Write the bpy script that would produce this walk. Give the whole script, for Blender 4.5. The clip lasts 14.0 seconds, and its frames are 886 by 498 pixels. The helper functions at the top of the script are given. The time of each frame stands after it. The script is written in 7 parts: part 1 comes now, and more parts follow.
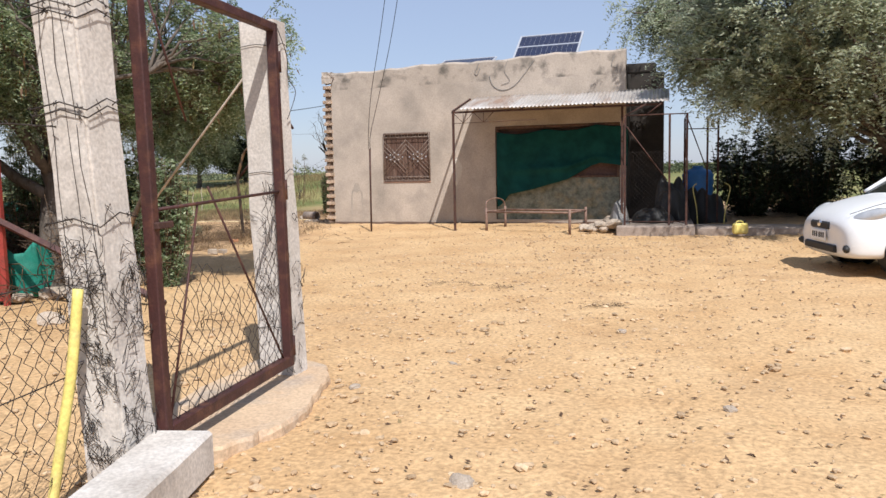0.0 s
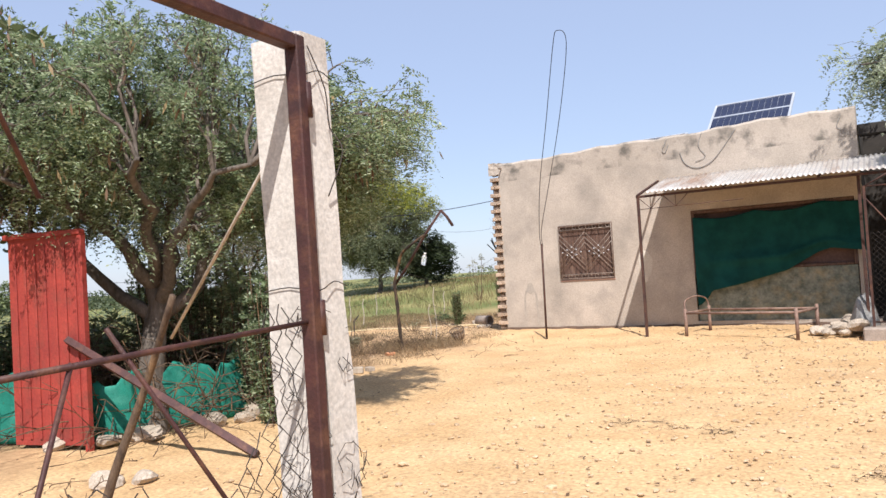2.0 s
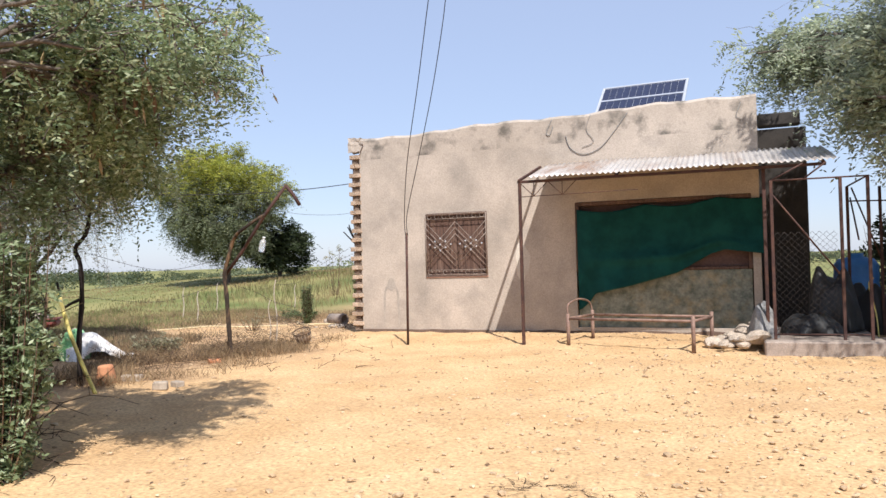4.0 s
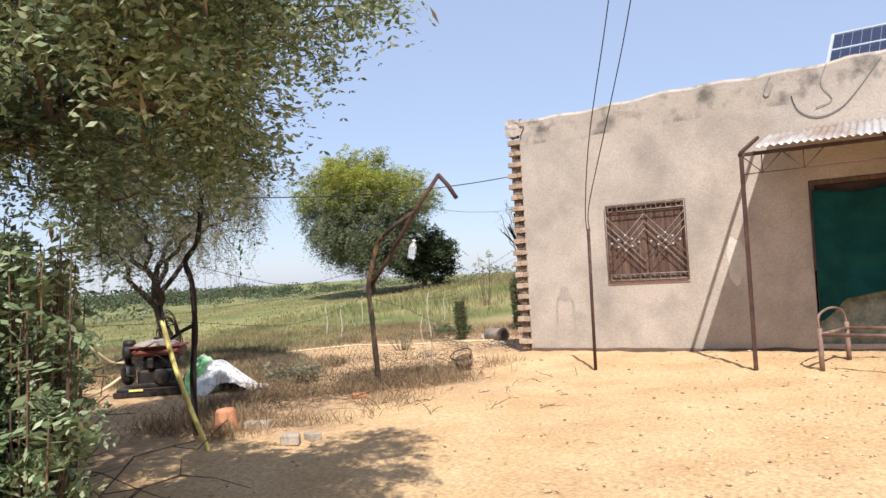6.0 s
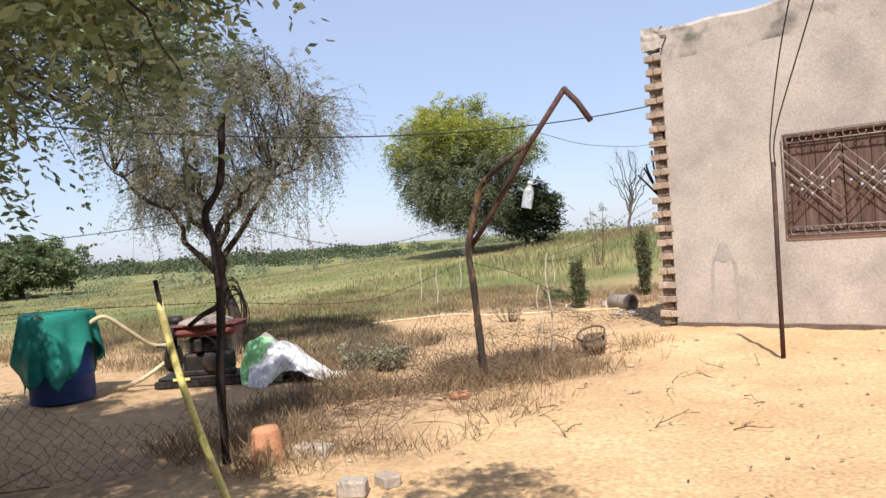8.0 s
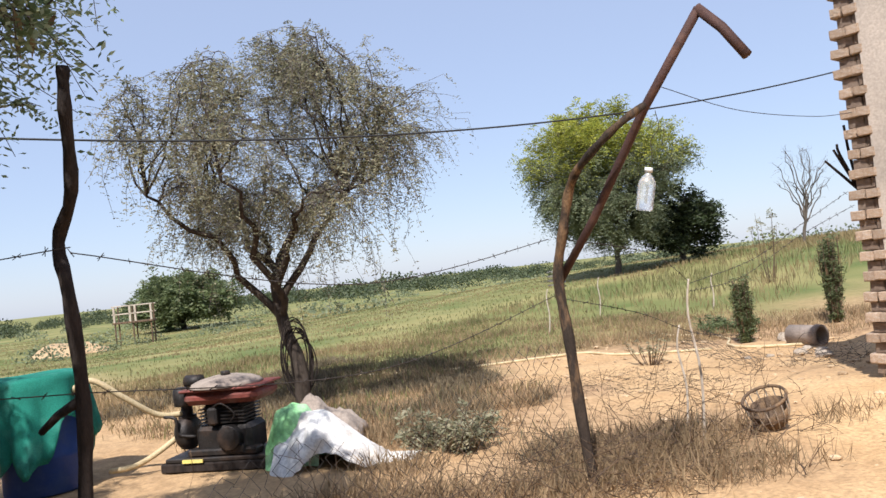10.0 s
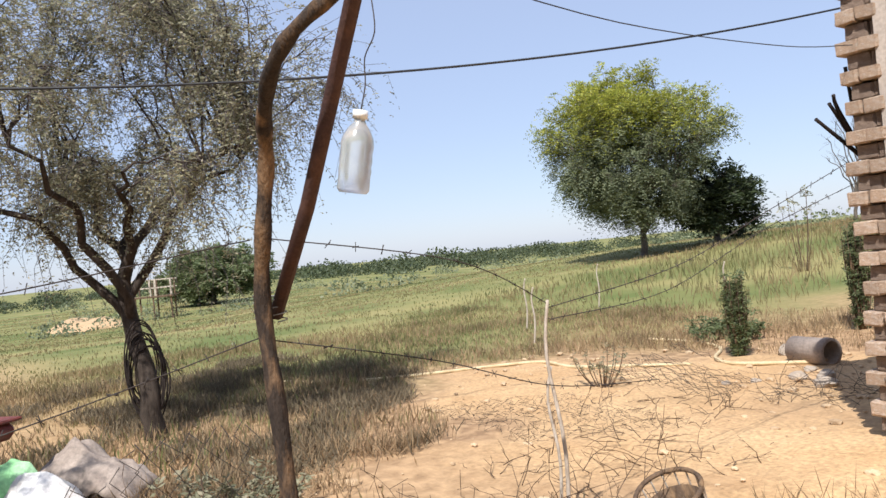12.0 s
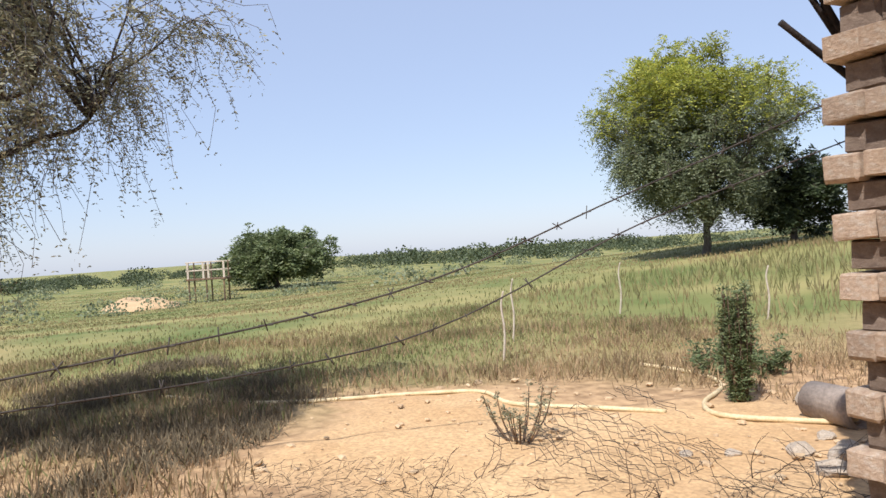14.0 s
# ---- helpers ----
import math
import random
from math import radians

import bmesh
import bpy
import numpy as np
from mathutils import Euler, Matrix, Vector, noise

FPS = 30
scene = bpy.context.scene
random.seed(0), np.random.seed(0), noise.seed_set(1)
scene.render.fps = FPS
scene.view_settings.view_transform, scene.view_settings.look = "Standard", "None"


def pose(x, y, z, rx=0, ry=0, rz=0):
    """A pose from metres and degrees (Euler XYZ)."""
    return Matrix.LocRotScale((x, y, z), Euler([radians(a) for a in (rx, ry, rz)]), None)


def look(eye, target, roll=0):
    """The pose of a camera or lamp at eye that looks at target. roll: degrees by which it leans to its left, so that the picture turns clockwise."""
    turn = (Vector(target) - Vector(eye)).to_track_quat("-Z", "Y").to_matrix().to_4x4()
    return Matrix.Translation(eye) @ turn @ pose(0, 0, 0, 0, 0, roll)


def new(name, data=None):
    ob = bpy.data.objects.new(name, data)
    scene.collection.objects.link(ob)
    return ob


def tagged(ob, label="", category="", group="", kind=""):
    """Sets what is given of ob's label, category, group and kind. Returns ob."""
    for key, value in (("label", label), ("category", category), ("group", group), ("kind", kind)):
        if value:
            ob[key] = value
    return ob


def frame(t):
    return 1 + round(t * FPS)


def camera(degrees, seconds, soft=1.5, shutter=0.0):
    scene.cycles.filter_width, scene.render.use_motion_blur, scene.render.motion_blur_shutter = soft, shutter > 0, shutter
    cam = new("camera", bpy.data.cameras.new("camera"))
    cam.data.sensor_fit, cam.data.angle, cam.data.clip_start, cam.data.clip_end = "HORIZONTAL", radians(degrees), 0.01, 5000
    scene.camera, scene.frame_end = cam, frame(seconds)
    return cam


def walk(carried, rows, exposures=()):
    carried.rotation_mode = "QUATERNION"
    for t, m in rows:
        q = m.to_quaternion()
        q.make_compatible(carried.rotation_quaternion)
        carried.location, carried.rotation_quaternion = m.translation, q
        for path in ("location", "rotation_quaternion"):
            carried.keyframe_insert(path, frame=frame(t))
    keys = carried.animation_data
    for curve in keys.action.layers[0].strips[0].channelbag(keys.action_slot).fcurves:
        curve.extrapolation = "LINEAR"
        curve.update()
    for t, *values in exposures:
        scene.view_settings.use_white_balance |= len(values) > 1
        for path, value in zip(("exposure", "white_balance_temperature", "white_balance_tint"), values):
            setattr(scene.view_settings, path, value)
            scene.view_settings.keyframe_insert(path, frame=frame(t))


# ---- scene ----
cam = camera(59.8, 14.0)
METRES, EYE, TILT, LEAN, TURN = 16.5, 1.3, 0.0, 0.0, 16.0
ROWS = [
    (0.0, 0.0, 0.0, 0.0, -0.12, -5.89, 1.18),
    (0.5, 0.0091, 0.0344, -0.0002, -1.87, -6.81, -0.4),
    (1.0, 0.0142, 0.0674, 0.0009, 0.9, -5.89, -0.2),
    (1.5, 0.0133, 0.0994, 0.0005, 8.72, -2.54, 1.95),
    (2.0, 0.0062, 0.1316, 0.0014, 13.86, 1.87, 3.48),
    (2.5, -0.0013, 0.1644, 0.0012, 12.72, 3.28, 3.89),
    (2.7, -0.0032, 0.1775, 0.001, 8.95, 3.08, 3.9),
    (4.8, -0.0245, 0.322, -0.0028, 3.36, 0.77, 1.38),
    (5.0, -0.0304, 0.336, -0.0029, 5.86, 1.06, 1.32),
    (5.5, -0.0455, 0.3694, -0.0002, 11.09, 1.71, 1.99),
    (6.0, -0.0587, 0.4039, -0.0004, 13.98, 1.95, 3.28),
    (6.5, -0.0743, 0.439, -0.0012, 14.91, 1.69, 3.5),
    (7.0, -0.0844, 0.4733, -0.001, 15.7, 1.27, 3.25),
    (7.5, -0.0972, 0.5063, -0.0013, 19.04, 0.25, 1.99),
    (8.0, -0.1079, 0.5395, -0.0007, 21.25, -0.7, 4.06),
    (8.5, -0.1145, 0.5749, -0.0005, 25.12, 0.63, 2.75),
    (9.0, -0.1232, 0.6102, -0.001, 27.69, 1.51, 2.36),
    (9.2, -0.1262, 0.624, -0.0012, 28.83, 1.95, 3.5),
    (11.3, -0.1325, 0.7752, 0.0011, 35.2, 0.8, 6.2),
    (11.5, -0.1311, 0.7897, 0.0013, 31.24, 0.33, 7.0),
    (12.0, -0.1225, 0.8237, 0.0009, 36.71, 0.35, 5.42),
    (12.5, -0.1183, 0.863, -0.0003, 37.09, 1.92, 6.37),
    (13.0, -0.1168, 0.9011, -0.0012, 41.32, 2.61, 6.96),
    (13.5, -0.1224, 0.9382, -0.0028, 43.81, 0.75, 4.46),
    (14.0, -0.1248, 0.9748, -0.0035, 43.16, 0.03, 3.66),
]
walk(cam, [(t, pose(0, 0, EYE, TILT, LEAN, TURN) @ pose(METRES * x, METRES * y, METRES * z, 90 + pitch, roll, yaw)) for t, x, y, z, yaw, pitch, roll in ROWS],
     exposures=[(0.0, 0.26, 6150, 12), (1.0, 0.32, 6150, 12), (2.0, 0.58, 6150, 12), (14.0, 0.56, 6150, 12)])

# ---- light ----
SUN_AZ, SUN_EL = 147.0, 51.5
world = bpy.data.worlds.new("world")
scene.world = world
world.use_nodes = True
wn = world.node_tree
sky = wn.nodes.new("ShaderNodeTexSky")
sky.sky_type, sky.sun_disc = "NISHITA", False
sky.sun_elevation, sky.sun_rotation = radians(SUN_EL), radians(SUN_AZ)
sky.air_density, sky.dust_density, sky.ozone_density = 1.0, 0.5, 1.2
haze = wn.nodes.new("ShaderNodeMix")          # even dust haze over the clear sky
haze.data_type = "RGBA"
haze.inputs[0].default_value = 0.6
haze.inputs[7].default_value = (4.05, 4.6, 6.0, 1)
wn.links.new(sky.outputs[0], haze.inputs[6])
wn.links.new(haze.outputs[2], wn.nodes["Background"].inputs[0])
wn.nodes["Background"].inputs[1].default_value = 0.101
sun = new("sun", bpy.data.lights.new("sun", "SUN"))
sun.data.energy, sun.data.angle, sun.data.color = 4.7, radians(0.55), (1.0, 0.96, 0.89)
sun.matrix_world = look((0, 0, 30), (-0.435 * 30, 0.669 * 30, 0))


# ---- materials ----
def mat(name, c1, c2, scale=4.0, rough=0.85, bump=0.25, fine=60.0, metal=0.0, stain=None, stain_scale=1.2, stain_amount=0.55, vary=0.0, stretch=(1, 1, 1), spec=0.4, grainy=1.0):
    """Two-scale procedural surface: c1 to c2 by coarse noise, darker and lighter grain by fine noise, optional stains."""
    m = bpy.data.materials.new(name)
    m.use_nodes = True
    n, l = m.node_tree.nodes, m.node_tree.links
    b = n["Principled BSDF"]
    co = n.new("ShaderNodeTexCoord")
    mp = n.new("ShaderNodeMapping")
    mp.inputs["Scale"].default_value = stretch
    l.new(co.outputs["Object"], mp.inputs[0])

    def tex(s, detail=5.0):
        t = n.new("ShaderNodeTexNoise")
        t.inputs["Scale"].default_value, t.inputs["Detail"].default_value, t.inputs["Roughness"].default_value = s, detail, 0.62
        l.new(mp.outputs[0], t.inputs["Vector"])
        return t.outputs["Fac"]

    def mix(fac, a, c, kind="MIX"):
        x = n.new("ShaderNodeMix")
        x.data_type, x.blend_type = "RGBA", kind
        for sock, v in ((x.inputs[0], fac), (x.inputs[6], a), (x.inputs[7], c)):
            if hasattr(v, "is_linked"):
                l.new(v, sock)
            elif isinstance(v, tuple):
                sock.default_value = (*v, 1)
            else:
                sock.default_value = v
        return x.outputs[2]

    def ramp(v, lo, hi):
        r = n.new("ShaderNodeMapRange")
        r.inputs[1].default_value, r.inputs[2].default_value = lo, hi
        l.new(v, r.inputs[0])
        return r.outputs[0]

    coarse, grain = tex(scale), tex(fine, 3.0)
    col = mix(ramp(coarse, 0.35, 0.65), tuple(c1), tuple(c2))
    if stain:
        s = ramp(tex(stain_scale), 0.5, 0.68)
        mul = n.new("ShaderNodeMath")
        mul.operation = "MULTIPLY"
        mul.inputs[1].default_value = stain_amount
        l.new(s, mul.inputs[0])
        col = mix(mul.outputs[0], col, tuple(stain))
    gr = n.new("ShaderNodeMapRange")
    gr.inputs[1].default_value, gr.inputs[2].default_value, gr.inputs[3].default_value, gr.inputs[4].default_value = 0.3, 0.7, 1 - 0.22 * grainy, 1 + 0.16 * grainy
    l.new(grain, gr.inputs[0])
    col = mix(1.0, col, gr.outputs[0], "MULTIPLY")
    if vary:
        oi = n.new("ShaderNodeObjectInfo")
        isl = n.new("ShaderNodeNewGeometry")
        ad = n.new("ShaderNodeMath")
        ad.operation = "ADD"
        l.new(oi.outputs["Random"], ad.inputs[0])
        l.new(isl.outputs["Random Per Island"], ad.inputs[1])
        v = n.new("ShaderNodeMapRange")
        v.inputs[2].default_value, v.inputs[3].default_value, v.inputs[4].default_value = 2.0, 1 - vary, 1 + vary
        l.new(ad.outputs[0], v.inputs[0])
        col = mix(1.0, col, v.outputs[0], "MULTIPLY")
    l.new(col, b.inputs["Base Color"])
    rr = n.new("ShaderNodeMapRange")
    rr.inputs[3].default_value, rr.inputs[4].default_value = max(rough - 0.12, 0.02), min(rough + 0.1, 1)
    l.new(coarse, rr.inputs[0])
    l.new(rr.outputs[0], b.inputs["Roughness"])
    b.inputs["Metallic"].default_value = metal
    b.inputs["Specular IOR Level"].default_value = spec
    if bump:
        ad = n.new("ShaderNodeMath")
        ad.operation = "MULTIPLY_ADD"
        ad.inputs[1].default_value = 0.5
        l.new(grain, ad.inputs[0])
        l.new(coarse, ad.inputs[2])
        bp = n.new("ShaderNodeBump")
        bp.inputs["Strength"].default_value, bp.inputs["Distance"].default_value = bump, 0.02
        l.new(ad.outputs[0], bp.inputs["Height"])
        l.new(bp.outputs[0], b.inputs["Normal"])
    return m


def leaf_mat(name, c1, c2, c3, through_light=0.35, rough=0.55, patch=None):
    """Leaf surface that varies from leaf to leaf and lets some light through."""
    m = bpy.data.materials.new(name)
    m.use_nodes = True
    n, l = m.node_tree.nodes, m.node_tree.links
    b = n["Principled BSDF"]
    isl = n.new("ShaderNodeNewGeometry")
    r = n.new("ShaderNodeValToRGB")
    r.color_ramp.elements[0].color, r.color_ramp.elements[1].color = (*c1, 1), (*c3, 1)
    e = r.color_ramp.elements.new(0.6)
    e.color = (*c2, 1)
    l.new(isl.outputs["Random Per Island"], r.inputs[0])
    tint = r.outputs[0]
    co = n.new("ShaderNodeTexCoord")
    if patch:
        pn = n.new("ShaderNodeTexNoise")
        pn.inputs["Scale"].default_value, pn.inputs["Detail"].default_value = 0.16, 6.0
        l.new(co.outputs["Object"], pn.inputs["Vector"])
        pr = n.new("ShaderNodeMapRange")
        pr.inputs[1].default_value, pr.inputs[2].default_value, pr.inputs[4].default_value = 0.42, 0.56, 0.85
        l.new(pn.outputs["Fac"], pr.inputs[0])
        px_ = n.new("ShaderNodeMix")
        px_.data_type = "RGBA"
        px_.inputs[7].default_value = (*patch, 1)
        l.new(pr.outputs[0], px_.inputs[0])
        l.new(tint, px_.inputs[6])
        tint = px_.outputs[2]
    t = n.new("ShaderNodeTexNoise")
    t.inputs["Scale"].default_value = 1.3
    l.new(co.outputs["Object"], t.inputs["Vector"])
    v = n.new("ShaderNodeMapRange")
    v.inputs[1].default_value, v.inputs[2].default_value, v.inputs[3].default_value, v.inputs[4].default_value = 0.3, 0.7, 0.75, 1.25
    l.new(t.outputs["Fac"], v.inputs[0])
    x = n.new("ShaderNodeMix")
    x.data_type, x.blend_type = "RGBA", "MULTIPLY"
    x.inputs[0].default_value = 1
    l.new(tint, x.inputs[6])
    l.new(v.outputs[0], x.inputs[7])
    l.new(x.outputs[2], b.inputs["Base Color"])
    b.inputs["Roughness"].default_value = rough
    b.inputs["Specular IOR Level"].default_value = 0.3
    tr = n.new("ShaderNodeBsdfTranslucent")
    l.new(x.outputs[2], tr.inputs[0])
    ms = n.new("ShaderNodeMixShader")
    ms.inputs[0].default_value = through_light
    l.new(b.outputs[0], ms.inputs[1])
    l.new(tr.outputs[0], ms.inputs[2])
    l.new(ms.outputs[0], n["Material Output"].inputs[0])
    return m


def ground_mat():
    """Sand in the yard, dry litter at its edge, green field beyond; the amounts come from the sheet's own attributes."""
    m = mat("ground_soil", (0.60, 0.405, 0.215), (0.50, 0.315, 0.155), 1.1, 0.95, 0.8, 34.0, stain=(0.42, 0.265, 0.14), stain_scale=0.6, stain_amount=0.45, spec=0.15, grainy=1.5)
    n, l = m.node_tree.nodes, m.node_tree.links
    b = n["Principled BSDF"]
    base = b.inputs["Base Color"].links[0].from_socket
    co = n.new("ShaderNodeTexCoord")
    for attr, dark, light, sc in (("litter", (0.25, 0.155, 0.085), (0.46, 0.30, 0.165), 9.0), ("green", (0.12, 0.145, 0.045), (0.27, 0.235, 0.095), 0.3)):
        a = n.new("ShaderNodeAttribute")
        a.attribute_name = attr
        t = n.new("ShaderNodeTexNoise")
        t.inputs["Scale"].default_value, t.inputs["Detail"].default_value = sc, 8
        l.new(co.outputs["Object"], t.inputs["Vector"])
        r = n.new("ShaderNodeValToRGB")
        r.color_ramp.elements[0].position, r.color_ramp.elements[1].position = 0.35, 0.65
        r.color_ramp.elements[0].color, r.color_ramp.elements[1].color = (*dark, 1), (*light, 1)
        l.new(t.outputs["Fac"], r.inputs[0])
        x = n.new("ShaderNodeMix")
        x.data_type = "RGBA"
        l.new(a.outputs["Fac"], x.inputs[0])
        l.new(base, x.inputs[6])
        l.new(r.outputs[0], x.inputs[7])
        base = x.outputs[2]
    l.new(base, b.inputs["Base Color"])
    return m


M_GROUND = ground_mat()
M_PLASTER = mat("lime_plaster", (0.48, 0.405, 0.335), (0.365, 0.31, 0.255), 1.1, 0.92, 0.3, 45.0, stain=(0.27, 0.235, 0.20), stain_scale=1.3, stain_amount=0.6, spec=0.2, grainy=0.8)
M_PARAPET = mat("weathered_parapet_plaster", (0.48, 0.405, 0.335), (0.365, 0.31, 0.255), 1.1, 0.94, 0.35, 45.0, stain=(0.09, 0.082, 0.07), stain_scale=2.9, stain_amount=0.8, spec=0.2, grainy=0.6)
M_BRICK = mat("clay_brick", (0.52, 0.385, 0.275), (0.40, 0.275, 0.19), 6.0, 0.93, 0.8, 70.0, stain=(0.60, 0.53, 0.44), stain_scale=5.0, stain_amount=0.6, vary=0.3, spec=0.2)
# brick and mortar tones darkened by the shade between the projecting courses
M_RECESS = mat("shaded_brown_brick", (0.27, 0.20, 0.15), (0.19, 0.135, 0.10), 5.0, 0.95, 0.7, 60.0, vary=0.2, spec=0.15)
M_MORTAR = mat("dark_mortar", (0.18, 0.125, 0.095), (0.13, 0.09, 0.07), 6.0, 0.97, 0.7, 60.0, spec=0.1)
M_WOOD = mat("brown_painted_wood", (0.135, 0.075, 0.052), (0.07, 0.038, 0.027), 5.0, 0.7, 0.3, 50.0, stain=(0.22, 0.14, 0.10), stain_scale=3.0, stretch=(6, 6, 0.6))
M_RUST = mat("rusty_brown_steel", (0.085, 0.04, 0.03), (0.05, 0.026, 0.022), 9.0, 0.75, 0.35, 90.0, stain=(0.15, 0.07, 0.04), stain_scale=7.0, metal=0.2)
M_GATE = mat("maroon_painted_iron", (0.075, 0.026, 0.022), (0.045, 0.018, 0.016), 7.0, 0.6, 0.25, 90.0, stain=(0.17, 0.075, 0.04), stain_scale=9.0, metal=0.1)
M_WIRE = mat("oxidised_wire", (0.085, 0.07, 0.06), (0.05, 0.04, 0.035), 20.0, 0.75, 0.0, 90.0, metal=0.5)
M_CABLE = mat("black_cable", (0.02, 0.02, 0.022), (0.035, 0.033, 0.03), 10.0, 0.6, 0.0)
M_GREYWIRE = mat("bleached_wire", (0.30, 0.29, 0.27), (0.20, 0.19, 0.18), 10.0, 0.7, 0.0)
M_CONCRETE = mat("white_washed_concrete", (0.64, 0.595, 0.54), (0.50, 0.455, 0.40), 3.0, 0.9, 0.2, 60.0, stain=(0.33, 0.285, 0.245), stain_scale=4.0, stain_amount=0.5, spec=0.25)
M_SLAB = mat("dusty_concrete_slab", (0.60, 0.44, 0.29), (0.52, 0.37, 0.24), 2.0, 0.95, 0.4, 50.0, stain=(0.36, 0.32, 0.28), stain_scale=2.5, stain_amount=0.6, spec=0.2)
M_TIN = mat("corrugated_tin", (0.50, 0.47, 0.44), (0.40, 0.36, 0.32), 1.3, 0.6, 0.15, 30.0, metal=0.3, stain=(0.28, 0.17, 0.11), stain_scale=1.4, stain_amount=0.8, stretch=(1.6, 0.25, 1))
M_CLOTH = mat("dark_green_net_cloth", (0.004, 0.042, 0.038), (0.010, 0.072, 0.064), 3.0, 0.9, 0.2, 160.0, spec=0.15)
M_TEAL = mat("teal_shade_net", (0.03, 0.26, 0.19), (0.02, 0.17, 0.125), 3.0, 0.9, 0.3, 120.0, stain=(0.10, 0.36, 0.28), stain_scale=5.0, spec=0.2)
M_TEAL.node_tree.nodes["Principled BSDF"].inputs["Alpha"].default_value = 0.82
M_MURAL = mat("leaf_pattern_wall_panel", (0.27, 0.28, 0.225), (0.11, 0.125, 0.10), 7.0, 0.85, 0.1, 22.0, stain=(0.33, 0.26, 0.14), stain_scale=4.0, stain_amount=0.6)
M_DARKPANEL = mat("brown_shutter_board", (0.13, 0.075, 0.06), (0.09, 0.05, 0.04), 3.0, 0.8, 0.2, 30.0)
M_STONE = mat("field_stone", (0.43, 0.35, 0.27), (0.30, 0.24, 0.18), 5.0, 0.92, 0.5, 40.0, vary=0.3, stain=(0.52, 0.45, 0.37), stain_scale=6.0)
M_GRAVEL = mat("pale_gravel", (0.62, 0.46, 0.29), (0.44, 0.30, 0.175), 8.0, 0.93, 0.3, 60.0, vary=0.35, spec=0.2)
M_BARK = mat("grey_brown_bark", (0.17, 0.14, 0.115), (0.095, 0.078, 0.063), 7.0, 0.95, 0.8, 40.0, stretch=(3, 3, 0.6), spec=0.15)
M_STAKE = mat("weathered_branch_wood", (0.15, 0.10, 0.065), (0.075, 0.05, 0.036), 9.0, 0.9, 0.6, 60.0, stain=(0.36, 0.22, 0.11), stain_scale=3.5, stretch=(3, 3, 0.8), spec=0.2)
M_DARKSTAKE = mat("blackened_branch_wood", (0.042, 0.031, 0.026), (0.022, 0.017, 0.015), 9.0, 0.9, 0.6, 60.0, stretch=(3, 3, 0.8), spec=0.2)
M_PALEWOOD = mat("bleached_stick", (0.55, 0.47, 0.38), (0.38, 0.31, 0.24), 9.0, 0.9, 0.4, 60.0, stretch=(3, 3, 0.8), spec=0.2)
M_YELLOW = mat("yellow_plastic_pipe", (0.80, 0.68, 0.20), (0.68, 0.56, 0.16), 6.0, 0.5, 0.1, 60.0, stain=(0.55, 0.45, 0.22), stain_scale=8.0, stain_amount=0.5)
M_HOSE = mat("dusty_cream_hose", (0.62, 0.50, 0.30), (0.50, 0.38, 0.21), 6.0, 0.7, 0.1, 60.0)
M_BLUE = mat("blue_plastic_drum", (0.012, 0.05, 0.22), (0.008, 0.035, 0.15), 3.0, 0.5, 0.08, 40.0, stain=(0.05, 0.09, 0.22), stain_scale=6.0, grainy=0.2)
M_LIGHTBLUE = mat("light_blue_plastic", (0.07, 0.25, 0.62), (0.05, 0.18, 0.48), 3.0, 0.5, 0.05, 40.0, grainy=0.2)
M_ENGINE = mat("oily_cast_iron", (0.035, 0.03, 0.028), (0.02, 0.017, 0.016), 8.0, 0.55, 0.4, 60.0, stain=(0.10, 0.06, 0.04), stain_scale=6.0, metal=0.4)
M_ENGRED = mat("faded_red_engine_paint", (0.22, 0.055, 0.04), (0.15, 0.04, 0.03), 6.0, 0.6, 0.2, 60.0, stain=(0.30, 0.22, 0.18), stain_scale=5.0)
M_DUSTY = mat("dust_covered_sheet", (0.37, 0.30, 0.245), (0.26, 0.205, 0.165), 5.0, 0.9, 0.3, 50.0)
M_TARP = mat("white_sack_plastic", (0.74, 0.71, 0.67), (0.64, 0.60, 0.55), 4.0, 0.6, 0.3, 50.0, stain=(0.40, 0.33, 0.27), stain_scale=4.0, stain_amount=0.6)
M_GREENSACK = mat("bright_green_sack_plastic", (0.22, 0.52, 0.20), (0.33, 0.60, 0.30), 5.0, 0.6, 0.3, 50.0, stain=(0.62, 0.66, 0.56), stain_scale=3.0, stain_amount=0.6)
M_RED = mat("red_painted_sheet_metal", (0.34, 0.05, 0.035), (0.25, 0.035, 0.028), 3.0, 0.55, 0.12, 40.0, stain=(0.14, 0.05, 0.035), stain_scale=4.0)
M_ORANGE = mat("orange_fired_clay", (0.52, 0.24, 0.12), (0.42, 0.18, 0.09), 6.0, 0.9, 0.4, 60.0)
# near-black, with the deep shade of the porch put into the colour
M_DARKVOID = mat("shade_black_masonry", (0.045, 0.038, 0.032), (0.03, 0.026, 0.022), 3.0, 0.95, 0.2, 40.0)
M_CARPAINT = mat("white_car_paint", (0.80, 0.80, 0.79), (0.76, 0.76, 0.75), 1.0, 0.25, 0.0, 30.0, spec=0.6, grainy=0.1)
M_BLACKPL = mat("black_plastic", (0.02, 0.02, 0.02), (0.028, 0.028, 0.028), 6.0, 0.6, 0.05, 60.0, grainy=0.2)
M_TYRE = mat("dusty_tyre_rubber", (0.03, 0.028, 0.026), (0.055, 0.048, 0.04), 6.0, 0.85, 0.2, 60.0)
M_ALLOY = mat("silver_alloy", (0.55, 0.55, 0.56), (0.48, 0.48, 0.49), 4.0, 0.35, 0.0, 30.0, metal=0.85, grainy=0.2)
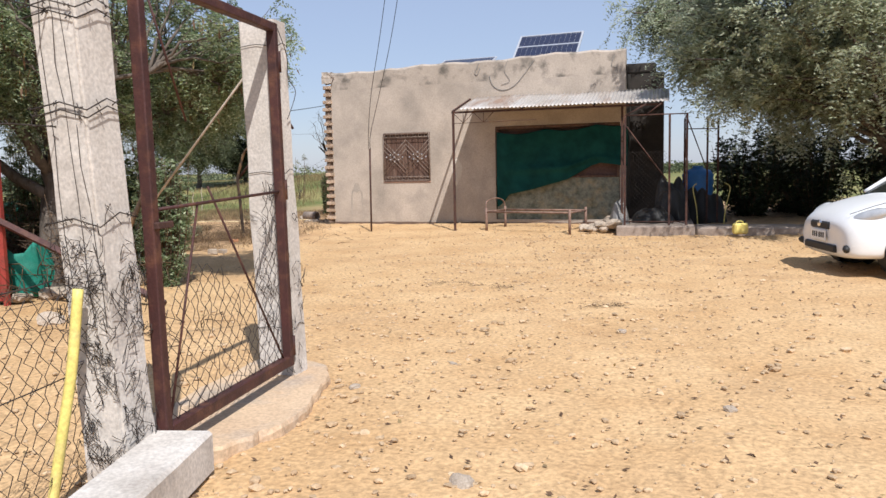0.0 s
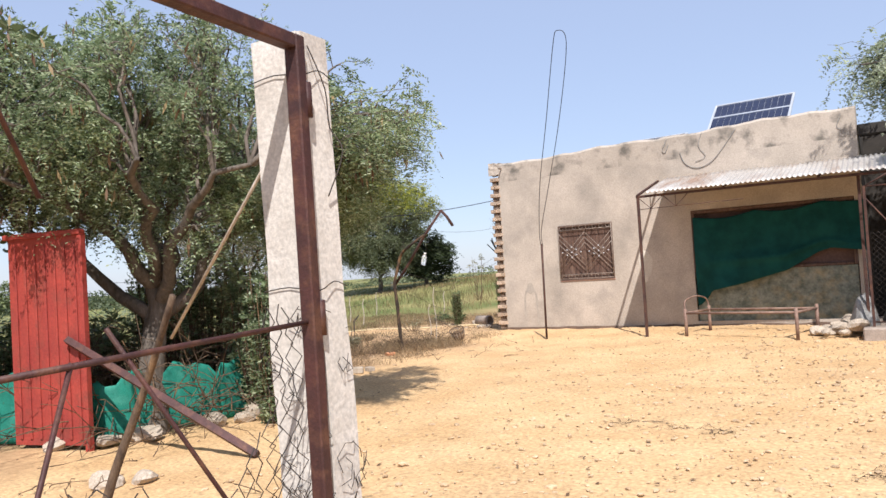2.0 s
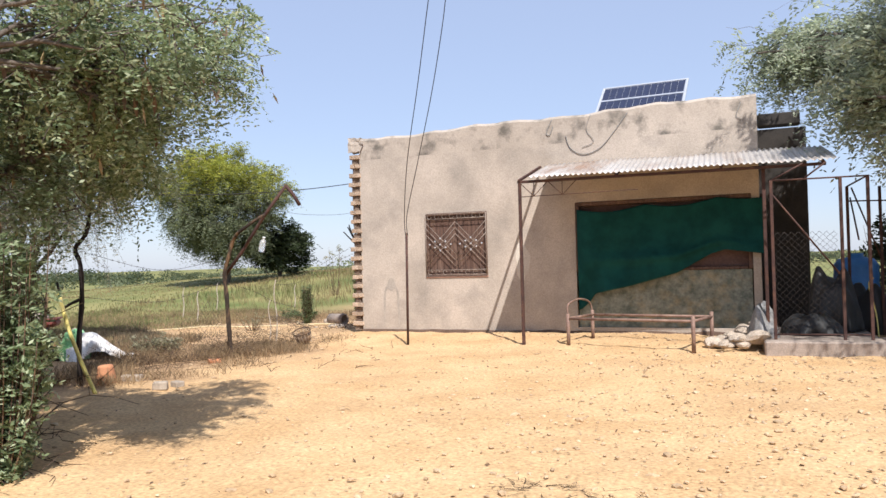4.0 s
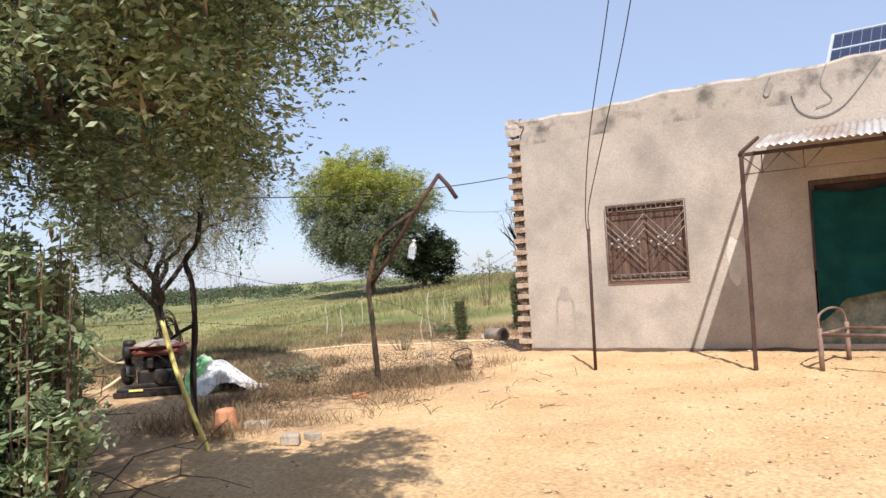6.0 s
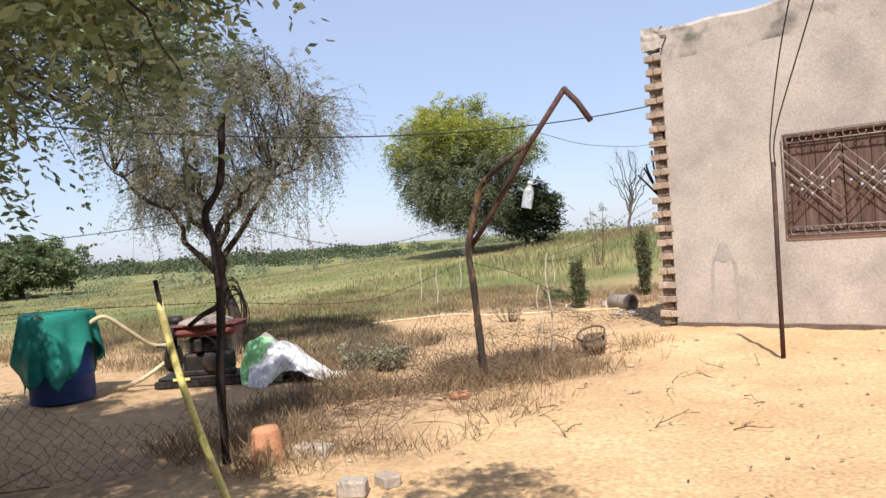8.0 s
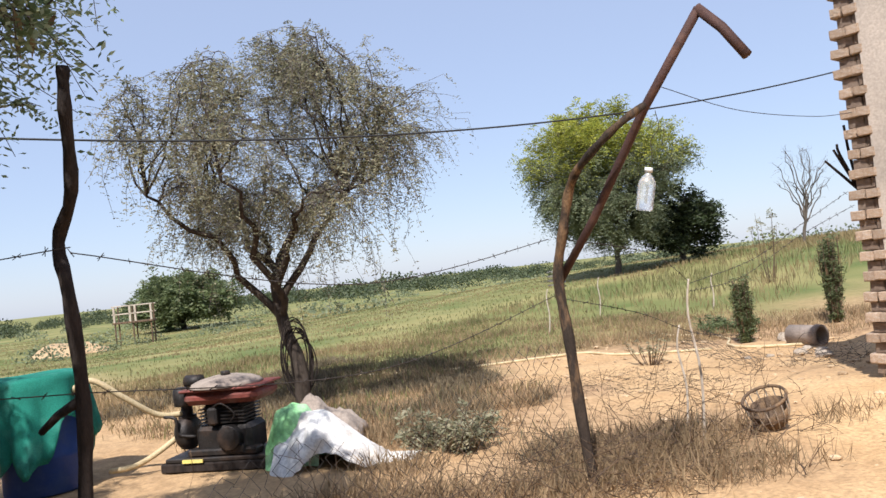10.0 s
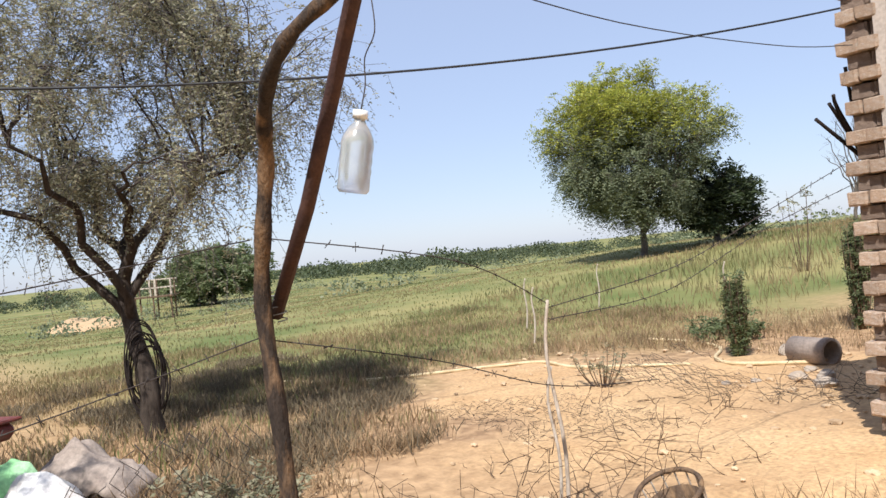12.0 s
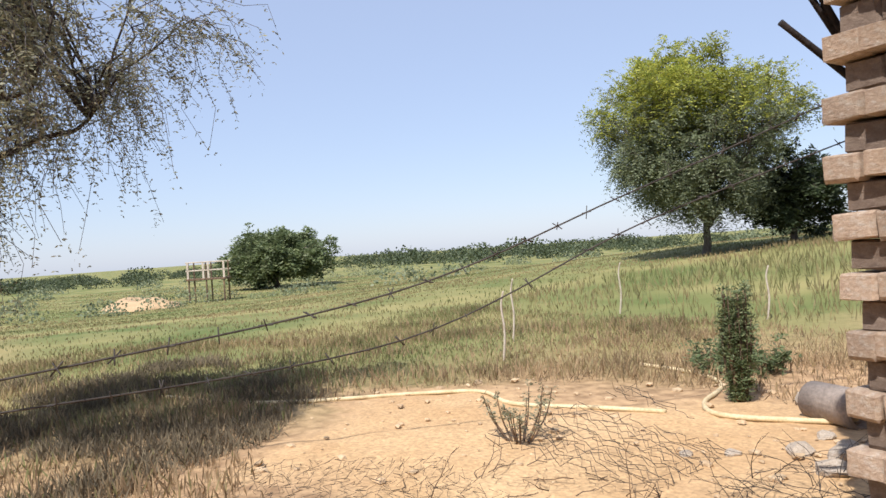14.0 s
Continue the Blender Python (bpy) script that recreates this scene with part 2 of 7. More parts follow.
M_CHROME = mat("chrome", (0.75, 0.75, 0.76), (0.7, 0.7, 0.71), 4.0, 0.12, 0.0, 30.0, metal=1.0, grainy=0.2)
M_PLATE = mat("white_number_plate", (0.80, 0.80, 0.78), (0.74, 0.74, 0.72), 4.0, 0.5, 0.0, grainy=0.2)
M_INK = mat("black_ink", (0.015, 0.015, 0.015), (0.02, 0.02, 0.02), 4.0, 0.6, 0.0)
M_SOLAR = mat("dark_blue_solar_cell", (0.016, 0.02, 0.045), (0.022, 0.028, 0.06), 4.0, 0.22, 0.0, 30.0, spec=0.6, vary=0.15, grainy=0.2)
M_ALU = mat("aluminium_frame", (0.72, 0.73, 0.75), (0.62, 0.63, 0.65), 4.0, 0.4, 0.0, 30.0, metal=0.6, grainy=0.2)
M_BOTTLE = mat("milky_plastic_bottle", (0.80, 0.83, 0.84), (0.70, 0.74, 0.76), 14.0, 0.22, 0.05, 40.0, grainy=0.2)
M_BOTTLE.node_tree.nodes["Principled BSDF"].inputs["Transmission Weight"].default_value = 0.72
M_GLASS = mat("tinted_car_glass", (0.02, 0.025, 0.025), (0.03, 0.035, 0.035), 2.0, 0.12, 0.0, 30.0, spec=0.7, grainy=0.2)
M_LAMPGLASS = mat("clear_headlight_glass", (0.55, 0.56, 0.57), (0.42, 0.43, 0.44), 8.0, 0.12, 0.0, 30.0, metal=0.3, spec=0.7, grainy=0.2)
M_DRYGRASS = leaf_mat("dry_straw", (0.24, 0.16, 0.09), (0.37, 0.26, 0.145), (0.17, 0.125, 0.07), 0.25, 0.8)
M_FIELD = leaf_mat("field_grass_blade", (0.10, 0.125, 0.04), (0.18, 0.19, 0.07), (0.28, 0.245, 0.115), 0.35, 0.7, patch=(0.30, 0.215, 0.11))
M_LEAF_POD = leaf_mat("pod_tree_leaf", (0.11, 0.155, 0.07), (0.265, 0.33, 0.175), (0.52, 0.57, 0.38), 0.5)
M_TWIG = mat("pale_grey_twig", (0.155, 0.13, 0.12), (0.085, 0.07, 0.066), 6.0, 0.9, 0.0, 40.0, spec=0.2)
M_POD = leaf_mat("dry_seed_pod", (0.10, 0.058, 0.034), (0.17, 0.105, 0.06), (0.36, 0.27, 0.13), 0.2)
M_LEAF_ACACIA = leaf_mat("acacia_leaf", (0.27, 0.31, 0.19), (0.42, 0.46, 0.31), (0.56, 0.59, 0.44), 0.5)
M_LEAF_GREY = leaf_mat("sparse_grey_leaf", (0.18, 0.18, 0.105), (0.29, 0.275, 0.17), (0.40, 0.345, 0.225), 0.38)
M_LEAF_YELLOW = leaf_mat("yellow_green_leaf", (0.22, 0.26, 0.055), (0.36, 0.37, 0.07), (0.52, 0.48, 0.08), 0.4)
M_LEAF_BLUE = leaf_mat("dull_green_leaf", (0.13, 0.155, 0.085), (0.20, 0.225, 0.13), (0.28, 0.29, 0.17), 0.35)
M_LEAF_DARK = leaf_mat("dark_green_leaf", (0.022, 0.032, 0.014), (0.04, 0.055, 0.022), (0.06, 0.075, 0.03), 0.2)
M_LEAF_BUSH = leaf_mat("bush_leaf", (0.10, 0.13, 0.055), (0.16, 0.195, 0.085), (0.24, 0.26, 0.13), 0.4)
M_DARKBARK = mat("dark_furrowed_bark", (0.085, 0.066, 0.052), (0.045, 0.035, 0.028), 7.0, 0.95, 0.8, 40.0, stretch=(3, 3, 0.6), spec=0.15)
M_DARKWEED = leaf_mat("dark_brown_weed", (0.11, 0.085, 0.055), (0.17, 0.135, 0.085), (0.24, 0.19, 0.115), 0.25, 0.85)
M_LEAF_FAR = leaf_mat("distant_green_leaf", (0.045, 0.06, 0.03), (0.075, 0.095, 0.045), (0.11, 0.125, 0.06), 0.2)


# ---- building helpers ----
def mesh_from(bm, name):
    me = bpy.data.meshes.new(name)
    bm.normal_update()
    bm.to_mesh(me)
    bm.free()
    return me


def part(name, bm, material, parent=None, label="", smooth=False):
    """Link a bmesh (or a mesh) as ONE object, under a thing or part when one is given."""
    me = bm if isinstance(bm, bpy.types.Mesh) else mesh_from(bm, name)
    if not me.materials:
        me.materials.append(material)
    if smooth:
        me.polygons.foreach_set("use_smooth", [True] * len(me.polygons))
    ob = new(name, me)
    if parent:
        ob.parent = parent
    if label:
        ob["label"] = label
    return ob


def thing(name, label, category, m=None, group="", kind=""):
    e = new(name)
    e.empty_display_size = 0.1
    if m is not None:
        e.matrix_world = m
    return tagged(e, label, category, group, kind)


def box(bm, x0, x1, y0, y1, z0, z1, bevel=0.0, m=None):
    """A box between two corners, its edges rounded by bevel."""
    g = bmesh.ops.create_cube(bm, size=1.0)["verts"]
    for v in g:
        v.co = Vector((x0 + (v.co.x + 0.5) * (x1 - x0), y0 + (v.co.y + 0.5) * (y1 - y0), z0 + (v.co.z + 0.5) * (z1 - z0)))
    if m is not None:
        bmesh.ops.transform(bm, matrix=m, verts=g)
    if bevel:
        es = list({e for v in g for e in v.link_edges})
        bmesh.ops.bevel(bm, geom=es, offset=bevel, segments=1, affect="EDGES", profile=0.5)


def boxes(*bs, bevel=0.0):
    bm = bmesh.new()
    for b in bs:
        box(bm, *b, bevel=bevel)
    return bm


def tube_into(vs, fs, pts, radii, sides=6, cap=True):
    """Add a tube along the points to the lists of vertices and faces."""
    pts = [Vector(p) for p in pts]
    if not hasattr(radii, "__len__"):
        radii = [radii] * len(pts)
    base, prev = len(vs), None
    for i, p in enumerate(pts):
        d = pts[min(i + 1, len(pts) - 1)] - pts[max(i - 1, 0)]
        d = d.normalized() if d.length > 1e-9 else Vector((0, 0, 1))
        if prev is None:
            prev = Vector((1, 0, 0)) if abs(d.x) < 0.8 else Vector((0, 1, 0))
        u = (prev - d * prev.dot(d)).normalized()
        prev = u
        w = d.cross(u)
        for k in range(sides):
            a = 2 * math.pi * k / sides
            vs.append(p + (u * math.cos(a) + w * math.sin(a)) * radii[i])
    for i in range(len(pts) - 1):
        for k in range(sides):
            a, b = base + i * sides + k, base + i * sides + (k + 1) % sides
            fs.append((a, b, b + sides, a + sides))
    if cap:
        fs.append(tuple(base + k for k in reversed(range(sides))))
        fs.append(tuple(base + (len(pts) - 1) * sides + k for k in range(sides)))


def mesh_data(name, vs, fs, smooth=False):
    me = bpy.data.meshes.new(name)
    me.from_pydata([tuple(v) for v in vs], [], fs)
    if smooth:
        me.polygons.foreach_set("use_smooth", [True] * len(me.polygons))
    me.update()
    return me


def tubes(name, lines, sides=6, smooth=True):
    """A mesh of tubes: each line is (points, radius or radii)."""
    vs, fs = [], []
    for pts, r in lines:
        tube_into(vs, fs, pts, r, sides)
    return mesh_data(name, vs, fs, smooth)


def curve_pts(a, b, n=8, sag=0.0, wob=0.0, rng=random):
    a, b = Vector(a), Vector(b)
    out = []
    for i in range(n + 1):
        t = i / n
        p = a.lerp(b, t)
        p.z -= sag * 4 * t * (1 - t)
        if 0 < i < n and wob:
            p += Vector((rng.uniform(-wob, wob), rng.uniform(-wob, wob), rng.uniform(-wob, wob)))
        out.append(p)
    return out


def smooth_pts(pts, n=6):
    """A smooth line through the points."""
    pts = [Vector(p) for p in pts]
    out = []
    for i in range(len(pts) - 1):
        p0, p1, p2, p3 = pts[max(i - 1, 0)], pts[i], pts[i + 1], pts[min(i + 2, len(pts) - 1)]
        for k in range(n):
            t = k / n
            out.append(0.5 * ((2 * p1) + (p2 - p0) * t + (2 * p0 - 5 * p1 + 4 * p2 - p3) * t * t + (3 * p1 - p0 - 3 * p2 + p3) * t ** 3))
    out.append(pts[-1])
    return out


def rock_mesh(seed, sub=1, flat=0.6, rough=0.28):
    bm = bmesh.new()
    bmesh.ops.create_icosphere(bm, subdivisions=sub, radius=1.0)
    off = Vector((seed * 7.3, seed * 3.1, seed * 1.7))
    for v in bm.verts:
        v.co *= 1 + rough * 2 * (noise.noise(v.co * 0.9 + off))
        v.co.z *= flat
    return mesh_from(bm, "rock")


def quads(name, P, U, V):
    """Many flat leaves as one mesh: corner-centred diamonds P +- U +- V (arrays of n x 3)."""
    n = len(P)
    co = np.empty((n, 4, 3))
    co[:, 0], co[:, 1], co[:, 2], co[:, 3] = P - U, P + V, P + U, P - V
    me = bpy.data.meshes.new(name)
    me.vertices.add(4 * n)
    me.vertices.foreach_set("co", co.ravel())
    me.loops.add(4 * n)
    me.loops.foreach_set("vertex_index", np.arange(4 * n))
    me.polygons.add(n)
    me.polygons.foreach_set("loop_start", np.arange(n) * 4)
    me.update()
    me.validate()
    return me


def unit(a):
    return a / np.maximum(np.linalg.norm(a, axis=1, keepdims=True), 1e-9)


def smoothstep(a, b, x):
    t = np.clip((x - a) / (b - a), 0, 1)
    return t * t * (3 - 2 * t)


def ground_z(x, y):
    """Height of the ground: a level yard, a field that rises gently away from it."""
    x, y = np.asarray(x, float), np.asarray(y, float)
    far = smoothstep(20, 42, y) * smoothstep(-4, -12, x)
    z = 1.05 * far * (1 - 1.3 * smoothstep(32, 80, np.hypot(x + 6, y - 14))) * smoothstep(-60, -24, x) - 0.75 * smoothstep(-18, -46, x)
    z = z + 0.018 * np.sin(x * 0.9 + 1.3) * np.sin(y * 0.7) + 0.008 * np.sin(x * 3.1 + y * 1.7)
    z = z + 0.075 * smoothstep(14.2, 16.8, y) * smoothstep(-8.6, -7.5, x)     # the sand banks up to the house
    r = np.hypot(x + 6, y - 14)
    z = z + smoothstep(60, 420, r) * 2.2 * (0.6 + 0.4 * np.sin(np.arctan2(y, x) * 9 + 1)) * smoothstep(0, -200, x - y * 0.9)
    return z


def gz(x, y):
    return float(ground_z(x, y))


# ---- ground ----
def ground_lines(lo, hi, step, reach):
    core = list(np.arange(lo, hi + step / 2, step))
    out, d = [], step
    a = core[-1]
    while a < reach:
        d *= 1.16
        a += d
        out.append(a)
    b, d, left = core[0], step, []
    while b > -reach:
        d *= 1.16
        b -= d
        left.append(b)
    return np.array(left[::-1] + core + out)


def yard_edge(y):
    """x of the border between the swept yard and the weedy strip, by y."""
    return np.interp(y, [-5, 4, 9, 11.3, 13.8, 15.2, 16.8, 18, 26, 60], [-6, -6.5, -7.4, -7.5, -7.3, -7.4, -7.9, -8.6, -9, -9])


def sandy_patch(x, y):
    """The bare sandy patch beyond the fence by the house corner, 0 to 1."""
    weedy = smoothstep(-0.1, 0.6, 16.2 + 0.42 * (-10.4 - x) - y) * smoothstep(-9.6, -10.6, x)
    return np.clip(1.25 - np.hypot((x + 10.1) / 2.2, (y - 17.2) / 2.3) - 1.3 * weedy, 0, 1) ** 0.6


gx, gy = ground_lines(-15.0, 5.0, 0.16, 900), ground_lines(-1.0, 22.0, 0.16, 900)
GX, GY = np.meshgrid(gx, gy)
X, Y = GX.ravel(), GY.ravel()
wob = 0.35 * np.sin(X * 1.7 + Y * 2.3) + 0.25 * np.sin(Y * 4.1 - X * 0.6)
dist_out = yard_edge(Y) + wob - X
patch = sandy_patch(X + 0.4 * np.sin(Y * 2.2), Y + 0.4 * np.sin(X * 2.7))
near_house = smoothstep(-0.5, 1.0, X) * smoothstep(15, 19, Y)
litter = smoothstep(-0.5, 0.9, dist_out) * (1 - 0.85 * smoothstep(0.2, 0.8, patch))
green = smoothstep(4.0, 9.0, dist_out + 0.45 * (Y - 14) * (Y > 14)) * (1 - smoothstep(0.1, 0.5, patch))
green = np.maximum(green, smoothstep(24, 30, Y))
litter = np.maximum(litter, 0.9 * near_house)
shade_soil = smoothstep(16, 13, Y) * smoothstep(-8.3, -9.5, X) * smoothstep(5, 8, Y)
litter = litter * (1 - 0.5 * shade_soil)
green = green * (1 - shade_soil)
Z = ground_z(X, Y) + 0.014 * np.sin(X * 11 + 2 * np.sin(Y * 5)) * np.sin(Y * 9 + X * 3)
nx, ny = len(gx), len(gy)
idx = np.arange(nx * ny).reshape(ny, nx)
F = np.stack([idx[:-1, :-1], idx[:-1, 1:], idx[1:, 1:], idx[1:, :-1]], -1).reshape(-1, 4)
gm = mesh_data("ground", np.stack([X, Y, Z], 1).tolist(), F.tolist(), True)
for nm, vals in (("litter", litter), ("green", green)):
    at = gm.attributes.new(nm, "FLOAT", "POINT")
    at.data.foreach_set("value", vals.astype(np.float32))
ground = part("ground", gm, M_GROUND)
tagged(ground, "pale sandy yard running out into a green field", "ground", kind="structure")

# ---- house ----
WY, WT = 17.55, 0.23          # face and thickness of the front wall
WL, WR = -7.84, -0.72         # its two ends
HOUSE = pose(-3.507, 16.789, 0.058, 0, 0, -3.13) @ Matrix.Scale(0.9537, 4) @ pose(3.6, -17.55, 0)     # the house was laid out square, then set on the plot
house = thing("house", "one-storey house with beige lime plaster and unfinished brick corner", "house", HOUSE)


def wall_top(x):
    return 3.70 + 0.019 * (x + 8) + 0.02 * math.sin(x * 2.1) + 0.012 * math.sin(x * 7.7)


def wall_grid():
    """Front wall as one skin with its window and the wide opening cut through it."""
    xs = [WL, -6.47, -5.27, -3.66, -0.84, WR]
    zs = [-0.1, 0.12, 1.04, 2.2, 2.26, 3.3]
    hole = lambda i, j: (i == 1 and j == 2) or (i == 3 and j in (1, 2, 3))
    idx, vs, fs = {}, [], []

    def v(i, j, k):
        if (i, j, k) not in idx:
            idx[i, j, k] = len(vs)
            vs.append((xs[i], WY + WT * k, zs[j]))
        return idx[i, j, k]

    nx, nz = len(xs) - 1, len(zs) - 1
    for i in range(nx):
        for j in range(nz):
            if hole(i, j):
                continue
            fs.append((v(i, j, 0), v(i + 1, j, 0), v(i + 1, j + 1, 0), v(i, j + 1, 0)))
            fs.append((v(i, j, 1), v(i, j + 1, 1), v(i + 1, j + 1, 1), v(i + 1, j, 1)))
            for di, dj, e in ((-1, 0, ((0, 0), (0, 1))), (1, 0, ((1, 1), (1, 0))), (0, -1, ((1, 0), (0, 0))), (0, 1, ((0, 1), (1, 1)))):
                a, b = i + di, j + dj
                if not (0 <= a < nx and 0 <= b < nz) or hole(a, b):
                    (p, q), (r, t) = e
                    fs.append((v(i + p, j + q, 0), v(i + r, j + t, 0), v(i + r, j + t, 1), v(i + p, j + q, 1)))
    return mesh_data("front_wall", vs, fs)


def parapet():
    vs, fs = [], []
    xs = np.linspace(WL, WR, 90)
    for i, x in enumerate(xs):
        t = wall_top(x) + 0.012 * noise.noise(Vector((x * 6, 0, 0)))
        for y, z in ((WY, 3.3), (WY - 0.004, t - 0.035), (WY + 0.04, t + 0.01), (WY + WT - 0.03, t), (WY + WT, 3.3)):
            vs.append((x, y, z))
        if i:
            a = (i - 1) * 5
            for k in range(4):
                fs.append((a + k, a + 5 + k, a + 6 + k, a + 1 + k))
    fs += [(0, 1, 2, 3, 4), tuple(len(vs) - 1 - k for k in range(5))]
    return mesh_data("parapet", vs, fs)


part("front_wall", wall_grid(), M_PLASTER, house)
part("parapet", parapet(), M_PARAPET, house, "blackened weathered plaster at the wall top")
part("side_wall", boxes((WL, WL + 0.23, WY + WT, 22.6, -0.1, 3.6)), M_BRICK, house)
part("back_wall", boxes((WL, WR, 22.6, 22.83, -0.1, 3.6)), M_BRICK, house)
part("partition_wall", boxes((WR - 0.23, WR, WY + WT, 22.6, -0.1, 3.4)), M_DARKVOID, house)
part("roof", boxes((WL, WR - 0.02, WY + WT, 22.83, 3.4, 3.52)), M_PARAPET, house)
# near-black beam and wall stand in for the doorway's shade
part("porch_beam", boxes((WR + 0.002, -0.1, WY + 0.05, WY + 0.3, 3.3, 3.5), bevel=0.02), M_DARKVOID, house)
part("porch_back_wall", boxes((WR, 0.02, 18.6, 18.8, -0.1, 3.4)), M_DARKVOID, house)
part("room_floor", boxes((WL + 0.23, WR - 0.23, WY + WT, 22.6, 0.0, 0.06)), M_SLAB, house)

# wide opening: mural panel below, dark shutter boards above, timber frame
part("mural_panel", boxes((-3.64, -0.86, WY + 0.05, WY + 0.13, 0.12, 1.06)), M_MURAL, house, "faded leaf-patterned panel filling the lower opening")
part("shutter_board", boxes((-3.62, -0.88, WY + 0.10, WY + 0.15, 1.062, 2.19)), M_DARKPANEL, house, "dark brown shutter boards")
for nm, b in (("opening_frame", (-3.655, -3.59, WY - 0.01, WY + 0.16, 1.07, 2.19)), ("opening_frame", (-0.90, -0.845, WY - 0.01, WY + 0.16, 1.07, 2.19)), ("opening_frame", (-3.655, -0.845, WY - 0.012, WY + 0.16, 2.192, 2.255)), ("opening_frame", (-3.585, -0.91, WY + 0.03, WY + 0.1, 1.066, 1.11))):
    part(nm, boxes(b, bevel=0.006), M_WOOD, house)

# plaster lip at the wall's foot
vs, fs = [], []
for i, x in enumerate(np.linspace(WL, WR, 80)):
    h = 0.05 + 0.03 * noise.noise(Vector((x * 2.3, 3, 0)))
    vs += [(x, WY - 0.012, -0.05), (x, WY - 0.012, h), (x, WY - 0.001, h + 0.008)]
    if i:
        a = 3 * (i - 1)
        fs += [(a, a + 3, a + 4, a + 1), (a + 1, a + 4, a + 5, a + 2)]
part("plaster_foot", mesh_data("plaster_foot", vs, fs), M_MORTAR, house, "dark uneven lip along the wall foot")

# rough light patch of plaster, and the fallen wire loops on the wall
bm = bmesh.new()
bmesh.ops.create_circle(bm, cap_ends=True, segments=28, radius=1.0)
for v in bm.verts:
    a = math.atan2(v.co.y, v.co.x)
    r = 1 + 0.12 * math.sin(3 * a + 1) + 0.06 * math.sin(7 * a)
    v.co = Vector((-4.62 + 0.13 * r * math.cos(a), WY - 0.004, 1.27 + 0.32 * r * math.sin(a)))
part("plaster_patch", bm, mat("pale_plaster_patch", (0.60, 0.54, 0.46), (0.52, 0.46, 0.38), 5.0, 0.9, 0.2), house, "pale repair patch in the plaster")

# arch-shaped shadow of the pole's wire loop, painted on the wall
arch, band = [], 0.028
for side in (1, -1):
    for t in np.linspace(0, math.pi, 25):
        r_ = 0.15 + side * band * (0.5 + 0.3 * math.sin(5 * t))
        arch.append((-7.22 + r_ * math.copysign(abs(math.cos(t)) ** 0.75, math.cos(t)), WY - 0.004, 0.10 + 0.80 * max(math.sin(t), 0.0) ** 0.45 * r_ / 0.15))
part("damp_arch", mesh_data("damp_arch", arch, [(k, k + 1, 26 + k, 25 + k) for k in range(24)]), mat("shadow_grey_plaster", (0.315, 0.275, 0.235), (0.40, 0.345, 0.285), 6.0, 0.93, 0.2), house, "grey arch on the plaster, the wire loop's shadow painted on")

# ---- window ----
window = thing("window_1", "brown wooden double shutter window behind a wrought iron grille", "window", HOUSE, kind="structure")
WX0, WX1, WZ0, WZ1 = -6.47, -5.27, 1.04, 2.2
fr = 0.05
for b in ((WX0, WX0 + fr, WY - 0.005, WY + 0.12, WZ0, WZ1), (WX1 - fr, WX1, WY - 0.005, WY + 0.12, WZ0, WZ1), (WX0 + fr, WX1 - fr, WY - 0.005, WY + 0.12, WZ0, WZ0 + fr), (WX0 + fr, WX1 - fr, WY - 0.005, WY + 0.12, WZ1 - fr, WZ1)):
    part("window_frame", boxes(b, bevel=0.006), M_WOOD, window)
mid = (WX0 + WX1) / 2
for a, b in ((WX0 + fr, mid - 0.004), (mid + 0.004, WX1 - fr)):
    sh = part("shutter", boxes((a, b, WY + 0.06, WY + 0.085, WZ0 + fr, WZ1 - fr)), M_WOOD, window)
    n = 4
    for i in range(n):
        x0 = a + (b - a) * i / n
        part("plank", boxes((x0 + 0.004, x0 + (b - a) / n - 0.004, WY + 0.048, WY + 0.062, WZ0 + fr + 0.01, WZ1 - fr - 0.01), bevel=0.004), M_WOOD, sh)
part("window_sill", boxes((WX0 - 0.01, WX1 + 0.01, WY - 0.014, WY - 0.006, WZ0 - 0.035, WZ0 - 0.004), bevel=0.003), mat("pinkish_sill", (0.42, 0.26, 0.19), (0.34, 0.2, 0.15), 4.0), window)


def grille():
    lines, gy_ = [], WY - 0.035
    a, b, c, d = WX0 + 0.01, WX1 - 0.01, WZ0 + 0.02, WZ1 - 0.02
    for z in (c, c + 0.09, d - 0.09, d):
        lines.append(([(a, gy_, z), (b, gy_, z)], 0.007))
    for x in (a, b):
        lines.append(([(x, gy_, c), (x, gy_, d)], 0.008))
    w = (b - a) / 2
    for side in (0, 1):
        cx, cz = a + w * (side + 0.5), (c + d) / 2
        for k in (-1, 0, 1):
            o = k * 0.11
            lines.append(([(cx - w / 2, gy_, cz + o + 0.30), (cx + w / 2, gy_, cz + o - 0.30)], 0.006))
            lines.append(([(cx - w / 2, gy_ - 0.01, cz + o - 0.30), (cx + w / 2, gy_ - 0.01, cz + o + 0.30)], 0.006))
        for z, s in ((c + 0.045, 1), (d - 0.045, -1)):
            for k in range(4):
                x = a + w * side + w * (k + 0.5) / 4
                lines.append(([(x + 0.04 * math.cos(t), gy_, z + s * 0.04 * math.sin(t)) for t in np.linspace(0, 5.4, 14)], 0.0055))
    return tubes("grille", lines, 5)


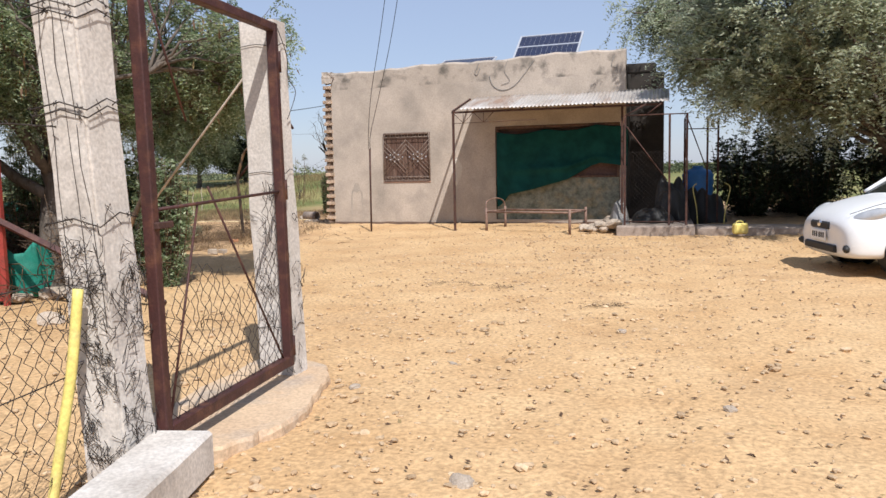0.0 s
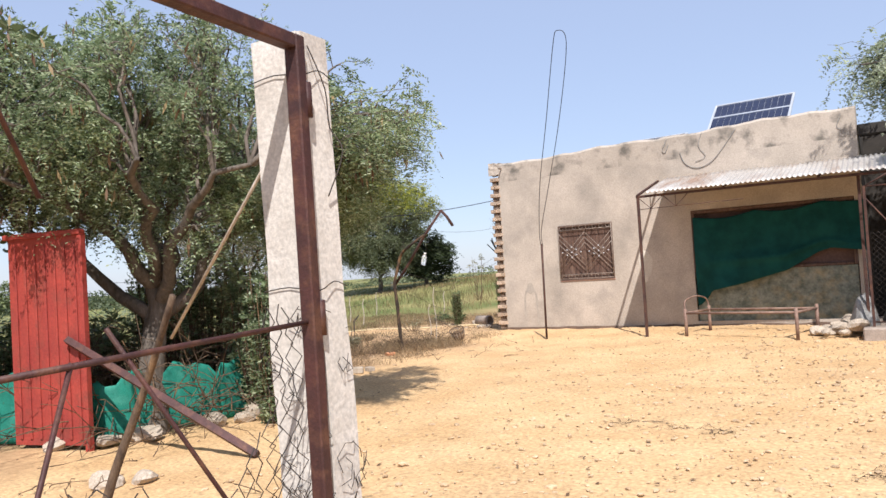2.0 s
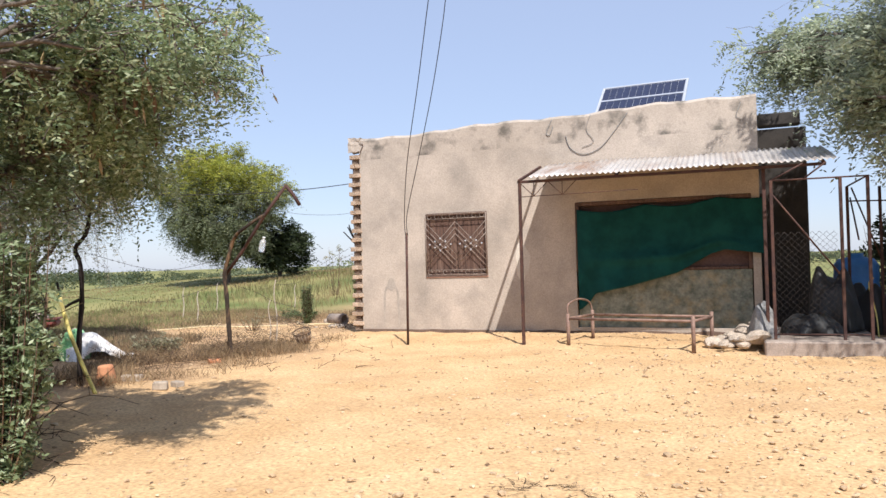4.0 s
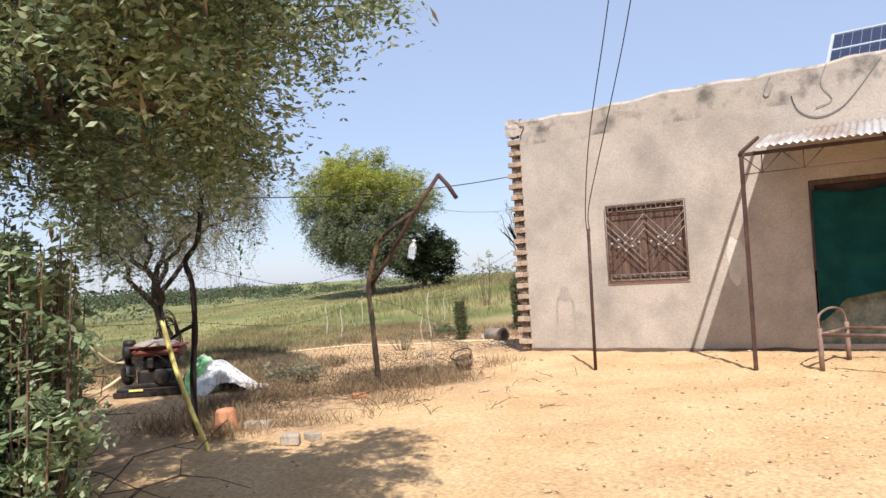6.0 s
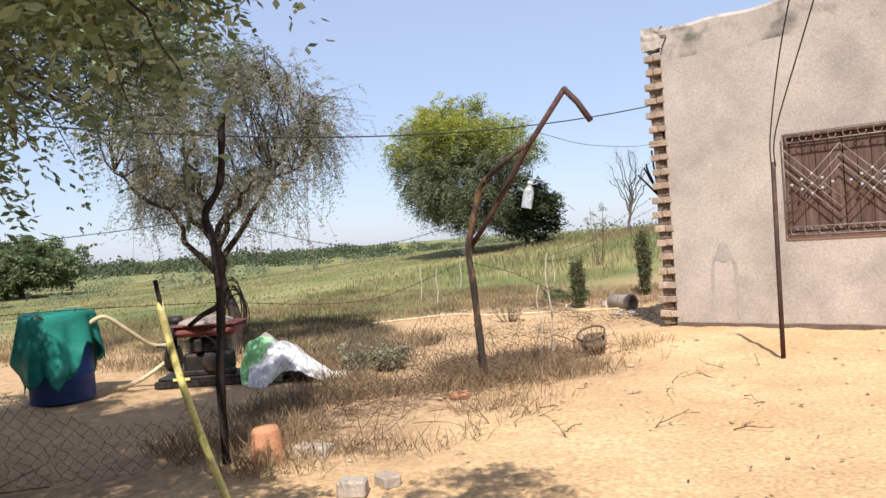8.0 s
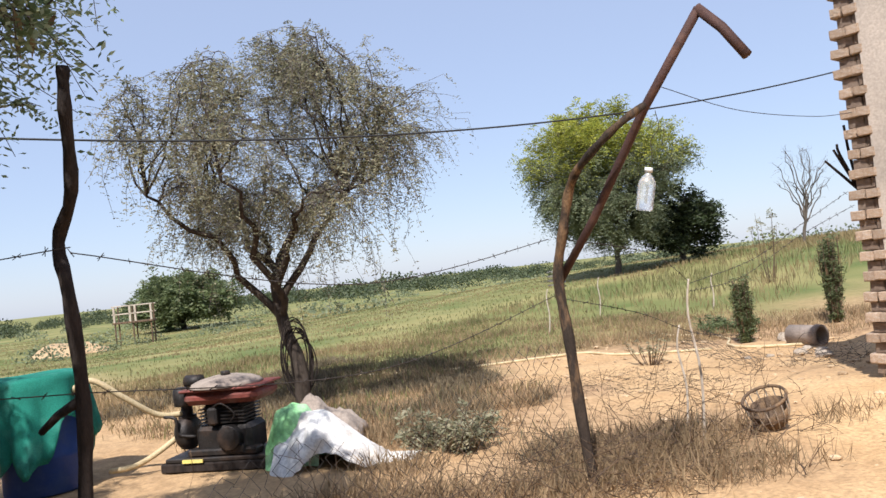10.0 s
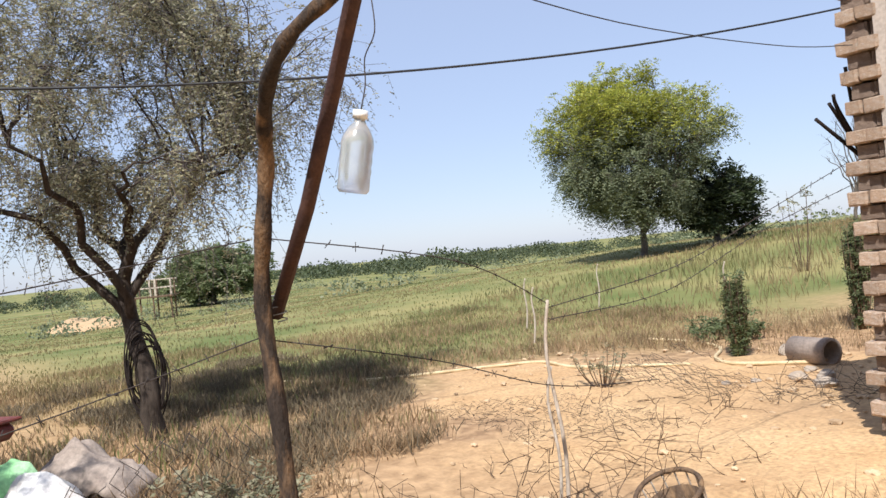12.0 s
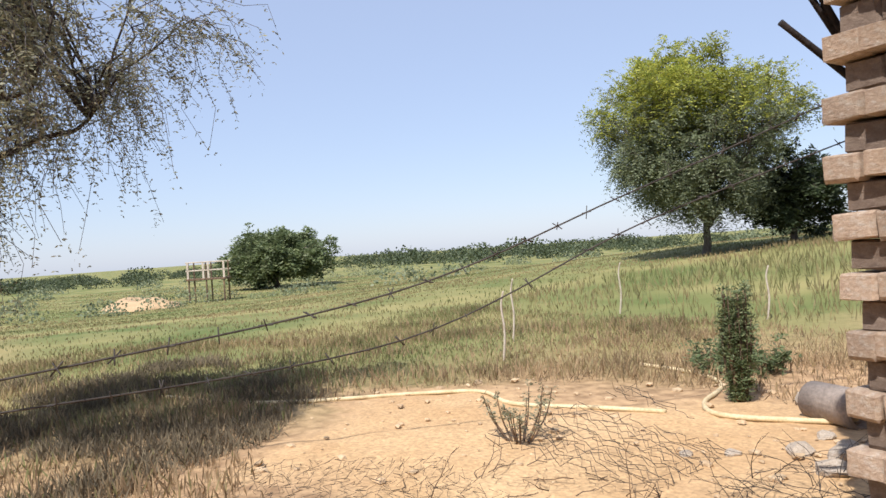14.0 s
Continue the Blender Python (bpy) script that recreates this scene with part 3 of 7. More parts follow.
g_ = part("grille", grille(), mat("pale_worn_iron", (0.32, 0.26, 0.21), (0.20, 0.15, 0.12), 9.0, 0.7, 0.1, metal=0.3), window, "wrought iron lattice with scrolls")
bm = bmesh.new()
for side in (0, 1):
    for i in (-1, 0, 1):
        for k in (-1, 0, 1):
            x, z = WX0 + 0.6 * (side + 0.5) + (i - k) * 0.105, (WZ0 + WZ1) / 2 + (i + k) * 0.055 * 1.0
            bmesh.ops.create_icosphere(bm, subdivisions=1, radius=0.019, matrix=pose(x, WY - 0.048, z))
part("rosette", bm, M_ALU, g_, "small cast rosettes on the lattice")

# ---- canopy ----
canopy = thing("tin_canopy", "corrugated tin canopy on thin rusty steel posts", "canopy")
CX0, CX1, CY0, CY1, CZ0, CZ1 = -4.10, -0.02, 15.20, 16.76, 2.46, 2.84


def tin_sheet(x0, x1, lift):
    vs, fs, n = [], [], int((x1 - x0) / 0.0125)
    for i in range(n + 1):
        x = x0 + (x1 - x0) * i / n
        w = 0.012 * math.sin(2 * math.pi * x / 0.076)
        for k in range(5):
            t = k / 4
            vs.append((x, CY0 - 0.06 + (CY1 - CY0 + 0.055) * t, CZ0 + 0.03 + lift + (CZ1 - CZ0) * t + w + 0.006 * math.sin(x * 3 + k)))
        if i:
            a = (i - 1) * 5
            for k in range(4):
                fs.append((a + k, a + 5 + k, a + 6 + k, a + 1 + k))
    return mesh_data("tin_sheet", vs, fs, True)


step = (CX1 - CX0 - 0.12) / 5
for i in range(5):
    s_ = part("tin_sheet", tin_sheet(CX0 + 0.2 + i * step - 0.04, CX0 + 0.2 + (i + 1) * step + 0.04, 0.004 * (i % 2)), M_TIN, canopy)
    so = s_.modifiers.new("thick", "SOLIDIFY")
    so.thickness = 0.002
for x, y in ((CX0, CY0 + 0.04), (-0.77, 15.38)):
    part("post", boxes((x - 0.022, x + 0.022, y - 0.022, y + 0.022, -0.05, CZ0 - 0.02), bevel=0.004), M_RUST, canopy)
part("front_beam", boxes((CX0 - 0.03, CX1, CY0 + 0.02, CY0 + 0.06, CZ0 - 0.04, CZ0), bevel=0.004), M_RUST, canopy)
part("lower_chord", tubes("lower_chord", [([(CX0, CY0 + 0.04, CZ0 - 0.24), (CX0 + 1.7, CY0 + 0.04, CZ0 - 0.22)], 0.006)]), M_RUST, canopy)
for i in range(2):
    x = CX0 + 0.42 * i
    part("truss_web", tubes("truss_web", [([(x, CY0 + 0.04, CZ0 - 0.03), (x + 0.21, CY0 + 0.04, CZ0 - 0.235), (x + 0.42, CY0 + 0.04, CZ0 - 0.03)], 0.007), ([(x + 0.21, CY0 + 0.04, CZ0 - 0.04), (x + 0.21, CY0 + 0.04, CZ0 - 0.235)], 0.006)], 5), M_RUST, canopy)
for x in (CX0, -2.7, -1.3, CX1 - 0.03):
    part("rafter", boxes((x - 0.018, x + 0.018, 0, 1.56, -0.02, 0.018), bevel=0.003), M_RUST, canopy).matrix_basis = pose(0, CY0, CZ0 - 0.002, math.degrees(math.atan2(CZ1 - CZ0, CY1 - CY0)))

# ---- green cloth over the opening ----
def drape():
    """A hanging cloth: top edge pinned in scallops, slanted lower hem, folds running down to its left corner."""
    vs, fs, nu, nv = [], [], 64, 40
    for j in range(nv + 1):
        v = j / nv
        for i in range(nu + 1):
            u = i / nu
            x = -3.62 + 2.96 * u
            top = 2.13 + 0.10 * u - 0.075 * abs(math.sin(u * math.pi * 2.6)) + 0.09 * max(0, (u - 0.5)) * 0.6
            hem = float(np.interp(u, [0, 0.02, 0.07, 0.1, 0.3, 0.55, 0.73, 0.8, 1.0], [0.42, 0.44, 0.58, 0.70, 0.82, 1.02, 1.32, 1.38, 1.30]))
            z = top + (hem - top) * v
            fold = 0.05 * math.sin(u * 9 + v * 5) * v + 0.03 * math.sin(u * 21 - v * 3 + 2 * math.sin(u * 5)) * (0.4 + v) + 0.09 * math.exp(-((v - 0.55 - 0.35 * u) / 0.07) ** 2) * math.sin(math.pi * u)
            vs.append((x, WY - 0.06 - 0.05 * v - fold, z))
    w = nu + 1
    for j in range(nv):
        for i in range(nu):
            a = j * w + i
            fs.append((a, a + w, a + w + 1, a + 1))
    return mesh_data("green_cloth", vs, fs, True)


cl = part("green_cloth", drape(), M_CLOTH)
cl.matrix_world = HOUSE
cl.modifiers.new("thick", "SOLIDIFY").thickness = 0.004
tagged(cl, "dark green net cloth hung slanting over the wide opening", "cloth")


# ---- trees ----
def branch(rng, a, b, r0, r1, n=6, wob=0.08, droop=0.0):
    a, b = Vector(a), Vector(b)
    L = (b - a).length
    pts, rad = [], []
    off = Vector((0, 0, 0))
    for i in range(n + 1):
        t = i / n
        if 0 < i < n:
            off = off * 0.5 + Vector((rng.uniform(-1, 1), rng.uniform(-1, 1), rng.uniform(-0.7, 0.7))) * wob * L
        elif i == n:
            off = Vector((0, 0, 0))
        p = a.lerp(b, t) + off + Vector((0, 0, (4 * t * (1 - t)) * droop * L))
        pts.append(p)
        rad.append(r0 + (r1 - r0) * t)
    return pts, rad


def sprays(rng, P, D, leaf, per, length, droop, curl=0.5):
    """Feather-like leaves: along each of the n stalks (start P, direction D) sit `per` pairs of leaflets. Returns arrays for quads()."""
    n = len(P)
    D = unit(D)
    up = np.array([0, 0, 1.0])
    S = unit(np.cross(D, up) + rng.normal(0, 0.25, (n, 3)))
    ps, us, vs = [], [], []
    L = length * rng.uniform(0.6, 1.25, (n, 1))
    for k in range(per):
        t = (k + 0.6) / per
        c = P + D * L * t - up * droop * L * t * t
        for s in (-1, 1):
            d = unit(S * s + D * 0.45 + rng.normal(0, curl, (n, 3)) * 0.5)
            lf = leaf * rng.uniform(0.7, 1.3, (n, 1)) * (1.1 - 0.45 * t)
            nrm = unit(np.cross(d, D) + rng.normal(0, 0.35, (n, 3)))
            side = unit(np.cross(nrm, d))
            ps.append(c + d * lf)
            us.append(d * lf)
            vs.append(side * lf * 0.42)
    return np.concatenate(ps), np.concatenate(us), np.concatenate(vs)


def tree(name, label, base, trunk_top, r_trunk, clumps, leaf_material, seed, twigs=16, twig_len=0.7, stalks=5, leaf=0.04, per=4, length=0.2, droop=0.5, bark=None, wob=0.08, extra=None, group="", leaf2=None, limb_r=None, hang=0.0, arch=0.10, twig_r=0.007, limbs=0, spread=(1, 1, 1), twig_bark=None):
    """A tapered trunk, limbs to each clump, twigs in the clump and feathery leaves on the twigs. clumps: (x, y, z, radius)."""
    rng_ = random.Random(seed)
    nr = np.random.default_rng(seed)
    t_ = thing(name, label, "tree" if "bush" not in name else "bush", pose(*base), group=group)
    base = Vector(base)
    tt = Vector(trunk_top)
    vs, fs = [], []
    pts, rad = branch(rng_, (0, 0, -0.15), tt - base, r_trunk, r_trunk * 0.6, 9, 0.035)
    rad[0] *= 1.35
    tube_into(vs, fs, pts, rad, 10)
    P, D = [], []
    forks = []
    for k in range(limbs):
        a = (k + rng_.uniform(-0.25, 0.25)) * 2 * math.pi / limbs
        st = pts[rng_.randint(6, 9)]
        end = st + Vector((math.cos(a) * spread[0], math.sin(a) * spread[1], spread[2] * rng_.uniform(0.6, 1.1)))
        lp, lrad = branch(rng_, st, end, r_trunk * 0.5, r_trunk * 0.14, 9, 0.05, 0.08)
        tube_into(vs, fs, lp, lrad, 7, False)
        forks += lp[1:]
    tvs, tfs = ([], []) if twig_bark else (vs, fs)
    for cx, cy, cz, cr in clumps:
        c = Vector((cx, cy, cz)) - base
        root = min(forks, key=lambda q: (q - c).length + 0.6 * max(0, q.z - c.z)) if forks else pts[rng_.randint(5, 9)]
        lr = limb_r or max(0.018, r_trunk * 0.38)
        lp, lrad = branch(rng_, root, c, lr, lr * 0.35, 7, wob * 0.7, arch)
        tube_into(vs, fs, lp, lrad, 6, False)
        for _ in range(twigs):
            d = Vector((rng_.gauss(0, 1), rng_.gauss(0, 1), rng_.gauss(0, 0.8)))
            d.normalize()
            end = c + d * cr * rng_.uniform(0.55, 1.08)
            end.z -= hang * cr * rng_.uniform(0.2, 1)
            st = lp[rng_.randint(3, 7)]
            tp, trad = branch(rng_, st, end, min(lr * 0.32, twig_r), 0.002, 6, wob, 0.12 if not hang else 0.2)
            tube_into(tvs, tfs, tp, trad, 3, False)
            for q in range(stalks):
                i = rng_.randint(2, 6)
                k = rng_.random()
                p = tp[i].lerp(tp[max(i - 1, 0)], k)
                dd = (tp[i] - tp[i - 1]).normalized() + Vector((rng_.gauss(0, 0.7), rng_.gauss(0, 0.7), rng_.gauss(0, 0.6)))
                P.append(p)
                D.append(dd)
    part("trunk", mesh_data("trunk", vs, fs, True), bark or M_BARK, t_)
    if twig_bark:
        tw = part("twig_spray", mesh_data("twig_spray", tvs, tfs, True), twig_bark, t_, "pale grey hanging twigs")
        tw["kind"] = "stuff"
    if P:
        P, D = np.array([tuple(p) for p in P]), np.array([tuple(d) for d in D])
        if leaf2 is not None:
            hi = P[:, 2] + nr.normal(0, 0.5, len(P)) > leaf2[1]
            part("crown_top", quads("crown_top", *sprays(nr, P[hi], D[hi], leaf, per, length, droop)), leaf2[0], t_, "yellow-green flowering upper crown")
            P, D = P[~hi], D[~hi]
        part("crown", quads("crown", *sprays(nr, P, D, leaf, per, length, droop)), leaf_material, t_)
    if extra:
        extra(t_, P, D, nr)
    return t_


def clumps_in(seed, c, rx, ry, rz, n, r, shell=0.45, flat_bottom=None):
    rr = random.Random(seed)
    out = []
    while len(out) < n:
        d = Vector((rr.gauss(0, 1), rr.gauss(0, 1), rr.gauss(0, 1)))
        d.normalize()
        s = shell + (1 - shell) * rr.random() ** 0.5
        p = (c[0] + d.x * rx * s, c[1] + d.y * ry * s, c[2] + d.z * rz * s)
        if flat_bottom and p[2] < flat_bottom:
            continue
        out.append((*p, r * rr.uniform(0.7, 1.25)))
    return out


def pods(t_, P, D, nr):
    """Dark hanging seed pods in bunches."""
    pick = nr.choice(len(P), 460, replace=False)
    c = np.repeat(P[pick], 4, axis=0) + nr.normal(0, 0.06, (1840, 3))
    L = nr.uniform(0.05, 0.075, (1840, 1))
    d = unit(np.array([[0, 0, -1.0]]) + nr.normal(0, 0.22, (1840, 3)))
    side = unit(np.cross(d, nr.normal(0, 1, (1840, 3))))
    part("pod", quads("pod", c + d * L, d * L, side * L * 0.2), M_POD, t_, "bunches of dry brown seed pods")


def crown_room(cl):
    """Keep the crown over its own patch of shade and back from the yard, as it has grown."""
    out = []
    for x, y, z, r in cl:
        k = 0.4 * r
        if y > 9.3 and math.sin(x * 37 + y * 91) > 0.1:
            continue
        edge = np.interp(y, [6.0, 7.0, 7.7, 8.2, 9.0, 9.5, 10.0, 10.5, 11.0], [-5.6, -4.8, -4.1, -4.05, -4.75, -5.4, -6.2, -7.2, -8.4]) - 1.1 * np.clip(2.3 - z + 0.4 * r, 0, 1)
        shade = np.interp(-(x - 0.435 * z), [5.0, 5.8, 6.5, 8.0, 8.6, 10.4], [9.2, 10.1, 10.5, 10.7, 11.4, 13.1])
        if x + k < edge and y + 0.669 * z < shade + 0.15 and x - 0.435 * z < -4.9 and z - 0.55 * r > 1.45 + 0.35 * (x < -6.8) + 0.6 * (y > 8.7):
            out.append((x, y, z, r))
    return out


POD_CLUMPS = clumps_in(3, (-6.8, 8.3, 2.85), 2.9, 2.8, 1.4, 270, 0.42, 0.3, 1.7)
POD_CLUMPS += clumps_in(4, (-8.3, 9.2, 2.6), 1.6, 1.1, 0.8, 70, 0.55, 0.3)
POD_TIPS = [(-8.5, 10.9, 2.9, 0.42), (-8.9, 10.9, 2.8, 0.42), (-8.6, 10.4, 2.9, 0.42), (-8.2, 10.3, 2.7, 0.4), (-8.0, 10.4, 2.9, 0.4), (-8.3, 10.9, 3.2, 0.42), (-9.0, 10.7, 3.2, 0.45), (-8.2, 10.9, 2.55, 0.42), (-8.7, 11.1, 2.5, 0.42), (-9.1, 11.3, 2.9, 0.45), (-9.3, 10.8, 2.5, 0.42), (-8.7, 10.7, 3.5, 0.45), (-8.2, 10.6, 3.5, 0.42), (-7.8, 10.6, 3.2, 0.4), (-9.3, 11.2, 3.4, 0.45), (-7.7, 10.5, 2.6, 0.38), (-8.9, 10.5, 2.3, 0.4), (-9.2, 11.0, 2.25, 0.3), (-9.1, 10.9, 2.7, 0.36), (-8.6, 10.9, 2.6, 0.36), (-8.4, 10.8, 2.75, 0.36), (-9.0, 11.0, 2.5, 0.36), (-8.8, 10.7, 2.6, 0.36), (-8.3, 10.7, 2.5, 0.34), (-4.75, 8.9, 2.75, 0.4), (-4.6, 8.6, 2.55, 0.36), (-4.9, 9.1, 3.05, 0.4), (-5.1, 9.35, 2.95, 0.4), (-4.5, 8.4, 2.9, 0.42), (-5.3, 9.5, 2.75, 0.36), (-5.5, 8.95, 2.15, 0.34), (-5.75, 8.9, 2.05, 0.34), (-5.9, 9.1, 2.0, 0.34), (-5.1, 8.5, 2.3, 0.36), (-5.3, 8.6, 2.5, 0.4), (-6.3, 9.2, 2.0, 0.34), (-4.9, 8.0, 2.5, 0.45), (-4.55, 7.75, 2.35, 0.36), (-4.62, 7.9, 2.2, 0.3), (-4.4, 7.5, 2.5, 0.4), (-4.3, 7.3, 2.8, 0.42), (-4.8, 8.1, 2.15, 0.3), (-4.7, 7.7, 2.7, 0.4), (-5.3, 8.2, 2.75, 0.45), (-5.2, 8.4, 2.4, 0.4), (-5.6, 8.7, 2.6, 0.4), (-5.2, 8.6, 2.1, 0.3), (-5.6, 9.0, 1.95, 0.26), (-6.7, 9.0, 1.75, 0.4), (-7.0, 9.4, 1.9, 0.36)]
FAR_LIMB = clumps_in(6, (-9.8, 9.2, 3.1), 1.8, 0.7, 0.45, 36, 0.42, 0.2)
tree("pod_tree", "leafy tree with hanging dry pods over the yard edge", (-6.65, 7.1, 0), (-6.7, 7.3, 1.6), 0.15,
     crown_room(POD_CLUMPS) + POD_TIPS + FAR_LIMB, M_LEAF_POD, 11, twigs=12, stalks=8, leaf=0.0235, per=6, length=0.2, droop=0.7, extra=pods, limb_r=0.02, limbs=7, spread=(1.5, 1.5, 1.3))
tree("shade_tree", "dense dark green tree behind the green net", (-11.8, 5.4, 0), (-11.5, 5.5, 1.6), 0.18,
     clumps_in(5, (-11.0, 5.2, 3.0), 3.6, 2.8, 2.3, 120, 0.9, 0.3, 2.1), M_LEAF_BUSH, 12, twigs=18, stalks=10, leaf=0.075, per=4, length=0.28, droop=0.6)
ACACIA = clumps_in(7, (5.0, 15.3, 4.3), 5.0, 3.5, 2.8, 150, 0.95, 0.6, 1.75)
ACACIA += clumps_in(8, (0.3, 18.6, 4.5), 1.7, 1.3, 0.8, 14, 0.75, 0.2) + clumps_in(10, (1.2, 15.9, 3.5), 1.2, 0.9, 0.6, 20, 0.6, 0.2) + clumps_in(20, (2.2, 15.9, 2.9), 1.5, 0.8, 0.8, 26, 0.6, 0.2)
tree("acacia_tree", "large feathery acacia tree beside the house", (4.6, 16.6, 0), (4.4, 16.4, 2.0), 0.26,
     [c for c in ACACIA if not (c[0] < 6.2 and c[1] < 12.4)], M_LEAF_ACACIA, 13, twigs=17, stalks=8, leaf=0.046, per=6, length=0.34, droop=0.8, limb_r=0.05)
tree("drooping_tree", "sparse grey tree with wispy drooping twigs in the field", (-12.42, 14.42, 0), (-12.78, 14.42, 1.5), 0.095,
     clumps_in(9, (-12.75, 14.6, 2.95), 1.75, 2.1, 1.2, 70, 0.5, 0.3, 1.9) + clumps_in(19, (-12.7, 14.55, 3.95), 0.9, 0.9, 0.35, 14, 0.42, 0.1), M_LEAF_GREY, 14, twigs=19, stalks=11, leaf=0.019, per=3, length=0.14, droop=0.9, hang=1.5, wob=0.10, limb_r=0.012, arch=0.16, bark=M_DARKBARK, twig_r=0.0045, limbs=7, spread=(1.1, 1.3, 1.3), twig_bark=M_TWIG)
tree("round_tree", "round yellow-green flowering tree standing in the field", (-21.8, 33.0, gz(-21.8, 33)), (-21.8, 33.1, 1.7), 0.13,
     clumps_in(21, (-21.9, 33.0, 4.3), 2.9, 2.9, 2.45, 120, 0.62, 0.5) + clumps_in(24, (-21.9, 33.0, 4.2), 2.0, 2.0, 1.7, 40, 0.7, 0.0) + clumps_in(22, (-21.9, 33.0, 2.5), 2.3, 2.3, 0.8, 26, 0.55, 0.4), M_LEAF_BLUE, 15, twigs=14, stalks=9, leaf=0.05, per=4, length=0.40, droop=0.7, leaf2=(M_LEAF_YELLOW, 4.6 - gz(-22, 33)), limbs=8, spread=(1.5, 1.5, 2.0), limb_r=0.02)
tree("dark_field_tree", "low dark green tree beside the round tree", (-20.7, 35.6, gz(-20.7, 35.6)), (-20.7, 35.6, 1.5), 0.12,
     clumps_in(23, (-20.6, 35.6, 2.3), 1.5, 1.5, 1.05, 34, 0.65, 0.3), M_LEAF_DARK, 16, twigs=14, stalks=8, leaf=0.085, per=3, length=0.3)
tree("far_bush_tree", "broad dark green bush tree far across the field", (-60.5, 33.0, gz(-60.5, 33.0)), (-60.5, 33.0, 0.6), 0.25,
     clumps_in(25, (-60.5, 33.0, 1.65), 4.0, 4.0, 1.5, 80, 1.1, 0.3), M_LEAF_BUSH, 17, twigs=14, stalks=8, leaf=0.17, per=3, length=0.55)
tree("bare_tree", "small leafless tree on the field rise", (-17.5, 38.5, gz(-17.5, 38.5)), (-17.4, 38.5, 2.3), 0.07,
     clumps_in(27, (-17.4, 38.5, 3.6), 1.1, 1.1, 0.9, 14, 0.4, 0.7), M_LEAF_GREY, 18, twigs=6, stalks=0, wob=0.1)

coil = thing("wire_coil", "loops of dark rope and wire hung round the tree trunk", "rope", pose(-12.52, 14.42, 0.6))
rc = random.Random(77)
for k in range(11):
    a, w_, h_ = rc.uniform(0.6, 1.5), rc.uniform(0.10, 0.19), rc.uniform(0.26, 0.42)
    part("loop", tubes("loop", [([(w_ * math.cos(t) * math.cos(a) + 0.04 * math.sin(k), w_ * math.cos(t) * math.sin(a) - 0.03 * math.cos(k * 2), h_ * math.sin(t) - 0.06 * (k % 3)) for t in np.linspace(0, 2 * math.pi, 26)], 0.007)], 5), M_DARKSTAKE, coil)


# ---- unfinished brick corner ----
rb = random.Random(4)
brick_meshes = []
for i in range(5):
    bm = bmesh.new()
    box(bm, -0.5, 0.5, -0.5, 0.5, -0.5, 0.5)
    bmesh.ops.bevel(bm, geom=list(bm.edges), offset=0.07, segments=1, affect="EDGES")
    for v in bm.verts:
        v.co += Vector((rb.uniform(-0.03, 0.03), rb.uniform(-0.03, 0.03), rb.uniform(-0.05, 0.05)))
    me = mesh_from(bm, "brick")
    me.materials.append(M_BRICK)
    brick_meshes.append(me)


def brick(x0, x1, y0, y1, z0, z1, parent, jit=0.006, turn=2.0):
    ob = new("brick", rb.choice(brick_meshes))
    ob.parent = parent
    ob.matrix_basis = pose((x0 + x1) / 2 + rb.uniform(-jit, jit), (y0 + y1) / 2 + rb.uniform(-jit, jit), (z0 + z1) / 2, rb.uniform(-1, 1), rb.uniform(-turn, turn), rb.uniform(-turn, turn)) @ Matrix.Diagonal((x1 - x0, y1 - y0, z1 - z0, 1))
    return ob


part("corner_core", boxes((WL - 0.12, WL - 0.001, WY + 0.12, WY + 0.5, -0.05, 3.42)), M_MORTAR, house, "recessed mortar core, coloured dark for the shade in the gaps")
# darker copies of the bricks; the shade of the recesses is in their colour
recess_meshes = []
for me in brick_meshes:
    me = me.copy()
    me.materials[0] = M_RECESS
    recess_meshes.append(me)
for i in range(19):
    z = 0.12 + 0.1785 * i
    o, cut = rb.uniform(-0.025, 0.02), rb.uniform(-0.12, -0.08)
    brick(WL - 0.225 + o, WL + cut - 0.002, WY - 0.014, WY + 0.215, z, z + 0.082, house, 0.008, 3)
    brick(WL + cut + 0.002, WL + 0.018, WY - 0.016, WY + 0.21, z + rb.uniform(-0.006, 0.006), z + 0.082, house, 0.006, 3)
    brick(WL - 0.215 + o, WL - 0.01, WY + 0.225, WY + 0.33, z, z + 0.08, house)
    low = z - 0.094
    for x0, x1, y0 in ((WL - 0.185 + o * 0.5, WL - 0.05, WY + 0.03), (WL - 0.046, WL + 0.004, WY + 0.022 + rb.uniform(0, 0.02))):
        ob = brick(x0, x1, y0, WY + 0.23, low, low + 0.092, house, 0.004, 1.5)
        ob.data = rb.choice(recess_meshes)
bm = bmesh.new()
box(bm, WL - 0.24, WL + 0.02, WY - 0.012, WY + 0.22, 3.47, 3.74)
bmesh.ops.subdivide_edges(bm, edges=bm.edges[:], cuts=7, use_grid_fill=True)
for v in bm.verts:
    v.co += Vector((noise.noise(v.co * 11), noise.noise(v.co * 11 + Vector((7, 0, 0))) * 0.6, noise.noise(v.co * 11 + Vector((0, 5, 0))))) * 0.035
part("corner_cap", bm, M_PARAPET, house, "broken grey concrete lump on the corner")
part("rusty_hook", tubes("rusty_hook", [(smooth_pts([(WL + 0.02, WY - 0.015, 3.62), (WL + 0.10, WY - 0.02, 3.60), (WL + 0.05, WY - 0.02, 3.50), (WL + 0.02, WY - 0.02, 3.40)], 4), 0.006)], 5), M_RUST, house)

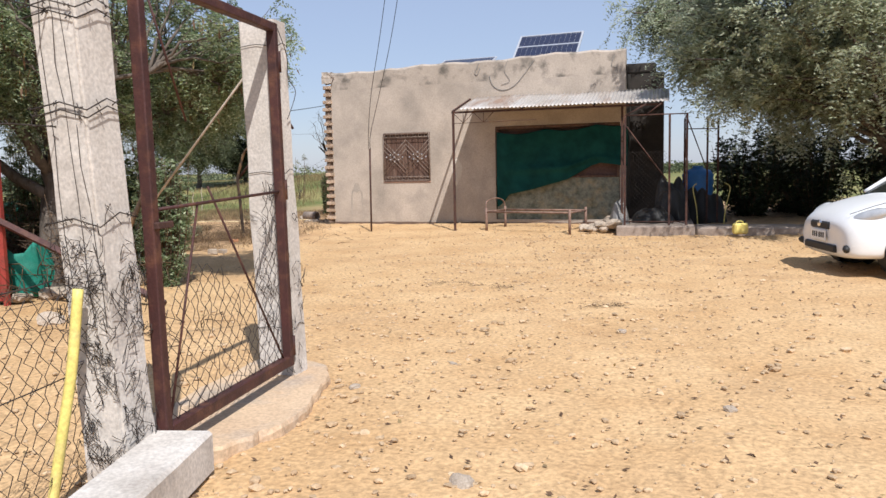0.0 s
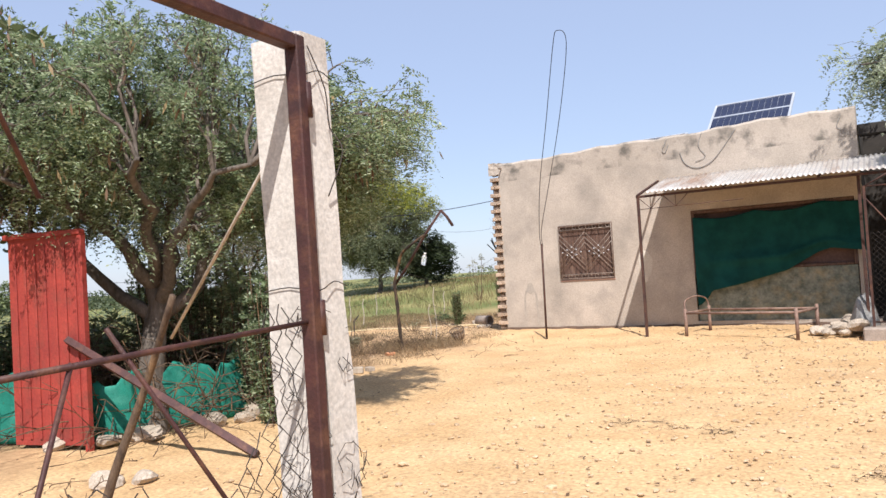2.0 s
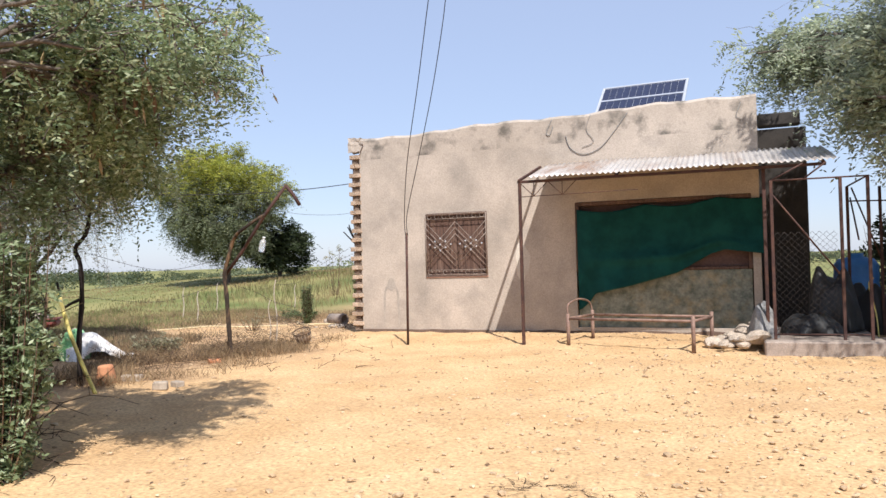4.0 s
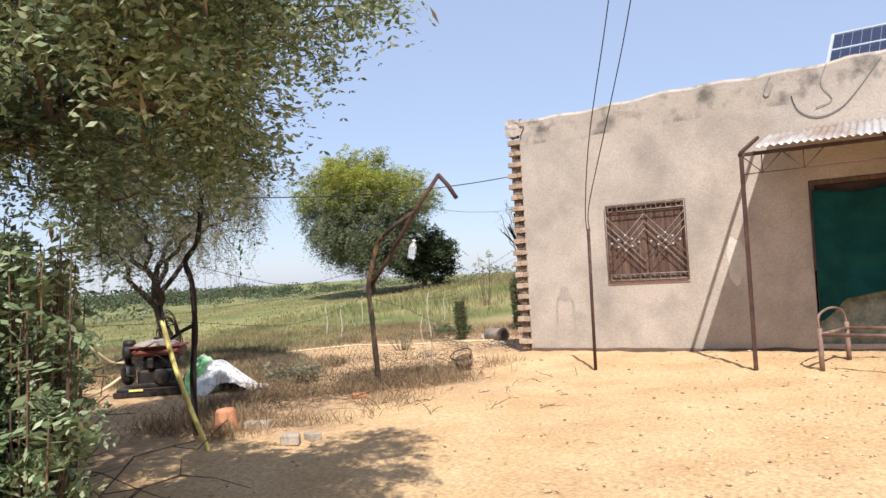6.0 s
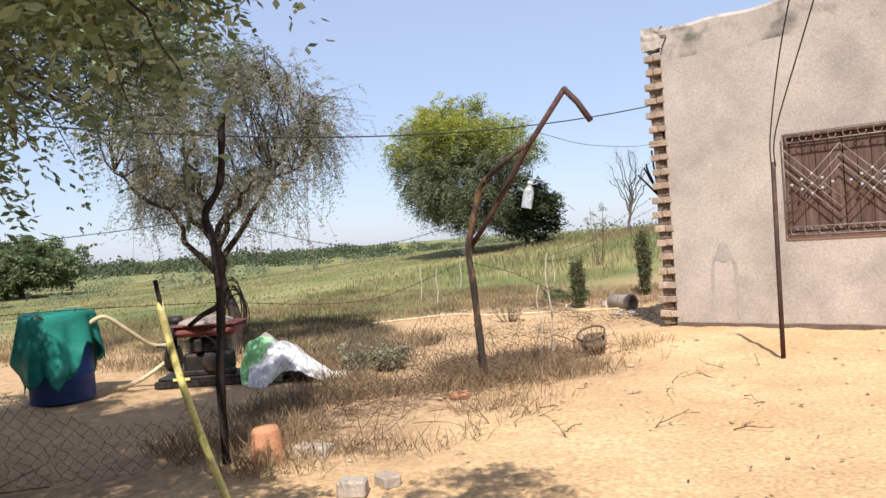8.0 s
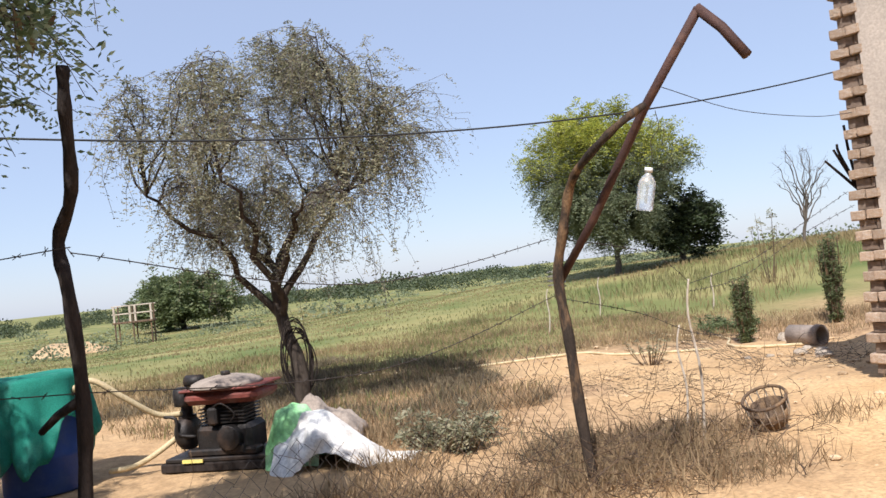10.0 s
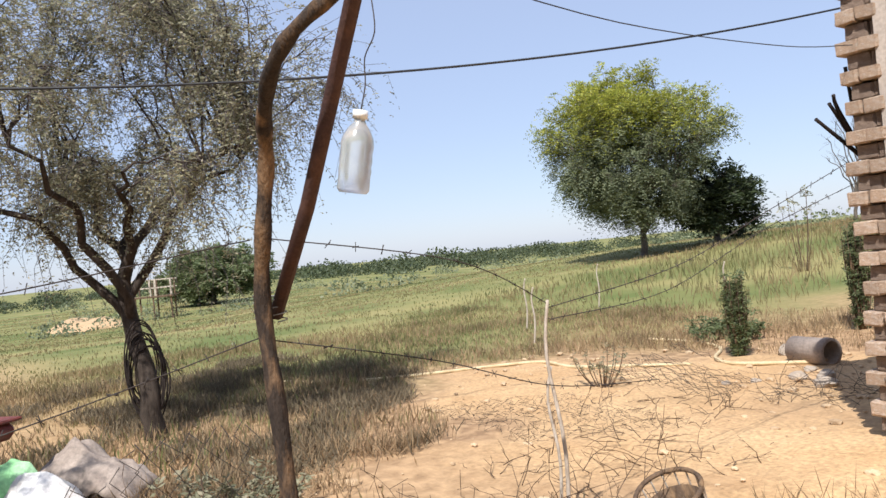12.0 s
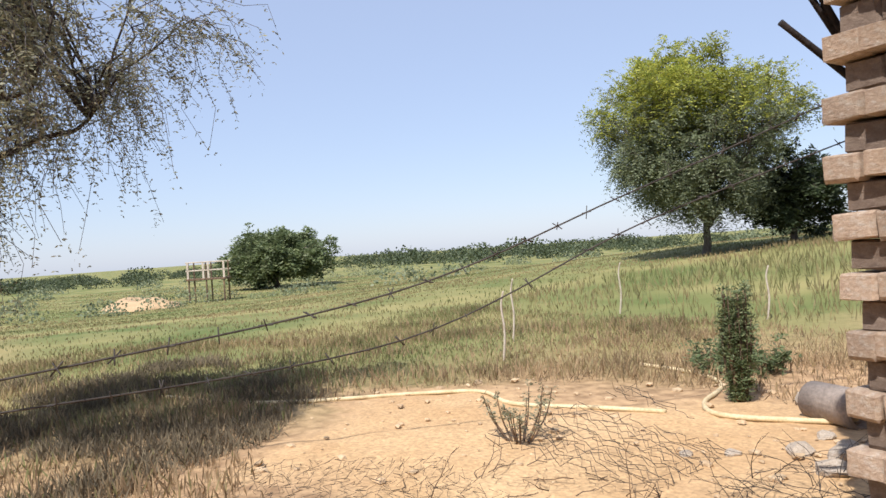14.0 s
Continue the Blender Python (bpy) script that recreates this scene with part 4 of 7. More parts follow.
# ---- solar panels on the roof ----
def solar_panel(m, w, h):
    s = thing("solar_panel", "tilted dark blue solar panel in an aluminium frame on the roof", "solar panel", m, "panels on the roof")
    for b in ((0, w, 0, 0.035, -0.02, 0.022), (0, w, h - 0.035, h, -0.02, 0.022), (0, 0.035, 0.036, h - 0.036, -0.02, 0.022), (w - 0.035, w, 0.036, h - 0.036, -0.02, 0.022), (0.036, w - 0.036, h / 2 - 0.018, h / 2 + 0.018, -0.01, 0.02)):
        part("frame", boxes(b, bevel=0.004), M_ALU, s)
    part("backing", boxes((0.036, w - 0.036, 0.036, h - 0.036, -0.012, 0.004)), M_ALU, s)
    nx_, ny_ = 12, 6
    cw, ch = (w - 0.09) / nx_, (h - 0.13) / ny_
    me = mesh_from(boxes((0, cw - 0.005, 0, ch - 0.005, 0.006, 0.01)), "cell")
    me.materials.append(M_SOLAR)
    for i in range(nx_):
        for j in range(ny_):
            c = new("cell", me)
            c.parent = s
            c.matrix_basis = pose(0.046 + i * cw, 0.045 + j * ch + (0.04 if j >= ny_ // 2 else 0), 0)
    tilt = m.to_euler().x
    for x in (0.2, w - 0.2):
        for y in (0.08, h - 0.08):
            low = m.translation.z / 0.9537 + y * math.sin(tilt) - 3.58
            leg = part("leg", boxes((-0.015, 0.015, -0.015, 0.015, -low, -0.02)), M_ALU, s)
            leg.matrix_basis = Matrix.Translation((x, y, 0)) @ m.to_quaternion().inverted().to_matrix().to_4x4()
    return s


solar_panel(HOUSE @ pose(-3.44, 18.35, 3.86, 40, 0, -3), 1.56, 1.0)
solar_panel(HOUSE @ pose(-6.15, 20.3, 3.98, 22, 0, -3), 1.56, 1.0)

# ---- loops of cable on the wall ----
for pts, r_ in (([(-3.78, 3.42), (-3.7, 3.2), (-3.48, 3.08), (-3.2, 3.16), (-2.95, 3.42), (-2.72, 3.72)], 0.007), ([(-3.34, 3.75), (-3.42, 3.5), (-3.3, 3.28), (-3.5, 3.2)], 0.005), ([(-4.02, 3.72), (-4.12, 3.5), (-4.06, 3.46), (-4.0, 3.6)], 0.007), ([(-0.95, 3.7), (-1.02, 3.5), (-0.94, 3.44)], 0.006)):
    cl_ = part("wall_cable", tubes("wall_cable", [(smooth_pts([(x, WY - 0.014, z) for x, z in pts]), r_)], 5), M_GREYWIRE)
    cl_.matrix_world = HOUSE
    tagged(cl_, "loose grey cable looped against the plaster wall", "cable", "cables on the wall")

# ---- pipe with wires in front of the house ----
pole = thing("pipe_pole", "thin rusty iron pipe standing in the sand with wires", "pole", pose(-5.96, 15.29, 0.025))
part("pipe", tubes("pipe", [([(0, 0, -0.1), (0.01, 0.0, 0.9), (0.02, 0, 1.74)], 0.021)], 8), M_RUST, pole)
part("wire", tubes("wire", [(smooth_pts([(0.02, 0, 1.6), (0.04, -0.12, 1.95), (0.33, -0.66, 2.75), (0.82, -1.4, 3.72), (1.28, -2.1, 4.68), (1.40, -2.2, 4.87), (1.50, -2.1, 4.68), (1.05, -1.4, 3.72), (0.50, -0.66, 2.75), (0.10, -0.16, 2.0), (0.04, 0, 1.7)]), 0.006)], 5), M_CABLE, pole)

# ---- string bed frame ----
M_BED = mat("worn_tan_steel", (0.30, 0.20, 0.15), (0.17, 0.10, 0.075), 7.0, 0.7, 0.2, 60.0, metal=0.2, stain=(0.12, 0.06, 0.045), stain_scale=6.0)
bed = thing("charpoy_frame", "bare rusty steel string bed frame standing in the canopy's shade", "bed", pose(-3.44, 15.24, 0.03, 0, 0, -15.0))
BL, BW = 1.79, 0.86
for x in (0, BL):
    for y in (0, BW):
        part("leg", tubes("leg", [([(x, y, -0.02), (x, y, 0.47)], 0.028)], 8), M_BED, bed)
for a, b in (((0, 0), (BL, 0)), ((0, BW), (BL, BW)), ((0, 0), (0, BW)), ((BL, 0), (BL, BW))):
    part("rail", tubes("rail", [([(*a, 0.40), (*b, 0.40)], 0.02)], 8), M_BED, bed)
part("headboard", tubes("headboard", [(smooth_pts([(0, 0, 0.45), (-0.02, 0.06, 0.6), (-0.02, BW / 2, 0.66), (-0.02, BW - 0.06, 0.6), (0, BW, 0.45)], 5), 0.014)], 6), M_BED, bed, "bent tube headboard")

# ---- porch beside the opening ----
indoors = set(bpy.data.objects)
porch = tagged(part("pavement_porch", boxes((-0.85, 0.62, 15.22, 17.5, -0.1, 0.13), bevel=0.02), M_DUSTY), "low concrete porch slab in front of the dark doorway", "porch", kind="structure")
ledge = tagged(part("pavement_ledge", boxes((0.64, 3.6, 15.3, 16.1, -0.1, 0.11), bevel=0.03), M_DUSTY), "low earthen ledge along the shaded strip", "ledge", kind="structure")
cage = thing("porch_frame", "rusty steel porch frame with wire mesh on the slab", "frame", pose(0, 0, 0.15))
for x, y in ((-0.70, 15.5), (0.14, 15.5), (0.46, 15.5), (0.46, 17.2), (0.93, 17.4), (1.15, 17.5)):
    part("post", boxes((x - 0.02, x + 0.02, y - 0.02, y + 0.02, -0.02 if x < 0.6 else -0.16, 2.12), bevel=0.003), M_RUST, cage)
for a, b in (((-0.72, 15.5, 2.12), (0.48, 15.5, 2.12)), ((0.46, 15.5, 2.12), (0.46, 17.2, 2.12)), ((-0.7, 15.5, 0.05), (0.46, 15.5, 0.05)), ((0.46, 17.2, 1.9), (1.15, 17.5, 1.9)), ((-0.7, 15.5, 1.95), (0.1, 15.5, 0.85)), ((-0.3, 15.5, 2.12), (-0.02, 15.5, 2.33)), ((-0.7, 15.5, 2.12), (-0.3, 15.5, 2.33)), ((0.46, 16.3, 1.3), (0.5, 17.2, 1.95)), ((0.52, 17.2, 2.1), (0.95, 17.4, 0.95))):
    part("bar", tubes("bar", [([a, b], 0.012)], 6), M_RUST, cage)


def chain_link(o, u, v, w, h, cell=0.075, r=0.0018, wob=0.006, seed=1, torn=None):
    """Zigzag wires woven into a mesh over the rectangle from o along u (w metres) and v (h metres). torn(a, b): True where wire is gone."""
    rr = random.Random(seed)
    o, u, v = Vector(o), Vector(u).normalized(), Vector(v).normalized()
    nrm = u.cross(v)
    lines = []
    for i in range(int(w / (cell / 2))):
        pts = []
        for j in range(int(h / (cell / 2)) + 1):
            a = (i + ((i + j) % 2)) * cell / 2
            b = j * cell / 2
            if torn and torn(a, b):
                if len(pts) > 1:
                    lines.append((pts, r))
                pts = []
                continue
            pts.append(o + u * (a + rr.uniform(-wob, wob)) + v * (b + rr.uniform(-wob, wob)) + nrm * rr.uniform(-wob, wob))
        if len(pts) > 1:
            lines.append((pts, r))
    return lines


part("wire_mesh", tubes("wire_mesh", chain_link((-0.68, 15.5, 0.1), (1, 0, 0), (0, 0, 1), 0.8, 1.35, 0.085, 0.003, 0.004, 5), 3), M_WIRE, cage, "chain-link mesh panel")

# sacks, stones and netting by the porch
rs = random.Random(8)
rock_meshes = []
for i in range(8):
    me = rock_mesh(i + 1, 2, rs.uniform(0.5, 0.75))
    me.materials.append(M_STONE)
    rock_meshes.append(me)


def stone(x, y, z, sx, sy, sz, label="rough pale stone in the heap beside the porch", group="stones of the heap"):
    ob = new("stone", rs.choice(rock_meshes))
    ob.matrix_world = pose(x, y, z + sz * 0.42, rs.uniform(-15, 15), rs.uniform(-15, 15), rs.uniform(0, 360)) @ Matrix.Diagonal((sx, sy, sz, 1))
    return tagged(ob, label, "stone", group)


for k in range(34):
    a = rs.random()
    x, y = -1.55 + 0.72 * a + rs.uniform(-0.12, 0.1), 15.35 + 1.7 * rs.random() - 0.2 * a
    lift = max(0, 0.26 * (a - 0.1) * rs.random())
    s = rs.uniform(0.07, 0.16)
    stone(x, y, lift - 0.01, s, s * rs.uniform(0.7, 1.2), s * rs.uniform(0.7, 1.0))


def heap(name, label, category, c, rx, ry, h, material, seed, res=26, ruff=0.25, sharp=1.6):
    """A slumped pile of cloth or sacking with creases."""
    vs, fs = [], []
    for j in range(res + 1):
        for i in range(res + 1):
            u, v = i / res * 2 - 1, j / res * 2 - 1
            d = math.hypot(u, v)
            k = max(0.0, 1 - d ** sharp)
            p = Vector((u * 3 + seed, v * 3, seed * 1.7))
            cr = noise.noise(p) * ruff + noise.noise(p * 2.6) * ruff * 0.5
            vs.append((u * rx * (1 + 0.2 * noise.noise(p * 0.7)), v * ry * (1 + 0.2 * noise.noise(p * 0.7 + Vector((5, 0, 0)))), max(0.0, h * (k ** 0.6) * (0.8 + 0.55 * noise.noise(p * 0.5 + Vector((2, 7, 1))))) + 0.22 * h * ruff * k ** 0.3 * (abs(noise.noise(p * 1.1)) + 0.5 * abs(noise.noise(p * 2.3))) + 0.004 + 0.02 * abs(cr) * (d < 1)))
    w = res + 1
    for j in range(res):
        for i in range(res):
            if math.hypot((i + 0.5) / res * 2 - 1, (j + 0.5) / res * 2 - 1) < 1.08:
                a = j * w + i
                fs.append((a, a + 1, a + w + 1, a + w))
    ob = part(name, mesh_data(name, vs, fs, True), material)
    ob.matrix_world = pose(*c)
    ob.modifiers.new("thick", "SOLIDIFY").thickness = 0.006
    return tagged(ob, label, category)


heap("grey_netting", "grey torn netting slumped against the porch post", "netting", (-0.82, 15.95, 0.12), 0.2, 0.3, 0.6, M_GREYWIRE, 3, ruff=0.5, sharp=1.0)
# black heaps: the porch's shade is in the colour, the last two are added
heap("sack_pile", "sacks piled inside the porch, coloured black for its shade", "sack", (-0.15, 16.4, 0.15), 0.4, 0.45, 0.35, M_BLACKPL, 4, 26, 0.25, 2.5)
heap("black_tarpaulin", "black heap standing in for dark clutter and shade inside the porch", "tarpaulin", (0.2, 16.9, 0.15), 0.4, 0.4, 0.95, M_BLACKPL, 5, 26, 0.25, 3.0)
heap("dark_tarpaulin", "added dark heap behind the porch frame, hiding the tank's foot", "tarpaulin", (0.85, 17.75, 0.0), 0.5, 0.35, 0.8, M_BLACKPL, 15, 26, 0.25, 3.0)
crate = thing("blue_water_tank", "light blue ribbed plastic tank behind the porch", "tank", pose(0.8, 18.9, 0))
vs, fs = [], []
prof = [(0.30, 0.0)] + [(0.34 + 0.015 * (i % 2), 0.06 + 0.09 * i) for i in range(12)] + [(0.28, 1.16), (0.12, 1.2), (0.12, 1.26), (0.001, 1.26)]
for r_, z_ in prof:
    for k in range(20):
        vs.append((r_ * math.cos(k * math.pi / 10), r_ * math.sin(k * math.pi / 10), z_))
for i in range(len(prof) - 1):
    for k in range(20):
        fs.append((i * 20 + k, i * 20 + (k + 1) % 20, i * 20 + 20 + (k + 1) % 20, i * 20 + 20 + k))
part("tank_body", mesh_data("tank_body", vs, fs, True), M_LIGHTBLUE, crate)
can = thing("yellow_jerrycan", "small yellow plastic can lying on the shaded ledge", "can", pose(1.4, 15.05, gz(1.4, 15.05), 0, 0, 20))
bm = bmesh.new()
box(bm, -0.13, 0.13, -0.08, 0.08, 0, 0.2, bevel=0.03)
part("can_body", bm, M_YELLOW, can)
part("spout", tubes("spout", [([(0.08, 0, 0.19), (0.1, 0, 0.25)], 0.025)], 8), M_BLACKPL, can)
part("handle", tubes("handle", [(smooth_pts([(-0.09, 0, 0.195), (-0.05, 0, 0.235), (0.03, 0, 0.235), (0.06, 0, 0.195)], 4), 0.012)], 6), M_YELLOW, can)
for x, lean in ((0.72, -0.1), (1.22, 0.12)):
    hp = part("yellow_hose", tubes("yellow_hose", [(smooth_pts([(x, 16.6, 0.0), (x + lean * 0.3, 16.6, 0.4), (x + lean, 16.65, 0.8), (x + lean * 0.3, 16.7, 0.9)]), 0.009)], 6), M_YELLOW)
    tagged(hp, "thin yellow hose standing against the porch frame", "hose", "hoses at the porch")

PORCH = Matrix.Translation((-0.027, 0.09, 0.047)) @ Matrix.Scale(0.965, 4)     # the porch goods stand on the same bank of sand
for ob in set(bpy.data.objects) - indoors:
    if not ob.parent:
        ob.matrix_basis = PORCH @ ob.matrix_basis

# ---- gate ----
def concrete_post(x0, x1, y0, y1, h, label, seed, taper=0.012, lean=(0, 0)):
    p = thing("gate_post", label, "post", pose((x0 + x1) / 2, (y0 + y1) / 2, 0, *lean), "concrete gate posts")
    rr = random.Random(seed)
    bm = bmesh.new()
    box(bm, -(x1 - x0) / 2, (x1 - x0) / 2, -(y1 - y0) / 2, (y1 - y0) / 2, -0.1, h)
    bmesh.ops.subdivide_edges(bm, edges=[e for e in bm.edges if abs(e.verts[0].co.z - e.verts[1].co.z) > 1], cuts=16)
    bmesh.ops.bevel(bm, geom=[e for e in bm.edges if abs(e.verts[0].co.z - e.verts[1].co.z) > 0.01], offset=0.012, segments=2, affect="EDGES")
    for v in bm.verts:
        k = 1 - taper * v.co.z
        n_ = noise.noise(v.co * 3 + Vector((seed, 0, 0))) * 0.008
        v.co.x, v.co.y = v.co.x * k + n_, v.co.y * k + n_
    part("shaft", bm, M_CONCRETE, p)
    return p


def barb_line(pts, seed, r=0.0028, barbs=0.11, twist=0.005):
    """Two-strand barbed wire along the points, with short barbs."""
    rr = random.Random(seed)
    pts = [Vector(p) for p in pts]
    lines = [(pts, r)]
    run = 0
    for a, b in zip(pts, pts[1:]):
        L = (b - a).length
        while run < L:
            c = a.lerp(b, run / L)
            for _ in range(2):
                d = Vector((rr.gauss(0, 1), rr.gauss(0, 1), rr.gauss(0, 1))).normalized() * 0.018
                lines.append(([c - d, c + d], r * 0.7))
            run += barbs
        run -= L
    return lines


def tangle(p, hx, hy, z0, z1, n, seed, spread=0.03):
    """Crumpled mesh wire hugging the two near faces of a post."""
    rr = random.Random(seed)
    lines = []
    for _ in range(n):
        face = rr.random() < 0.62
        z = rr.uniform(z0, z1)
        t = rr.uniform(-1, 1)
        pts = []
        for k in range(rr.randint(4, 9)):
            o = rr.uniform(0.004, spread)
            if face:
                pts.append((t * hx, -hy - o, z))
            else:
                pts.append((hx + o, t * hy, z))
            t = max(-1.15, min(1.15, t + rr.uniform(-0.45, 0.45)))
            z = max(z0 - 0.02, z + rr.uniform(-0.055, 0.055))
        lines.append((pts, 0.0017))
    return part("mesh_tangle", tubes("mesh_tangle", lines, 3), M_WIRE, p, "crumpled chain-link wrapped round the post")


near = concrete_post(-2.33, -2.12, 2.60, 2.81, 2.6, "whitewashed concrete gate post wrapped in tangled wire", 2, lean=(1.7, -2.0))
tangle(near, 0.105, 0.105, 0.0, 1.12, 170, 3)
wrap = []
for z in (1.12, 1.55, 1.58, 1.93, 1.97):
    wrap += barb_line([(-0.13, -0.125, z), (0.0, -0.12, z + 0.02), (0.12, -0.115, z - 0.02), (0.125, 0.0, z + 0.03), (0.115, 0.12, z)], int(z * 100), 0.003)
for k in range(3):
    x = -0.06 + 0.05 * k
    wrap.append((curve_pts((x, -0.112, 2.2 - 0.1 * k), (x + 0.06 * math.sin(k), -0.114, 0.7), 8, 0, 0.01), 0.002))
part("barbed_wire", tubes("barbed_wire", wrap, 4), M_WIRE, near, "rusty barbed wire wound round the post")
far = concrete_post(-2.41, -2.17, 4.21, 4.38, 2.2, "whitewashed concrete gate post with chipped edges", 5, lean=(0.6, -1.0))
tangle(far, 0.12, 0.085, 0.1, 1.25, 45, 6)
wrap = []
for z in (0.35, 1.3, 2.05):
    wrap.append((smooth_pts([(-0.12, -0.09, z), (0.0, -0.092, z + 0.01), (0.125, -0.09, z - 0.01), (0.127, 0.0, z + 0.02), (0.125, 0.07, z)], 3), 0.0022))
wrap.append((smooth_pts([(0.125, -0.05, 2.15), (0.15, 0.0, 2.0), (0.135, 0.03, 1.87), (0.17, 0.05, 1.78), (0.13, 0.0, 1.62)], 4), 0.003))
for w_ in wrap:
    part("binding_wire", tubes("binding_wire", [w_], 4), M_WIRE, far)

gate = thing("iron_gate", "tall maroon iron gate with braces and torn chain-link", "gate", pose(-2.11, 2.815, 0, 0, -0.6, 3.2))
GW, GH = 1.37, 2.17
for nm, b in (("stile", (-0.025, 0.03, 0, 0.05, 0.13, GH)), ("stile", (-0.025, 0.03, GW - 0.05, GW, 0.13, GH)), ("top_rail", (-0.025, 0.03, 0.051, GW - 0.051, GH - 0.05, GH - 0.001)), ("bottom_rail", (-0.025, 0.03, 0.051, GW - 0.051, 0.135, 0.195))):
    part(nm, boxes(b, bevel=0.005), M_GATE, gate)
part("mid_rail", tubes("mid_rail", [([(0.0, 0.04, 1.15), (0.0, GW - 0.04, 1.19)], 0.009)], 6), M_GATE, gate)
part("brace", tubes("brace", [([(0.0, 0.07, 0.19), (0.0, 0.42, 1.17)], 0.0065)], 6), M_GATE, gate)
part("brace", tubes("brace", [([(0.0, GW - 0.09, 0.19), (0.0, 0.52, 1.24)], 0.0065)], 6), M_GATE, gate)
part("brace", tubes("brace", [([(0.0, 0.10, 2.1), (0.0, 0.36, 1.55)], 0.006)], 6), M_GATE, gate)


def torn(a, b):
    return b > 0.50 + 0.2 * abs(math.sin(a * 4.2)) and not (a > 1.02 and b < 1.1)


part("chain_link", tubes("chain_link", chain_link((-0.004, 0.05, 0.19), (0, 1, 0), (0, 0, 1), GW - 0.1, 1.2, 0.085, 0.0022, 0.008, 4, torn), 3), M_WIRE, gate, "rusty torn chain-link mesh")
lat = part("latch", boxes((0.03, 0.055, 0.0, 0.12, 1.07, 1.10), bevel=0.004), M_RUST, gate, "iron latch")
for z in (0.25, 1.2, 1.95):
    part("hinge", tubes("hinge", [([(0.02, GW + 0.005, z - 0.06), (0.02, GW + 0.005, z + 0.06)], 0.018)], 8), M_GATE, gate)

# slab under the gate, with a broken rounded edge, and the concrete beam lying at its end
vs, fs = [], []
outline = [(-2.55, 2.84), (-2.2, 2.80), (-2.0, 2.95), (-1.90, 3.14), (-1.82, 3.40), (-1.84, 3.75), (-1.93, 4.10), (-2.02, 4.38), (-2.15, 4.53), (-2.6, 4.60)]
ol = [p for p in smooth_pts([(*p, 0) for p in outline + outline[:1]], 7)][:-1]
ol = [p + Vector((noise.noise(p * 9), noise.noise(p * 9 + Vector((4, 0, 0))), 0)) * 0.035 for p in ol]
n = len(ol)
vs = [(p.x, p.y, -0.06) for p in ol] + [(p.x, p.y, 0.035 + 0.02 * noise.noise(p * 6)) for p in ol] + [(p.x * 0.985 - 2.35 * 0.015, p.y * 0.985 + 3.8 * 0.015, 0.055) for p in ol]
fs = [(k, (k + 1) % n, n + (k + 1) % n, n + k) for k in range(n)] + [(n + k, n + (k + 1) % n, 2 * n + (k + 1) % n, 2 * n + k) for k in range(n)] + [tuple(range(2 * n, 3 * n))]
tagged(part("gate_threshold", mesh_data("gate_threshold", vs, fs), M_SLAB), "broken concrete threshold slab under the gate", "slab", kind="structure")
beam = part("concrete_beam", boxes((0, 1.0, -0.15, 0.12, 0, 0.19), bevel=0.015), M_CONCRETE)
beam.matrix_world = pose(-2.0, 2.84, 0.0, 0, 0, -78)
tagged(beam, "broken white concrete beam lying beside the gate post", "beam")

# fence on the near side of the post
fence = thing("chain_link_fence", "old chain-link fence sagging beside the gate post", "fence", pose(-2.30, 2.53, 0))
part("chain_link", tubes("chain_link", chain_link((0, 0, 0.03), (0.05, -1, 0), (0, 0, 1), 2.9, 0.85, 0.085, 0.0022, 0.01, 9), 3), M_WIRE, fence)
for z in (0.5, 0.9, 1.5, 1.95):
    part("barbed_wire", tubes("barbed_wire", barb_line(curve_pts((-0.01, 0, z), (0.13, -2.9, z), 14, 0.03, 0.008), int(z * 10)), 4), M_WIRE, fence)
part("fence_post", boxes((0.02, 0.2, -2.95, -2.77, -0.1, 2.2), bevel=0.015), M_CONCRETE, fence)
yp = part("yellow_pipe", tubes("yellow_pipe", [(smooth_pts([(-2.30, 2.37, 0.01), (-2.27, 2.42, 0.3), (-2.24, 2.46, 0.55), (-2.22, 2.50, 0.86)], 5), 0.021)], 8), M_YELLOW)
tagged(yp, "yellow plastic pipe leaning on the fence", "pipe")

# ---- behind the gate: red panel, leaning beam, green net, stakes ----
redp = thing("red_metal_door", "red painted sheet metal door leaf standing in the yard", "door", pose(-7.35, 6.2, 0, 0, 0, 12))
part("sheet", boxes((0, 0.78, 0, 0.02, 0.03, 1.86)), M_RED, redp)
for i in range(7):
    part("rib", boxes((0.06 + i * 0.11, 0.09 + i * 0.11, -0.015, -0.001, 0.08, 1.8), bevel=0.006), M_RED, redp)
part("cap", boxes((-0.04, 0.82, -0.03, 0.05, 1.862, 1.91), bevel=0.006), M_RED, redp)
part("jamb", boxes((0.782, 0.83, -0.02, 0.04, -0.05, 1.86), bevel=0.004), M_RED, redp)
lb = part("leaning_beam", tubes("leaning_beam", [([(-6.7, 6.3, 0.95), (-4.76, 6.52, 0.03)], 0.04)], 4, False), M_GATE)
tagged(lb, "maroon steel beam leaning from the red door", "beam")


